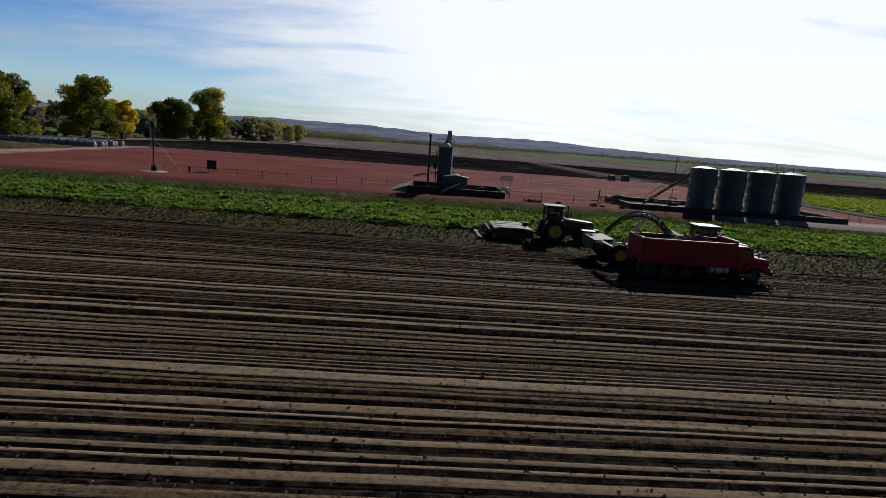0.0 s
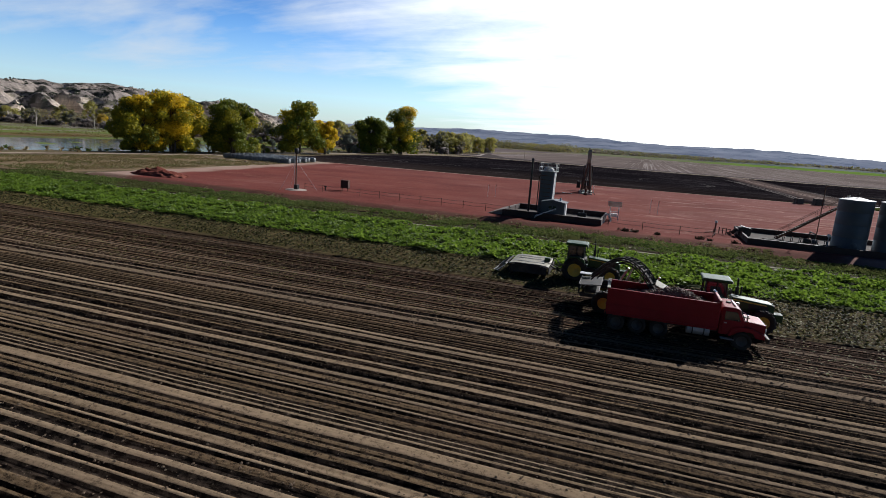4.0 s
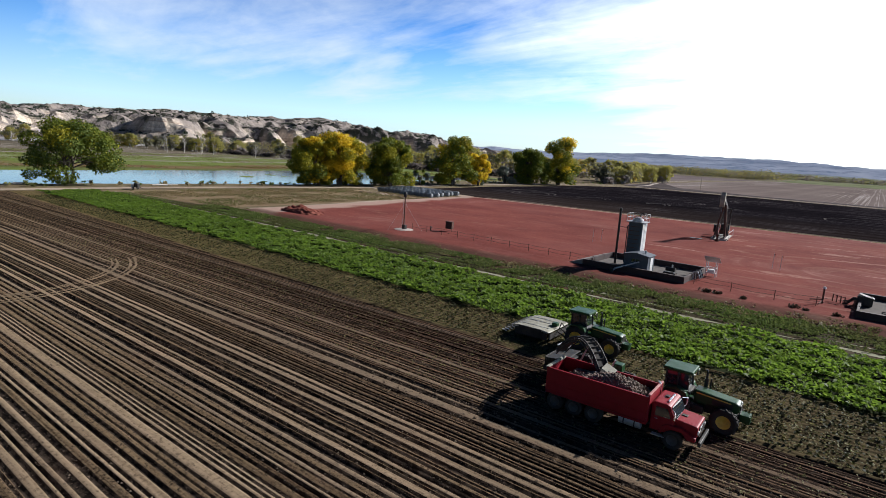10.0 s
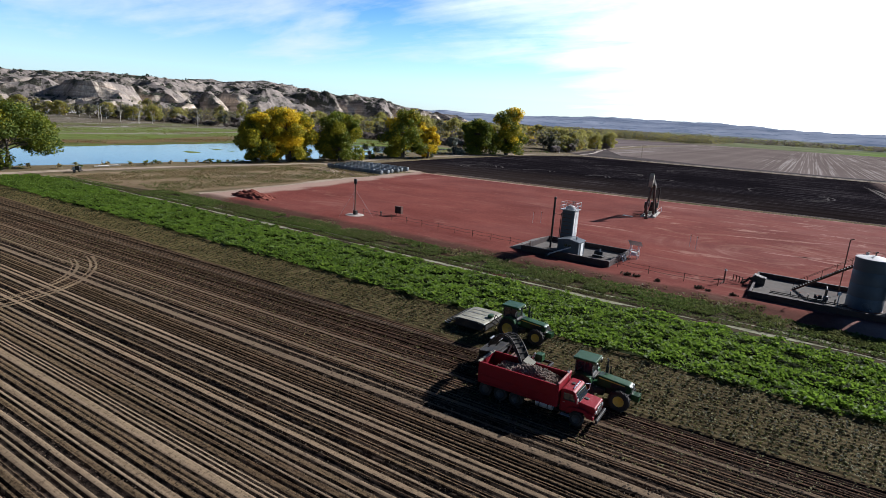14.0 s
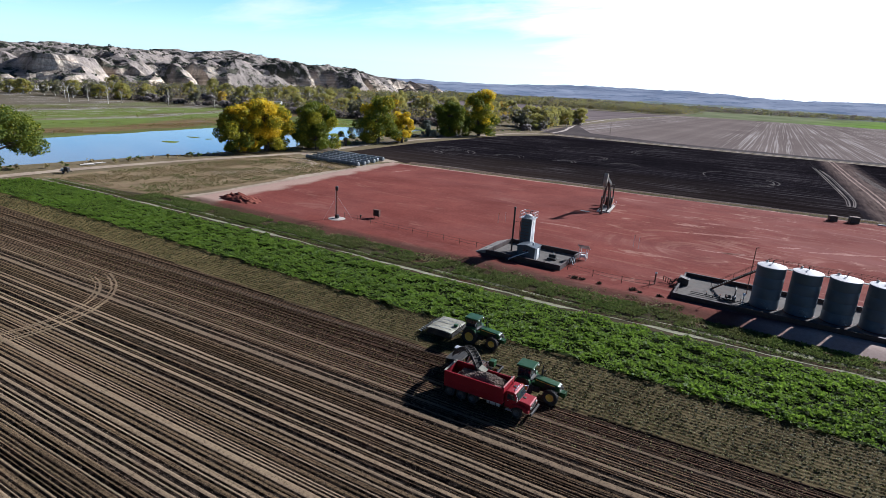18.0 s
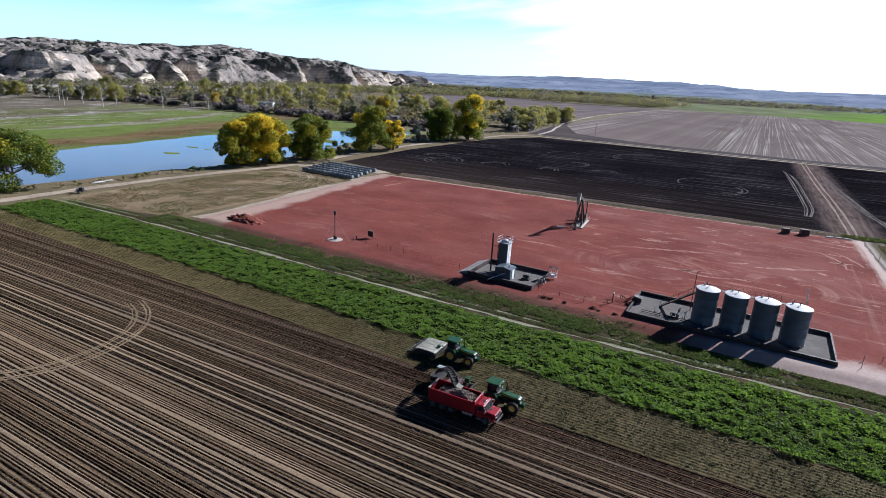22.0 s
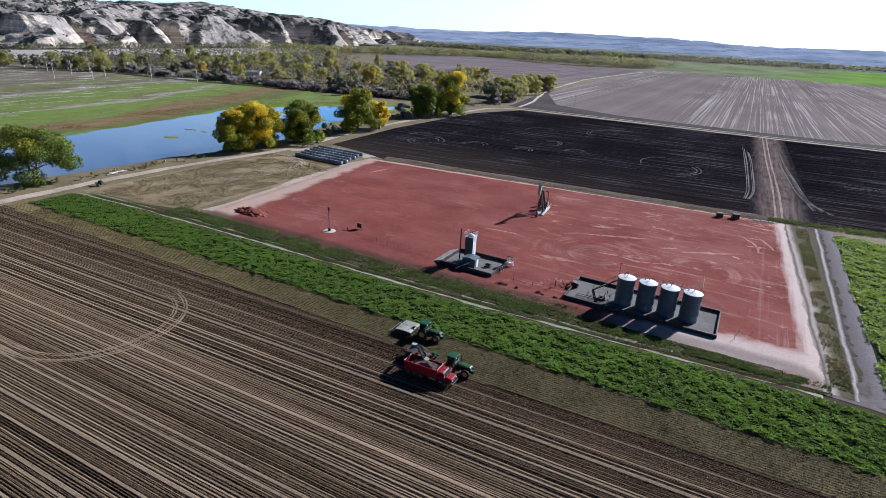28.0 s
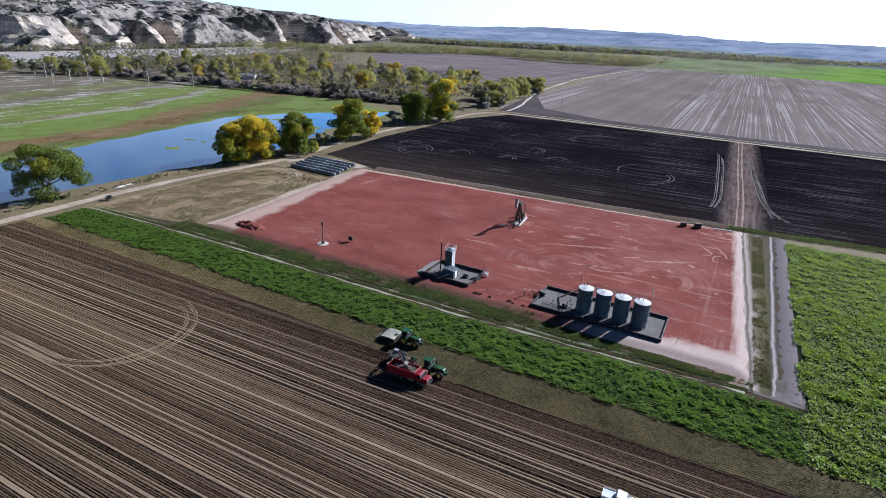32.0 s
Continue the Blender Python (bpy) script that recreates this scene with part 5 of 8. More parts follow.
def wheel(parent, c, R, W, rim_mat, rim_r=0.55, lugs=0, dual=False):
    """A tyre with its rim; the axle lies along y."""
    turn = pose(*c, 90, 0, 0)
    h = W / 2
    bm = lathe([(R * rim_r, -h * 0.8), (R * 0.8, -h), (R * 0.95, -h * 0.92), (R, -h * 0.6), (R, h * 0.6), (R * 0.95, h * 0.92), (R * 0.8, h), (R * rim_r, h * 0.8), (R * rim_r, -h * 0.8)], 28, turn)
    for k in range(lugs):
        a = 2 * math.pi * k / lugs
        side = 1 if k % 2 else -1
        own = bmesh.new()
        bmesh.ops.create_cube(own, matrix=turn @ pose(0, 0, 0, 0, 0, math.degrees(a)) @ pose(R * 1.01, 0, side * h * 0.42, 28 * side, 0, 0) @ Matrix.Diagonal((R * 0.09, R * 0.09, W * 0.55, 1)))
        bm = merge(bm, own)
    ty = part("wheel", bm, M["rubber"], parent, "black lugged tyre" if lugs else "black road tyre")
    rr = R * rim_r
    bm = lathe([(0, -h * 0.3), (rr * 0.35, -h * 0.3), (rr * 0.42, -h * 0.45), (rr * 0.8, -h * 0.2), (rr * 0.95, -h * 0.75), (rr * 1.02, -h * 0.82), (rr * 1.02, h * 0.82), (rr * 0.95, h * 0.75), (rr * 0.8, h * 0.2), (rr * 0.42, h * 0.45), (rr * 0.35, h * 0.3), (0, h * 0.3)], 24, turn)
    for k in range(8):
        a = 2 * math.pi * k / 8
        for s in (-1, 1):
            q = turn @ Vector((rr * 0.6 * math.cos(a), rr * 0.6 * math.sin(a), s * h * 0.36))
            q2 = turn @ Vector((rr * 0.6 * math.cos(a), rr * 0.6 * math.sin(a), s * h * 0.2))
            bm = rod(q, q2, rr * 0.07, seg=6, bm=bm)
    rim = part("rim", bm, rim_mat, ty)
    return ty
# ---- field machines: beet truck, two tractors, harvester, defoliator ----
HEAD = math.degrees(math.atan(SHEAR))
GZ = 0.13


def beet_truck(m):
    t = thing("beet_truck", m, "faded red three-axle farm truck carrying sugar beets on bare soil", "truck")
    red, ch, dk = M["red_paint"], M["chrome"], M["dark_steel"]
    part("chassis", box((-3.2, 0.45, 0.82), (8.1, 0.12, 0.26), 0.02, bm=box((-3.2, -0.45, 0.82), (8.1, 0.12, 0.26), 0.02)), dk, t)
    for x in (0.0, -4.4, -5.6, -6.8):
        part("axle", rod((x, -1.0, 0.52), (x, 1.0, 0.52), 0.09), dk, t)
    for y in (-1.0, 1.0):
        wheel(t, (0, y, 0.52), 0.52, 0.32, M["rim_grey"], 0.56)
        for x in (-4.4, -5.6, -6.8):
            wheel(t, (x, y * 0.93, 0.52), 0.52, 0.56, M["rim_grey"], 0.56)
    # cab: roof, pillars, doors, glass
    cab = part("cab", prism([(-1.25, 0.75), (0.0, 0.75), (0.02, 1.62), (-0.28, 2.28), (-0.45, 2.36), (-1.12, 2.36), (-1.25, 2.25)], -1.02, 1.02, 0.05), red, t)
    part("windscreen", prism([(0.045, 1.66), (0.075, 1.67), (-0.22, 2.25), (-0.25, 2.24)], -0.88, 0.88, 0.01), M["glass"], cab, "dark raked windscreen")
    for s in (-1, 1):
        d = part("door", prism([(-1.12, 0.85), (-0.12, 0.85), (-0.08, 1.6), (-0.36, 2.2), (-1.12, 2.2)], s * 1.0, s * 1.045, 0.012), red, cab)
        part("side_window", prism([(-1.02, 1.62), (-0.18, 1.62), (-0.42, 2.13), (-1.02, 2.13)], s * 1.03, s * 1.06), M["glass"], d)
        part("door_handle", box((-0.95, s * 1.06, 1.45), (0.16, 0.04, 0.04), 0.01), ch, d)
        mi = part("mirror", pipe([(-0.05, s * 1.02, 1.7), (0.05, s * 1.35, 1.75), (0.05, s * 1.35, 2.15), (-0.2, s * 1.02, 2.2)], 0.018), ch, cab)
        part("mirror_glass", box((0.04, s * 1.36, 1.95), (0.05, 0.2, 0.36), 0.015), ch, mi)
    part("roof_lamp_bar", box((-0.5, 0, 2.4), (0.1, 1.3, 0.06), 0.02), ch, cab)
    part("roof_vent", box((-0.75, 0.1, 2.4), (0.22, 0.3, 0.07), 0.02), dk, cab)
    part("hood", prism([(0.0, 1.0), (1.12, 0.95), (1.15, 1.48), (1.08, 1.56), (0.0, 1.66)], -0.86, 0.86, 0.05), red, t)
    part("hood_scoop", box((0.28, 0, 1.655), (0.3, 0.26, 0.06), 0.02, (0, 5, 0)), dk, t)
    gr = part("grille", box((1.17, 0, 1.2), (0.05, 1.15, 0.55), 0.015), dk, t, "chrome grille with dark slots")
    for k in range(7):
        part("grille_bar", box((1.2, -0.5 + k / 6, 1.2), (0.04, 0.05, 0.52), 0.008), ch, gr)
    for s in (-1, 1):
        part("headlamp", lathe([(0, 0.05), (0.11, 0.04), (0.13, 0), (0.12, -0.05)], 16, pose(1.16, s * 0.72, 1.22, 0, 90, 0)), M["lens"], t, "round headlamp")
        fe = [(-0.75, 0.75), (-0.62, 1.15), (-0.3, 1.32), (0.4, 1.32), (0.75, 1.15), (1.12, 1.02), (1.12, 0.78), (0.68, 0.8), (0.45, 1.1), (-0.4, 1.1), (-0.6, 0.75)]
        part("fender", prism(fe, s * 0.84, s * 1.14, 0.025), red, t)
        part("step", box((-0.75, s * 1.05, 0.55), (0.7, 0.3, 0.05), 0.015), M["steel"], t)
        part("mud_flap", box((-7.45, s * 0.93, 0.6), (0.03, 0.6, 0.6), 0.008), M["rubber"], t)
    part("bumper", box((1.32, 0, 0.72), (0.16, 2.1, 0.26), 0.04), dk, t, "dark steel front bumper")
    tk = part("fuel_tank", rod((-2.9, -0.95, 0.8), (-1.7, -0.95, 0.8), 0.3, seg=18), M["steel"], t)
    for x in (-2.6, -2.0):
        part("strap", lathe([(0.305, -0.03), (0.32, -0.03), (0.32, 0.03), (0.305, 0.03)], 18, pose(x, -0.95, 0.8, 0, 90, 0)), dk, tk)
    part("exhaust", pipe([(-1.35, 0.8, 0.8), (-1.35, 0.8, 2.7), (-1.5, 0.8, 2.85)], 0.06), ch, t, "upright exhaust pipe")
    # beet box
    L0, L1, z0, z1, w = -7.4, -1.38, 1.08, 2.48, 1.2
    part("box_floor", box(((L0 + L1) / 2, 0, z0), (L1 - L0, 2 * w, 0.12), 0.02), M["rust"], t)
    for s in (-1, 1):
        p = part("side_panel", box(((L0 + L1) / 2, s * w, (z0 + z1) / 2), (L1 - L0, 0.07, z1 - z0), 0.012), red, t, "faded red box side")
        part("top_rail", box(((L0 + L1) / 2, s * (w + 0.01), z1 + 0.03), (L1 - L0 + 0.1, 0.13, 0.09), 0.02), red, p)
        part("seam", box(((L0 + L1) / 2, s * (w + 0.045), z0 + 0.5), (L1 - L0 - 0.1, 0.025, 0.05), 0.008), red, p)
        part("sill", box(((L0 + L1) / 2, s * (w + 0.03), z0 - 0.04), (L1 - L0, 0.1, 0.14), 0.015), red, p)
    hb = part("headboard", box((L1, 0, (z0 + z1) / 2 + 0.1), (0.09, 2 * w + 0.12, z1 - z0 + 0.2), 0.015), red, t)
    part("headboard_rail", box((L1, 0, z1 + 0.22), (0.14, 2 * w + 0.16, 0.07), 0.02), M["worn_red"], hb, "sun-bleached pink rail")
    tg = part("tailgate", box((L0 - 0.02, 0, (z0 + z1) / 2), (0.08, 2 * w, z1 - z0), 0.015), red, t, "red tailgate with pale worn rail")
    part("tailgate_rail", box((L0 - 0.02, 0, z1 + 0.06), (0.2, 2 * w + 0.1, 0.1), 0.02), M["worn_cover"], tg)
    for s in (-1, 1):
        part("tail_lamp", box((L0 - 0.08, s * 0.95, 1.0), (0.05, 0.16, 0.12), 0.02), M["orange"], t)
    return t


def beet_heap(m, half=(2.55, 1.12), low=1.3, high=2.0):
    """Loose beets: a mound of blunt cones, over a dark core."""
    rng = np.random.default_rng(11)
    vs, fs = [], []
    n = 1500
    for k in range(n):
        x = rng.uniform(-half[0], half[0])
        y = rng.uniform(-half[1], half[1])
        e = max(abs(x) / half[0], abs(y) / half[1])
        z = low + (high - low) * (1 - 0.75 * e**2) + 0.35 * math.sin(x * 1.1 + 0.8) * (1 - e) + rng.uniform(-0.08, 0.08)
        r, l = rng.uniform(0.055, 0.1), rng.uniform(0.16, 0.3)
        R = Euler(rng.uniform(0, 6.28, 3)).to_matrix()
        b = len(vs)
        for rr, zz in ((r * 0.6, -l * 0.42), (r, -l * 0.15), (r * 0.55, l * 0.25)):
            for a in range(5):
                q = R @ Vector((rr * math.cos(a * 1.2566), rr * math.sin(a * 1.2566), zz))
                vs.append((x + q.x, y + q.y, z + q.z))
        q = R @ Vector((0, 0, l * 0.6))
        vs.append((x + q.x, y + q.y, z + q.z))
        for a in range(5):
            c = (a + 1) % 5
            fs += [(b + a, b + c, b + 5 + c, b + 5 + a), (b + 5 + a, b + 5 + c, b + 10 + c, b + 10 + a), (b + 10 + a, b + 10 + c, b + 15)]
        fs.append((b + 4, b + 3, b + 2, b + 1, b))
    o = len(vs)
    nx, ny = 24, 10
    for i in range(nx + 1):
        for j in range(ny + 1):
            x, y = -half[0] + 2 * half[0] * i / nx, -half[1] + 2 * half[1] * j / ny
            e = max(abs(x) / half[0], abs(y) / half[1])
            vs.append((x, y, low - 0.04 + (high - low) * (1 - 0.75 * e**2) + 0.35 * math.sin(x * 1.1 + 0.8) * (1 - e)))
    fs += [(o + i * (ny + 1) + j, o + (i + 1) * (ny + 1) + j, o + (i + 1) * (ny + 1) + j + 1, o + i * (ny + 1) + j + 1) for i in range(nx) for j in range(ny)]
    ob = mesh_ob("beet_load", vs, fs, M["beet"])
    ob.matrix_world = m
    return tagged(ob, "heap of muddy sugar beets filling the red truck box", "beets", kind="stuff")


def tractor(m, label, big=1.0):
    t = thing("tractor", m, label, "tractor", "harvest tractors")
    g, dk = M["green_paint"], M["dark_steel"]
    R, r, wb = 0.95 * big, 0.74 * big, 2.75
    for s in (-1, 1):
        wheel(t, (0, s * 0.98, R), R, 0.56, M["yellow_paint"], 0.55, lugs=36)
        wheel(t, (wb, s * 0.92, r), r, 0.46, M["yellow_paint"], 0.52, lugs=30)
        part("fender", prism([(-0.85, 1.55), (-0.55, 1.98), (0.1, 2.08), (0.62, 1.9), (0.75, 1.6), (0.6, 1.62), (0.05, 1.96), (-0.5, 1.88), (-0.75, 1.52)], s * 0.72, s * 1.24, 0.02), g, t)
    part("rear_axle", rod((0, -0.9, R), (0, 0.9, R), 0.17), dk, t)
    part("front_axle", rod((wb, -0.85, r), (wb, 0.85, r), 0.13), g, t)
    part("transmission", box((0.6, 0, 1.0), (2.0, 0.62, 0.62), 0.06), g, t)
    part("engine_block", box((2.1, 0, 1.0), (1.9, 0.56, 0.6), 0.04), dk, t)
    hood = part("hood", prism([(0.95, 1.25), (3.3, 1.2), (3.42, 1.35), (3.38, 1.72), (3.2, 1.82), (0.95, 2.02)], -0.46, 0.46, 0.06), g, t)
    part("grille", box((3.42, 0, 1.45), (0.05, 0.66, 0.5), 0.02), M["black_paint"], hood)
    for s in (-1, 1):
        part("side_screen", box((2.5, s * 0.468, 1.52), (1.1, 0.02, 0.34), 0.008), M["black_paint"], hood)
        part("stripe", box((2.0, s * 0.472, 1.78), (1.9, 0.015, 0.07), 0.004, (0, 4.3, 0)), M["yellow_paint"], hood)
        part("head_lamp", box((3.4, s * 0.26, 1.72), (0.06, 0.2, 0.09), 0.02), M["lens"], hood)
    wt_ = part("front_weights", box((3.68, 0, 1.0), (0.5, 0.72, 0.42), 0.03), g, t, "green stacked front weights")
    for k in range(8):
        part("weight", box((3.78, -0.32 + k * 0.091, 0.98), (0.4, 0.07, 0.46), 0.015), g, wt_)
    part("weight_bracket", box((3.3, 0, 0.95), (0.5, 0.5, 0.16), 0.02), dk, t)
    cab = part("cab_frame", box((0.02, 0, 1.72), (1.5, 1.5, 0.2), 0.04), dk, t)
    for x, y, dx in ((-0.68, 0.7, 0.0), (-0.68, -0.7, 0.0), (0.62, 0.66, -0.1), (0.62, -0.66, -0.1), (-0.02, 0.72, 0), (-0.02, -0.72, 0)):
        part("pillar", rod((x, y, 1.7), (x + dx, y, 2.88), 0.045), dk, cab)
    part("cab_glass", prism([(-0.66, 1.8), (0.6, 1.8), (0.5, 2.86), (-0.66, 2.86)], -0.66, 0.66, 0.02), M["glass"], cab, "dark tinted cab glass")
    part("cab_roof", box((-0.05, 0, 2.97), (1.72, 1.68, 0.2), 0.07), g, cab, "green cab roof")
    for s in (-1, 1):
        part("work_lamp", box((0.84, s * 0.6, 2.9), (0.07, 0.2, 0.1), 0.02), M["lens"], cab)
        mm = part("mirror", pipe([(0.55, s * 0.68, 2.6), (0.7, s * 1.15, 2.6)], 0.02), dk, cab)
        part("mirror_head", box((0.7, s * 1.2, 2.5), (0.06, 0.18, 0.34), 0.02), M["black_paint"], mm)
        part("step", box((0.75, s * 0.85, 0.75), (0.4, 0.3, 0.05), 0.01), dk, t)
    ex = part("exhaust", pipe([(1.35, 0.52, 1.7), (1.35, 0.52, 2.95), (1.28, 0.52, 3.05)], 0.065), M["black_paint"], t, "black exhaust stack")
    part("muffler", rod((1.35, 0.52, 1.9), (1.35, 0.52, 2.5), 0.11), M["black_paint"], ex)
    part("air_intake", pipe([(1.6, 0.52, 1.75), (1.6, 0.52, 2.55)], 0.05), M["black_paint"], t)
    part("fuel_tank", box((1.15, -0.62, 0.95), (0.9, 0.36, 0.5), 0.08), M["black_paint"], t)
    part("drawbar", box((-0.95, 0, 0.5), (1.1, 0.14, 0.1), 0.02), dk, t)
    for s in (-1, 1):
        part("lift_arm", pipe([(-0.4, s * 0.32, 0.75), (-1.2, s * 0.42, 0.55)], 0.05), dk, t)
    return t


def harvester(m):
    """Trailed beet lifter: frame, lifter wheels, cleaning bed, ring elevator and boom to the truck."""
    t = thing("beet_harvester", m, "dark trailed beet harvester with a raised chain elevator", "harvester")
    dk, ru, st = M["dark_steel"], M["rust"], M["steel"]
    part("drawbar", pipe([(2.0, 0, 0.55), (0.2, 0, 0.9), (-0.3, 0.9, 0.95)], 0.09), dk, t)
    for y in (-1.5, 1.5):
        part("frame_rail", box((-2.6, y, 1.05), (5.2, 0.14, 0.22), 0.02), dk, t)
    for x in (0.0, -2.0, -5.0):
        part("cross_member", box((x, 0, 1.05), (0.16, 3.1, 0.2), 0.02), dk, t)
    for k in range(6):
        y = -1.4 + 0.56 * k
        w = part("lifter", pipe([(-0.2, y, 1.0), (-0.55, y, 0.45)], 0.05), dk, t)
        for s in (-1, 1):
            part("lifter_disc", lathe([(0, -0.02), (0.12, -0.03), (0.36, -0.02), (0.38, 0), (0.36, 0.02), (0.12, 0.03), (0, 0.02)], 18, pose(-0.6, y + s * 0.1, 0.4, 90 + s * 14, 0, s * 8)), ru, w)
    bed = part("cleaning_bed", box((-2.2, 0, 0.95), (2.6, 2.9, 0.1), 0.02), dk, t)
    for k in range(9):
        part("roller", rod((-1.1 - 0.27 * k, -1.4, 1.06), (-1.1 - 0.27 * k, 1.4, 1.06), 0.08), ru, bed)
    for s in (-1, 1):
        wheel(t, (-3.6, s * 1.75, 0.75), 0.75, 0.5, M["yellow_paint"], 0.5, lugs=26)
    part("wheel_axle", rod((-3.6, -1.7, 0.75), (-3.6, 1.7, 0.75), 0.1), dk, t)
    part("side_shield", box((-4.6, 0.2, 1.65), (1.5, 2.6, 0.06), 0.02, (0, -6, 0)), M["dark_steel"], t, "dark worn sheet-metal cover")
    part("end_panel", box((-5.3, 0.2, 1.3), (0.06, 2.6, 0.75), 0.01), dk, t)
    # cross conveyor at the rear
    part("cross_conveyor", box((-4.4, 0.1, 1.25), (0.9, 3.0, 0.14), 0.03), dk, t)
    # curved elevator band rising and leaning over the truck
    arcp = [(-4.4 + 3.9 * k / 14, -0.7 - 2.1 * k / 14, 1.4 + 2.55 * math.sin(math.pi * min(1.0, 0.12 + k / 14 * 0.72)) - 0.35 * (k / 14) ** 3) for k in range(15)]
    for s in (-1, 1):
        pts = [(x + s * 0.18, y + s * 0.34, z) for x, y, z in arcp]
        fr = part("elevator_side", pipe(pts, 0.055, bm=pipe([(x, y, z - 0.32) for x, y, z in pts], 0.045)), dk, t)
        for k in range(0, 14):
            a, b = pts[k], pts[k + 1]
            part("lattice", rod(a, (b[0], b[1], b[2] - 0.32), 0.022, seg=6), dk, fr)
    band = None
    for k in range(14):
        a, b = Vector(arcp[k]), Vector(arcp[k + 1])
        c = (a + b) / 2
        d = b - a
        q = d.to_track_quat("X", "Z").to_euler()
        band = box((c.x, c.y, c.z - 0.14), (d.length + 0.03, 0.78, 0.06), 0.0, tuple(math.degrees(v) for v in q), band)
    bd = part("elevator_chain", band, M["rubber"], t, "black rubber-flighted elevator chain")
    for k in range(1, 14):
        a = Vector(arcp[k])
        part("flight", box((a.x, a.y, a.z - 0.06), (0.05, 0.72, 0.16), 0.01, (0, 0, -28)), M["rubber"], bd)
    for a, b in (((-3.3, -0.6, 1.1), (-2.3, -1.4, 3.2)), ((-2.6, 0.6, 1.1), (-2.0, -1.6, 3.5)), ((-1.2, -1.4, 1.1), (-1.3, -2.1, 3.4)), ((-1.2, -0.6, 1.1), (-0.4, -1.6, 2.9))):
        part("mast", rod(a, b, 0.06), st, t, "pale lattice mast")
    part("discharge_chute", box((-0.35, -2.75, 2.62), (0.75, 0.7, 0.08), 0.02, (18, 24, 0)), M["worn_cover"], t)
    part("ram", rod((-1.8, 0.2, 1.2), (-1.4, -1.7, 3.1), 0.05), M["chrome"], t)
    part("hydraulic_tank", box((-0.9, 0.9, 1.55), (0.6, 0.7, 0.6), 0.06), M["green_paint"], t)
    part("walkway", box((-5.0, 1.3, 1.9), (0.9, 0.7, 0.05), 0.01), st, t)
    return t


def defoliator(m):
    t = thing("defoliator", m, "low beet defoliator with a pale worn flat cover behind the tractor", "farm implement")
    dk = M["dark_steel"]
    c = part("cover", prism([(0.2, 1.08), (0.05, 1.2), (-0.6, 1.27), (-2.9, 1.25), (-3.35, 1.16), (-3.4, 1.06)], -2.35, 2.35, 0.03), M["worn_cover"], t, "pale dented sheet-metal cover")
    for y in (-1.4, 0.2, 1.3):
        part("cover_rib", box((-1.6, y, 1.275), (2.7, 0.06, 0.04), 0.01), M["steel"], c)
    for y in (-2.36, 2.36):
        part("side_skirt", box((-1.6, y, 0.72), (3.3, 0.06, 0.62), 0.01), dk, t)
    part("front_skirt", box((0.2, 0, 0.7), (0.06, 4.6, 0.5), 0.01), M["rubber"], t)
    for x in (-0.6, -1.5, -2.4):
        d = part("flail_drum", rod((x, -2.25, 0.62), (x, 2.25, 0.62), 0.13), dk, t)
        for k in range(18):
            a = k * 1.1
            part("flail", box((x + 0.2 * math.cos(a), -2.2 + 0.26 * k, 0.62 + 0.2 * math.sin(a)), (0.3, 0.06, 0.02), 0, (0, -math.degrees(a), 0)), M["rubber"], d)
    for y in (-1.5, 1.5):
        wheel(t, (-3.2, y, 0.42), 0.42, 0.26, M["yellow_paint"], 0.5)
    rear = part("scalper_bar", box((-3.75, 0, 0.95), (0.12, 4.5, 0.12), 0.02), dk, t)
    for k in range(8):
        y = -2.0 + 0.571 * k
        s = part("scalper_arm", pipe([(-3.75, y, 0.95), (-4.25, y, 0.75), (-4.45, y, 0.3)], 0.035), M["worn_cover"], rear, "pale scalper arm")
        part("scalper_shoe", box((-4.5, y, 0.26), (0.5, 0.2, 0.05), 0.015, (0, 12, 0)), M["steel"], s)
    part("hitch_frame", pipe([(0.2, -0.5, 0.95), (1.1, -0.4, 0.6), (1.1, 0.4, 0.6), (0.2, 0.5, 0.95)], 0.06), dk, t)
    part("hitch_mast", pipe([(0.2, 0, 1.0), (0.4, 0, 1.7), (1.1, 0, 1.1)], 0.05), dk, t)
    part("gearbox", box((-0.2, 0, 1.42), (0.5, 0.6, 0.32), 0.06), M["green_paint"], t)
    for y in (-2.1, 2.1):
        part("chain_box", box((-1.7, y * 1.1, 1.05), (2.3, 0.16, 0.36), 0.04), M["yellow_paint"] if y > 0 else dk, t)
    return t


TX, TY = 20.7, 34.5
beet_truck(pose(TX, TY, GZ, 0, 0, HEAD))
beet_heap(pose(TX, TY, GZ, 0, 0, HEAD) @ pose(-4.05, 0, 0.45))
tractor(pose(TX - 1.1, TY + 3.75, GZ, 0, 0, HEAD), "green tractor with yellow wheels pulling a beet harvester")
harvester(pose(TX - 4.2, TY + 3.5, GZ, 0, 0, HEAD))
tractor(pose(TX - 10.7, TY + 10.6, GZ, 0, 0, HEAD), "green tractor with dusty wheels pulling a defoliator", 1.0)
defoliator(pose(TX - 12.85, TY + 10.5, GZ, 0, 0, HEAD) @ Matrix.Diagonal((0.9, 0.82, 0.92, 1)))


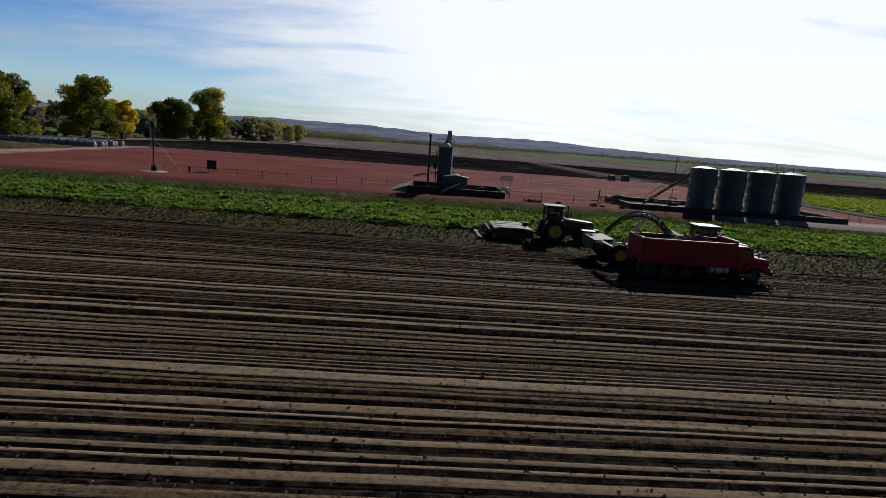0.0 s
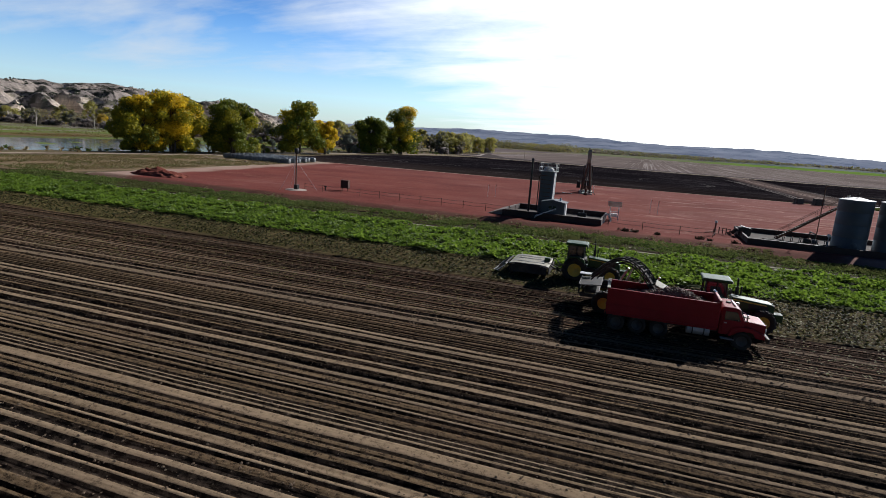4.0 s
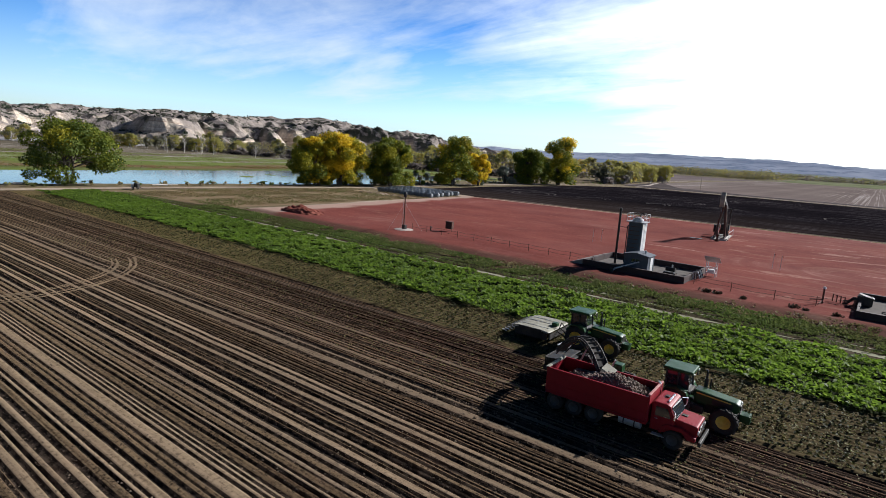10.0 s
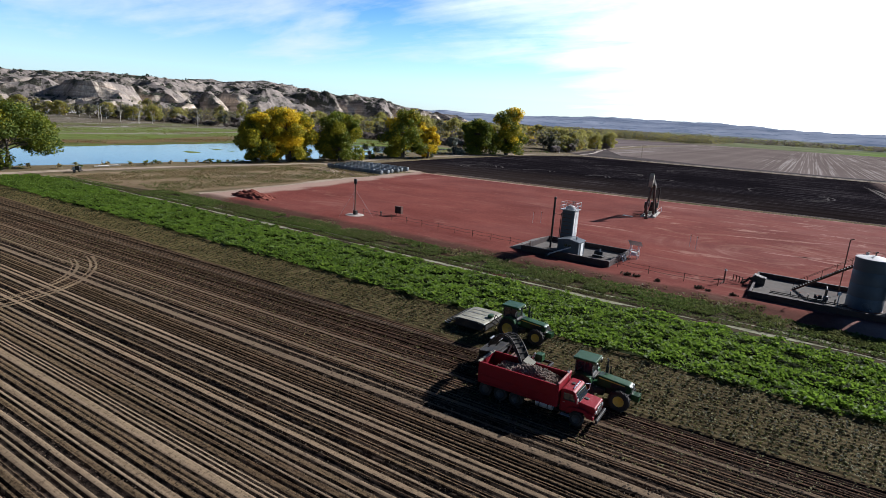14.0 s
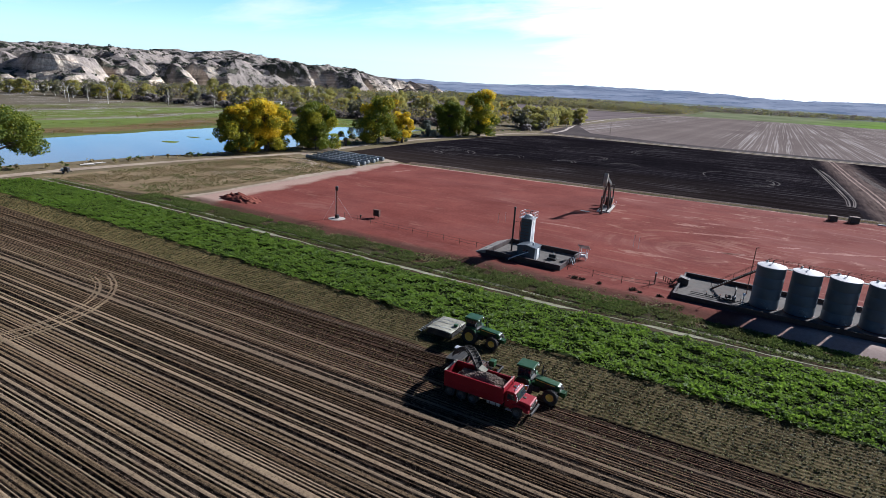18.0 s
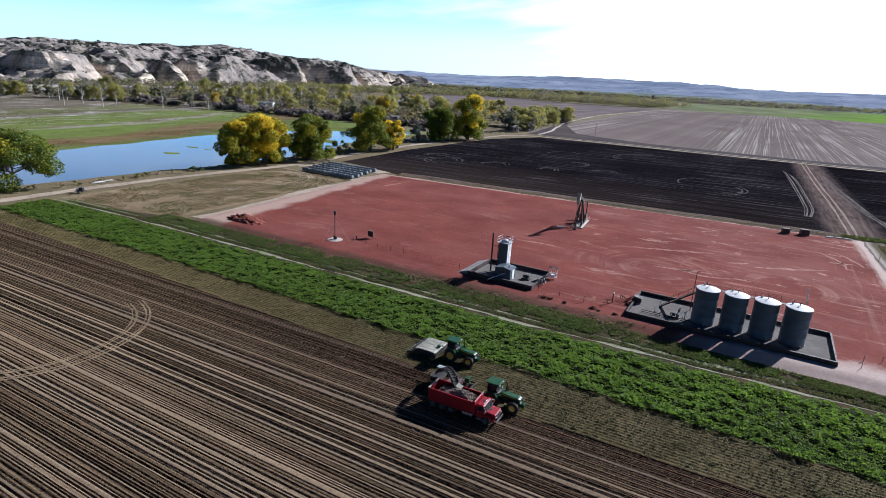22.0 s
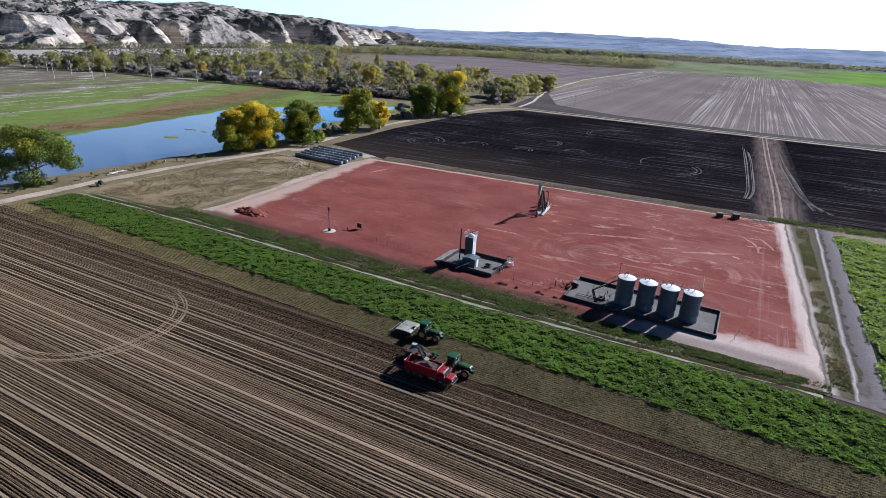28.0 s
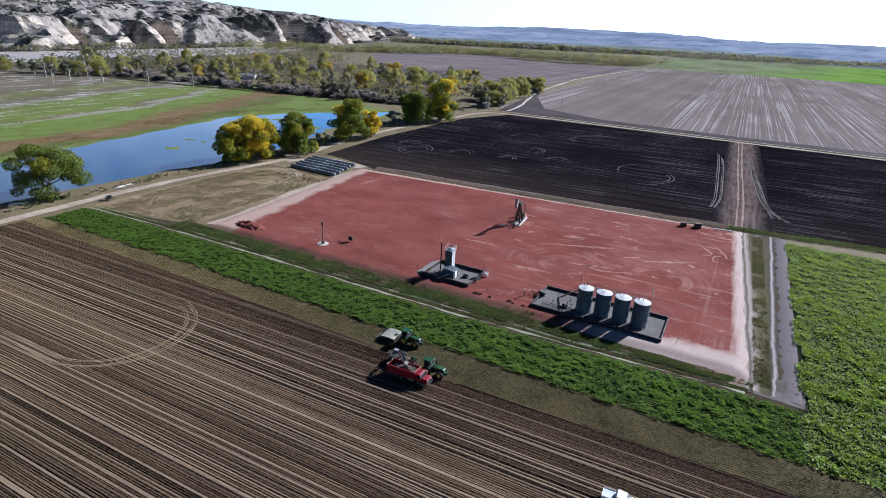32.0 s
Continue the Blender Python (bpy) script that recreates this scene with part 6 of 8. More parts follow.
def pickup(m):
    t = thing("pickup_truck", m, "white pickup truck parked on the harvested soil", "pickup")
    w = M["white_paint"]
    part("body", prism([(-2.7, 0.5), (2.6, 0.5), (2.65, 0.95), (2.5, 1.12), (1.2, 1.2), (1.15, 1.1), (-2.7, 1.1)], -0.98, 0.98, 0.06), w, t)
    cab = part("cab", prism([(1.25, 1.1), (0.6, 1.78), (-0.7, 1.82), (-0.95, 1.1)], -0.86, 0.86, 0.06), w, t)
    part("windscreen", prism([(1.22, 1.2), (1.27, 1.2), (0.68, 1.76), (0.63, 1.74)], -0.76, 0.76), M["glass"], cab)
    part("rear_window", prism([(-0.93, 1.2), (-0.98, 1.2), (-0.8, 1.72), (-0.75, 1.72)], -0.7, 0.7), M["glass"], cab)
    for s in (-1, 1):
        part("side_window", prism([(1.0, 1.2), (-0.8, 1.2), (-0.62, 1.68), (0.55, 1.68)], s * 0.865, s * 0.88), M["glass"], cab)
        for x in (1.75, -1.75):
            wheel(t, (x, s * 0.9, 0.4), 0.4, 0.27, M["steel"], 0.6)
        part("bed_side", box((-1.85, s * 0.93, 1.15), (1.7, 0.08, 0.16), 0.02), w, t)
        part("head_lamp", box((2.64, s * 0.7, 0.85), (0.06, 0.34, 0.18), 0.03), M["lens"], t)
    part("bed_liner", box((-1.85, 0, 1.06), (1.65, 1.75, 0.1), 0.02), M["steel"], t, "grey load bed")
    part("tailgate", box((-2.7, 0, 0.9), (0.06, 1.8, 0.5), 0.02), w, t)
    part("bumper", box((2.72, 0, 0.55), (0.12, 1.9, 0.22), 0.04), M["chrome"], t)
    return t


pickup(pose(59.6, 24.9, GZ, 0, 0, HEAD))
# ---- the well site ----
def tank(m):
    t = thing("storage_tank", m, "tall blue-grey cylindrical oil tank with a white deck", "storage tank", "battery of four oil tanks")
    R, H = 1.83, 6.1
    s = part("shell", lathe([(R, 0), (R, 1.5), (R - 0.01, 1.51), (R, 1.54), (R, 3.05), (R - 0.01, 3.06), (R, 3.09), (R, 4.6), (R - 0.01, 4.61), (R, 4.64), (R, H)], 48), M["tank_grey"], t)
    part("deck", lathe([(R + 0.04, H - 0.03), (R + 0.05, H + 0.02), (R - 0.02, H + 0.03), (0.3, H + 0.32), (0, H + 0.33)], 48), M["tank_top"], t, "white conical tank deck")
    part("base_ring", lathe([(R + 0.1, 0), (R + 0.1, 0.08), (R, 0.09)], 48), M["rust"], t)
    hatch = part("thief_hatch", rod((-0.7, 0.9, H + 0.12), (-0.7, 0.9, H + 0.42), 0.16, seg=14), M["steel"], t)
    part("hatch_lid", lathe([(0, 0.06), (0.19, 0.04), (0.2, 0)], 14, pose(-0.7, 0.9, H + 0.42)), M["dark_steel"], hatch)
    part("vent_pipe", pipe([(0, 0, H + 0.3), (0, 0, H + 0.75), (0.2, 0, H + 0.8)], 0.06), M["dark_steel"], t)
    part("manway", lathe([(0, 0.1), (0.3, 0.1), (0.34, 0.06), (0.34, 0)], 18, pose(0, -R - 0.0, 0.75, 90, 0, 0)), M["tank_grey"], t)
    v = part("drain_valve", rod((0.5, -R + 0.02, 0.35), (0.5, -R - 0.35, 0.35), 0.06), M["steel"], t)
    part("valve_wheel", lathe([(0.1, -0.015), (0.12, 0), (0.1, 0.015), (0.08, 0), (0.1, -0.015)], 14, pose(0.5, -R - 0.25, 0.55)), M["rust"], v)
    part("down_pipe", pipe([(0.9, R - 0.2, H + 0.1), (0.95, R + 0.06, H - 0.2), (0.95, R + 0.06, 0.5), (0.95, R + 0.5, 0.3)], 0.045), M["steel"], t)
    return t


def berm(name, x0, y0, x1, y1, h, label, gap=0.0, floor_mat="liner"):
    t = thing(name, pose(x0, y0, PAD_Z), label, "containment wall")
    L, W = x1 - x0, y1 - y0
    part("liner_floor", box((L / 2, W / 2, 0.05), (L - 0.2, W - 0.2, 0.1)), M[floor_mat], t, "grey gravel floor")
    for (cx, cy, sx, sy) in ((L / 2, 0, L, 0.1), (L / 2, W, L, 0.1), (0, W / 2, 0.1, W), (L, W / 2, 0.1, W)):
        horizontal = sx > sy
        n = max(2, round((sx if horizontal else sy) / 3.0))
        for k in range(n):
            f = (k + 0.5) / n - 0.5
            c = (cx + f * L, cy, h / 2) if horizontal else (cx, cy + f * W, h / 2)
            s = (L / n - 0.02, 0.26, h) if horizontal else (0.26, W / n - 0.02, h + 0.05)
            p = part("wall_panel", box(c, s, 0.015), M["berm"], t)
            e = (c[0] - s[0] / 2, c[1]) if horizontal else (c[0], c[1] - s[1] / 2)
            part("panel_post", box((e[0], e[1], h / 2 + 0.03), (0.32, 0.32, h + 0.06), 0.02), M["berm"], p)
    for y in (0, W):
        part("top_rail", box((L / 2, y, h + 0.04), (L, 0.38, 0.08), 0.02), M["berm"], t)
    return t


berm("tank_berm", 27.0, 75.6, 57.4, 87.8, 0.65, "dark steel containment wall round the oil tanks")
tank0 = tank(pose(38.6, 80.3, PAD_Z + 0.1))
for k in (1, 2, 3):
    copy_thing(tank0, pose(38.6 + 4.36 * k, 80.3 + 0.05 * k, PAD_Z + 0.1, 0, 0, 7 * k))


def tank_stair(m):
    """Stair along the west end and the catwalk behind the tank tops."""
    t = thing("tank_stair", m, "rust-brown steel stair and catwalk at the tank tops", "stair")
    a, b = Vector((-6.3, 0, 0.1)), Vector((0.6, 0, 5.3))
    for s in (-0.4, 0.4):
        part("stringer", box(((a.x + b.x) / 2, s, (a.z + b.z) / 2), ((b - a).length, 0.05, 0.24), 0.01, (0, -math.degrees(math.atan2(b.z - a.z, b.x - a.x)), 0)), M["rust"], t)
        part("hand_rail", rod((a.x, s, a.z + 1.0), (b.x, s, b.z + 1.0), 0.025), M["rust"], t)
        for k in range(6):
            q = a.lerp(b, k / 5)
            part("baluster", rod((q.x, s, q.z), (q.x, s, q.z + 1.0), 0.018, seg=6), M["rust"], t)
    for k in range(27):
        q = a.lerp(b, (k + 0.5) / 27)
        part("tread", box((q.x, 0, q.z + 0.06), (0.24, 0.8, 0.03), 0.0), M["dark_steel"], t)
    cw = part("catwalk", box((7.9, 0, 5.32), (14.8, 0.8, 0.06), 0.01), M["dark_steel"], t)
    for s in (-0.4, 0.4):
        for z in (0.55, 1.05):
            part("rail", rod((0.5, s, 5.35 + z), (15.3, s, 5.35 + z), 0.02, seg=6), M["rust"], cw)
        for k in range(9):
            x = 0.5 + 14.8 * k / 8
            part("rail_post", rod((x, s, 5.35), (x, s, 6.4), 0.02, seg=6), M["rust"], cw)
    for x in (0.6, 5.2, 9.8, 14.4):
        part("leg", rod((x, 0.35, 0.1), (x, 0.35, 5.3), 0.05), M["rust"], t)
    return t


tank_stair(pose(37.6, 83.4, PAD_Z))
solo("vent_stack", pipe([(0, 0, 0.1), (0, 0, 7.4), (0.4, 0, 7.5)], 0.06), M["rust"], pose(36.2, 84.6, PAD_Z), "thin rust-brown vent pipe beside the tanks", "pipe")
mp = thing("marker_pole", pose(53.2, 86.4, PAD_Z), "leaning white marker pole behind the tanks", "pole")
part("shaft", pipe([(0, 0, 0), (-0.35, 0.3, 7.6)], 0.05), M["steel"], mp)
part("white_sleeve", pipe([(-0.23, 0.2, 5.2), (-0.36, 0.31, 7.7)], 0.09), M["white_paint"], mp)

# pipework inside the tank berm
pw = thing("manifold", pose(28, 76.5, PAD_Z + 0.1), "low pipe manifold with valves inside the tank berm", "pipework")
part("header_pipe", pipe([(1.0, 1.4, 0.35), (9.0, 1.4, 0.35)], 0.06), M["dark_steel"], pw)
part("header_pipe", pipe([(1.0, 2.2, 0.35), (9.0, 2.2, 0.35)], 0.06), M["dark_steel"], pw)
for k in range(6):
    x = 3.2 + 0.9 * k
    v = part("riser", pipe([(x, 1.4, 0.3), (x, 1.4, 0.9), (x, 2.2, 0.9), (x, 2.2, 0.3)], 0.045), M["dark_steel"], pw)
    part("valve", lathe([(0.11, -0.02), (0.14, 0), (0.11, 0.02), (0.09, 0), (0.11, -0.02)], 12, pose(x, 1.4, 1.05)), M["orange"], v)
pk = thing("transfer_pump", pose(34.2, 79.4, PAD_Z + 0.1), "dark transfer pump skid inside the berm", "pump")
part("skid", box((0, 0, 0.1), (1.8, 0.9, 0.2), 0.03), M["dark_steel"], pk)
part("motor", rod((-0.6, 0, 0.55), (0.2, 0, 0.55), 0.26, seg=16), M["dark_steel"], pk)
part("pump_head", lathe([(0, 0.3), (0.3, 0.28), (0.34, 0), (0.3, -0.2), (0, -0.2)], 16, pose(0.55, 0, 0.55, 0, 90, 0)), M["shed_grey"], pk)
part("pump_pipe", pipe([(0.6, 0, 0.8), (0.6, 0, 1.5), (0.6, 2.6, 1.5), (0.6, 2.6, 0.2)], 0.08), M["dark_steel"], pk)
sp = thing("sample_post", pose(36.0, 78.6, PAD_Z + 0.1), "white-headed valve post beside the tank", "valve")
part("post", rod((0, 0, 0), (0, 0, 1.5), 0.06), M["steel"], sp)
part("head", box((0, 0, 1.6), (0.36, 0.3, 0.34), 0.05), M["white_paint"], sp)
lo = thing("load_box", pose(27.4, 82.5, PAD_Z), "dark truck loading box with hose at the berm corner", "loading box")
part("case", box((0, 0, 0.7), (1.5, 1.2, 1.0), 0.05), M["dark_steel"], lo)
part("lid", box((0.1, 0, 1.25), (1.5, 1.2, 0.08), 0.03, (0, 14, 0)), M["berm"], lo)
for k, y in enumerate((-0.9, 0.0, 0.9)):
    part("hose", pipe([(-0.6, y * 0.5, 0.8), (-1.1, y, 0.7), (-1.5, y, 0.25), (-2.0, y * 1.2, 0.1)], 0.07), M["rubber"], lo)
gd = thing("pipe_guard", pose(25.6, 81.6, PAD_Z), "row of short rust-brown guard posts", "guard posts")
for k in range(4):
    part("post", rod((-0.4 * k, 0.35 * k, 0), (-0.4 * k, 0.35 * k, 0.9), 0.06), M["rust"], gd)
part("rail", rod((0, 0, 0.8), (-1.2, 1.05, 0.8), 0.04), M["rust"], gd)

vp = thing("wellhead_post", pose(23.6, 79.9, PAD_Z), "dark valve post with a white cap on the pad", "valve post")
part("post", rod((0, 0, 0), (0, 0, 1.75), 0.1), M["rust"], vp)
part("cap", lathe([(0, 0.25), (0.14, 0.2), (0.18, 0)], 14, pose(0, 0, 1.75)), M["white_paint"], vp)
part("arm", pipe([(0, 0, 0.5), (-1.2, -0.4, 0.35)], 0.07), M["rust"], vp)
part("branch", pipe([(0, 0, 0.4), (-0.2, -1.2, 0.15)], 0.05), M["rust"], vp)

# ---- treater station ----
berm("treater_berm", -4.2, 76.2, 9.2, 86.4, 0.8, "dark steel containment wall round the treater station")
solo("liner_ramp", prism([(-2.4, 0), (-0.4, 0.72), (0.1, 0.72), (0.1, 0)], -4.6, 4.6, 0.02), M["pale_liner"], pose(-4.3, 81.2, PAD_Z), "pale sloped gravel bank at the berm's end", "gravel bank")
tr = thing("heater_treater", pose(0.6, 82.2, PAD_Z + 0.1), "tall slate-grey clad treater tower with railed top platform", "treater")
part("vessel", box((0, 0, 3.15), (1.95, 1.95, 6.3), 0.12), M["shed_grey"], tr)
for z in (0.9, 1.5, 2.1, 2.7, 3.3, 3.9, 4.5, 5.1, 5.7):
    part("band", box((-0.1, -0.99, z), (1.5, 0.04, 0.07), 0.008), M["rust"], tr, "dark strap across the cladding")
pl = part("platform", box((0, 0, 6.36), (2.5, 2.5, 0.1), 0.02), M["steel"], tr, "square railed platform")
for x, y in ((-1.2, -1.2), (0, -1.2), (1.2, -1.2), (1.2, 0), (1.2, 1.2), (0, 1.2), (-1.2, 1.2), (-1.2, 0)):
    part("rail_post", rod((x, y, 6.4), (x, y, 7.5), 0.03, seg=6), M["steel"], pl)
for z in (6.95, 7.48):
    part("rail_ring", pipe([(-1.2, -1.2, z), (1.2, -1.2, z), (1.2, 1.2, z), (-1.2, 1.2, z), (-1.2, -1.2, z)], 0.03, 6), M["steel"], pl)
part("dome", lathe([(0.8, 6.4), (0.75, 6.7), (0.4, 6.95), (0, 7.0)], 24), M["tank_top"], tr, "pale domed cap")
part("sunlit_ladder", pipe([(1.12, -0.2, 0), (1.12, -0.2, 7.3)], 0.03, bm=pipe([(1.12, 0.25, 0), (1.12, 0.25, 7.3)], 0.03)), M["white_paint"], tr, "white caged ladder")
for k in range(22):
    part("rung", rod((1.12, -0.2, 0.3 + 0.31 * k), (1.12, 0.25, 0.3 + 0.31 * k), 0.018, seg=6), M["white_paint"], tr)
# white sheet added on the right to paint the tower's sunlit side
part("sunlit_side_sheet", box((1.02, 0.02, 3.3), (0.06, 1.7, 5.8), 0.02), M["white_paint"], tr, "white sheet painted as the sunlit tower side")
part("relief_pipe", pipe([(0.2, 0.2, 6.8), (0.2, 0.2, 7.5), (0.7, 0.2, 7.6)], 0.06), M["dark_steel"], tr)
part("feed_pipe", pipe([(-0.9, -0.4, 5.9), (-1.2, -0.6, 5.6), (-1.2, -0.6, 0.4), (1.0, -2.0, 0.4)], 0.07), M["dark_steel"], tr)
fs_ = thing("fire_stack", pose(-1.7, 81.2, PAD_Z + 0.1), "thin black exhaust stack beside the treater", "stack")
part("stack_pipe", pipe([(0, 0, 0), (0, 0, 7.8)], 0.16, 12), M["black_paint"], fs_)
part("stack_cap", lathe([(0.17, 0), (0.26, 0.1), (0.1, 0.32), (0, 0.34)], 14, pose(0, 0, 7.8)), M["black_paint"], fs_)
part("stay", rod((0, 0, 5.5), (1.3, 0.8, 5.3), 0.03), M["dark_steel"], fs_)
sh = thing("treater_shed", pose(2.4, 79.2, PAD_Z + 0.1), "slate-blue sheet-metal shed below the treater", "shed")
part("walls", box((0, 0, 1.1), (3.3, 2.6, 2.2), 0.03), M["shed_grey"], sh)
part("roof", prism([(-1.8, 2.18), (1.8, 2.18), (1.8, 2.26), (0, 2.6), (-1.8, 2.26)], -1.45, 1.45, 0.02), M["shed_grey"], sh)
part("door", box((1.68, 0.1, 1.0), (0.05, 1.0, 1.95), 0.01), M["white_paint"], sh, "sunlit white door")
for x in (-0.35, 0.25):
    w_ = part("window", box((x, -1.31, 1.5), (0.4, 0.05, 0.4), 0.01), M["glass"], sh)
    part("window_frame", box((x, -1.33, 1.28), (0.5, 0.06, 0.06), 0.01), M["steel"], w_)
part("vent", rod((0.8, 0, 2.4), (0.8, 0, 2.85), 0.14), M["steel"], sh)
fl = thing("flow_pipe", pose(2.6, 77.2, PAD_Z), "sloping white flow pipe crossing the berm", "pipe")
part("pipe_run", pipe([(0.3, 0.6, 1.5), (-1.9, -1.9, 0.55), (-2.3, -2.1, 0.1)], 0.1), M["steel"], fl)
part("flange", lathe([(0.2, -0.04), (0.2, 0.04), (0.1, 0.05)], 14, pose(-1.9, -1.9, 0.55, 40, 0, -40)), M["steel"], fl)
part("foot_valve", box((-2.3, -2.1, 0.25), (0.4, 0.3, 0.5), 0.06), M["dark_steel"], fl)
gs = thing("gas_meter_skid", pose(6.2, 81.0, PAD_Z + 0.1), "dark meter skid on the berm floor", "meter skid")
part("base", box((0, 0, 0.12), (1.6, 1.0, 0.24), 0.03), M["dark_steel"], gs)
part("drum", rod((-0.6, 0, 0.6), (0.6, 0, 0.6), 0.3, seg=16), M["black_paint"], gs)
part("gauge", rod((0.2, -0.05, 0.9), (0.2, -0.05, 1.25), 0.1), M["steel"], gs)
hg = thing("hose_rack", pose(9.4, 80.0, PAD_Z), "bent dark pipes and valves at the berm end", "pipework")
for k in range(4):
    part("bend", pipe([(0, 0.55 * k, 0.0), (0, 0.55 * k, 1.1), (0.5, 0.55 * k, 1.2), (0.9, 0.55 * k - 0.2, 0.3)], 0.08), M["dark_steel"] if k % 2 else M["steel"], hg)
ps = thing("panel_stand", pose(10.4, 85.0, PAD_Z), "white steel stand with a tilted solar panel", "panel stand")
for x in (-0.6, 0.6):
    for y in (-0.5, 0.5):
        part("leg", rod((x, y, 0), (x, y, 2.1), 0.05), M["white_paint"], ps)
for z in (0.5, 1.2):
    part("shelf_rail", pipe([(-0.6, -0.5, z), (0.6, -0.5, z), (0.6, 0.5, z), (-0.6, 0.5, z), (-0.6, -0.5, z)], 0.035), M["white_paint"], ps)
part("battery_box", box((0, 0, 0.75), (0.9, 0.7, 0.45), 0.04), M["white_paint"], ps)
part("panel", box((0, 0, 2.35), (1.9, 1.5, 0.06), 0.01, (-32, 0, 0)), M["worn_cover"], ps, "pale tilted panel")
part("panel_frame", box((0, -0.02, 2.31), (1.96, 1.56, 0.04), 0.01, (-32, 0, 0)), M["steel"], ps)


# ---- pump jack ----
def pump_jack(m):
    t = thing("pump_jack", m, "dark oil pump jack with a tan horse head", "pump jack")
    dk, tan = M["dark_steel"], M["worn_cover"]
    part("base_slab", box((-1.2, 0, 0.12), (8.4, 2.4, 0.24), 0.03), M["concrete"], t)
    for s in (-0.7, 0.7):
        part("skid_rail", box((-1.2, s, 0.42), (7.8, 0.2, 0.36), 0.02), dk, t)
    top = (0.4, 0, 5.6)
    for x, y in ((-0.9, -0.85), (-0.9, 0.85), (1.7, -0.75), (1.7, 0.75)):
        part("samson_post", rod((x, y, 0.5), (top[0], y * 0.25, top[2]), 0.19), M["rust"] if x > 0 else dk, t, "rust-brown braced post")
    for z in (1.8, 3.2):
        k = (z - 0.5) / 5.1
        part("post_brace", rod((-0.9 + 1.3 * k, -0.85 * (1 - 0.75 * k), z), (-0.9 + 1.3 * k, 0.85 * (1 - 0.75 * k), z), 0.05), dk, t)
    part("saddle", box((0.4, 0, 5.72), (0.7, 0.6, 0.26), 0.04), dk, t)
    tilt = 18
    bm = box((0, 0, 0), (7.2, 0.46, 0.66), 0.03)
    bmesh.ops.transform(bm, matrix=pose(0.4, 0, 6.05, 0, -tilt, 0) @ pose(0.1, 0, 0), verts=bm.verts)
    part("walking_beam", bm, dk, t)
    bm = prism([(0.0, 0.55), (0.55, 0.7), (0.85, 0.2), (0.92, -0.4), (0.8, -1.1), (0.5, -1.75), (0.25, -1.7), (0.1, -0.6), (0.0, -0.3)], -0.34, 0.34, 0.03)
    bmesh.ops.transform(bm, matrix=pose(0.4, 0, 6.05, 0, -tilt, 0) @ pose(3.6, 0, 0), verts=bm.verts)
    part("horse_head", bm, tan, t, "tan curved horse head")
    hx, hz = 0.4 + 4.35 * math.cos(radians(tilt)), 6.05 + 4.0 * math.sin(radians(tilt))
    part("bridle", pipe([(hx + 0.15, -0.08, hz - 0.4), (hx + 0.15, -0.08, 3.2)], 0.025, bm=pipe([(hx + 0.15, 0.08, hz - 0.4), (hx + 0.15, 0.08, 3.2)], 0.025)), dk, t)
    part("polished_rod", rod((hx + 0.15, 0, 3.2), (hx + 0.15, 0, 0.9), 0.03), M["chrome"], t)
    wh = part("wellhead", lathe([(0, 1.5), (0.1, 1.45), (0.16, 1.2), (0.3, 1.15), (0.3, 0.9), (0.18, 0.85), (0.18, 0.4), (0.34, 0.35), (0.34, 0), (0, 0)], 16, pose(hx + 0.15, 0, 0)), M["rust"], t)
    part("flowline", pipe([(hx + 0.15, 0.1, 0.6), (hx + 0.15, 1.4, 0.5), (hx - 0.6, 1.6, 0.2)], 0.06), dk, wh)
    rx, rz = 0.4 - 3.0 * math.cos(radians(tilt)), 6.05 - 3.0 * math.sin(radians(tilt))
    part("equalizer", box((rx, 0, rz - 0.2), (0.2, 1.7, 0.2), 0.03), dk, t)
    for s in (-0.8, 0.8):
        part("pitman_arm", rod((rx, s, rz - 0.2), (-3.1, s, 1.9), 0.11), dk, t)
        cr = part("crank", box((-2.95, s, 2.0), (1.9, 0.14, 0.34), 0.04, (0, 20, 0)), dk, t)
        part("counterweight", prism([(-0.55, -0.5), (0.55, -0.5), (0.65, 0.1), (0.3, 0.55), (-0.3, 0.55), (-0.65, 0.1)], s - 0.16, s + 0.16, 0.04, bm=None), dk, cr).location = (-2.3, 0, 1.75)
    part("gearbox", box((-2.9, 0, 1.75), (1.3, 0.9, 1.1), 0.08), dk, t)
    part("gear_stand", box((-2.9, 0, 0.9), (1.5, 1.1, 0.7), 0.04), M["rust"], t)
    part("motor", rod((-4.6, -0.5, 1.0), (-4.6, 0.5, 1.0), 0.4, seg=18), dk, t)
    part("belt_guard", prism([(-4.9, 0.6), (-4.4, 0.55), (-2.6, 1.3), (-2.6, 2.1), (-3.1, 2.3), (-4.9, 1.5)], 0.62, 0.8, 0.03), M["orange"], t, "oxide-red belt guard")
    part("guard_rail", pipe([(1.9, 1.4, 0.2), (1.9, 1.4, 1.3), (-4.8, 1.4, 1.3), (-4.8, 1.4, 0.2)], 0.03), M["steel"], t)
    part("ladder", pipe([(0.5, -0.75, 0.4), (0.42, -0.3, 5.6)], 0.03, bm=pipe([(0.85, -0.75, 0.4), (0.77, -0.3, 5.6)], 0.03)), M["steel"], t)
    part("control_box", box((-5.2, -1.5, 1.2), (0.5, 0.7, 1.3), 0.04), M["black_paint"], t)
    return t


pump_jack(pose(0.9, 133.2, PAD_Z, 0, 0, 276) @ Matrix.Scale(1.26, 4))
solo("well_cellar_plate", box((0, 0, 0.03), (2.2, 1.2, 0.06), 0.01), M["black_paint"], pose(-2.6, 127.6, PAD_Z), "black steel plate on the gravel", "plate")

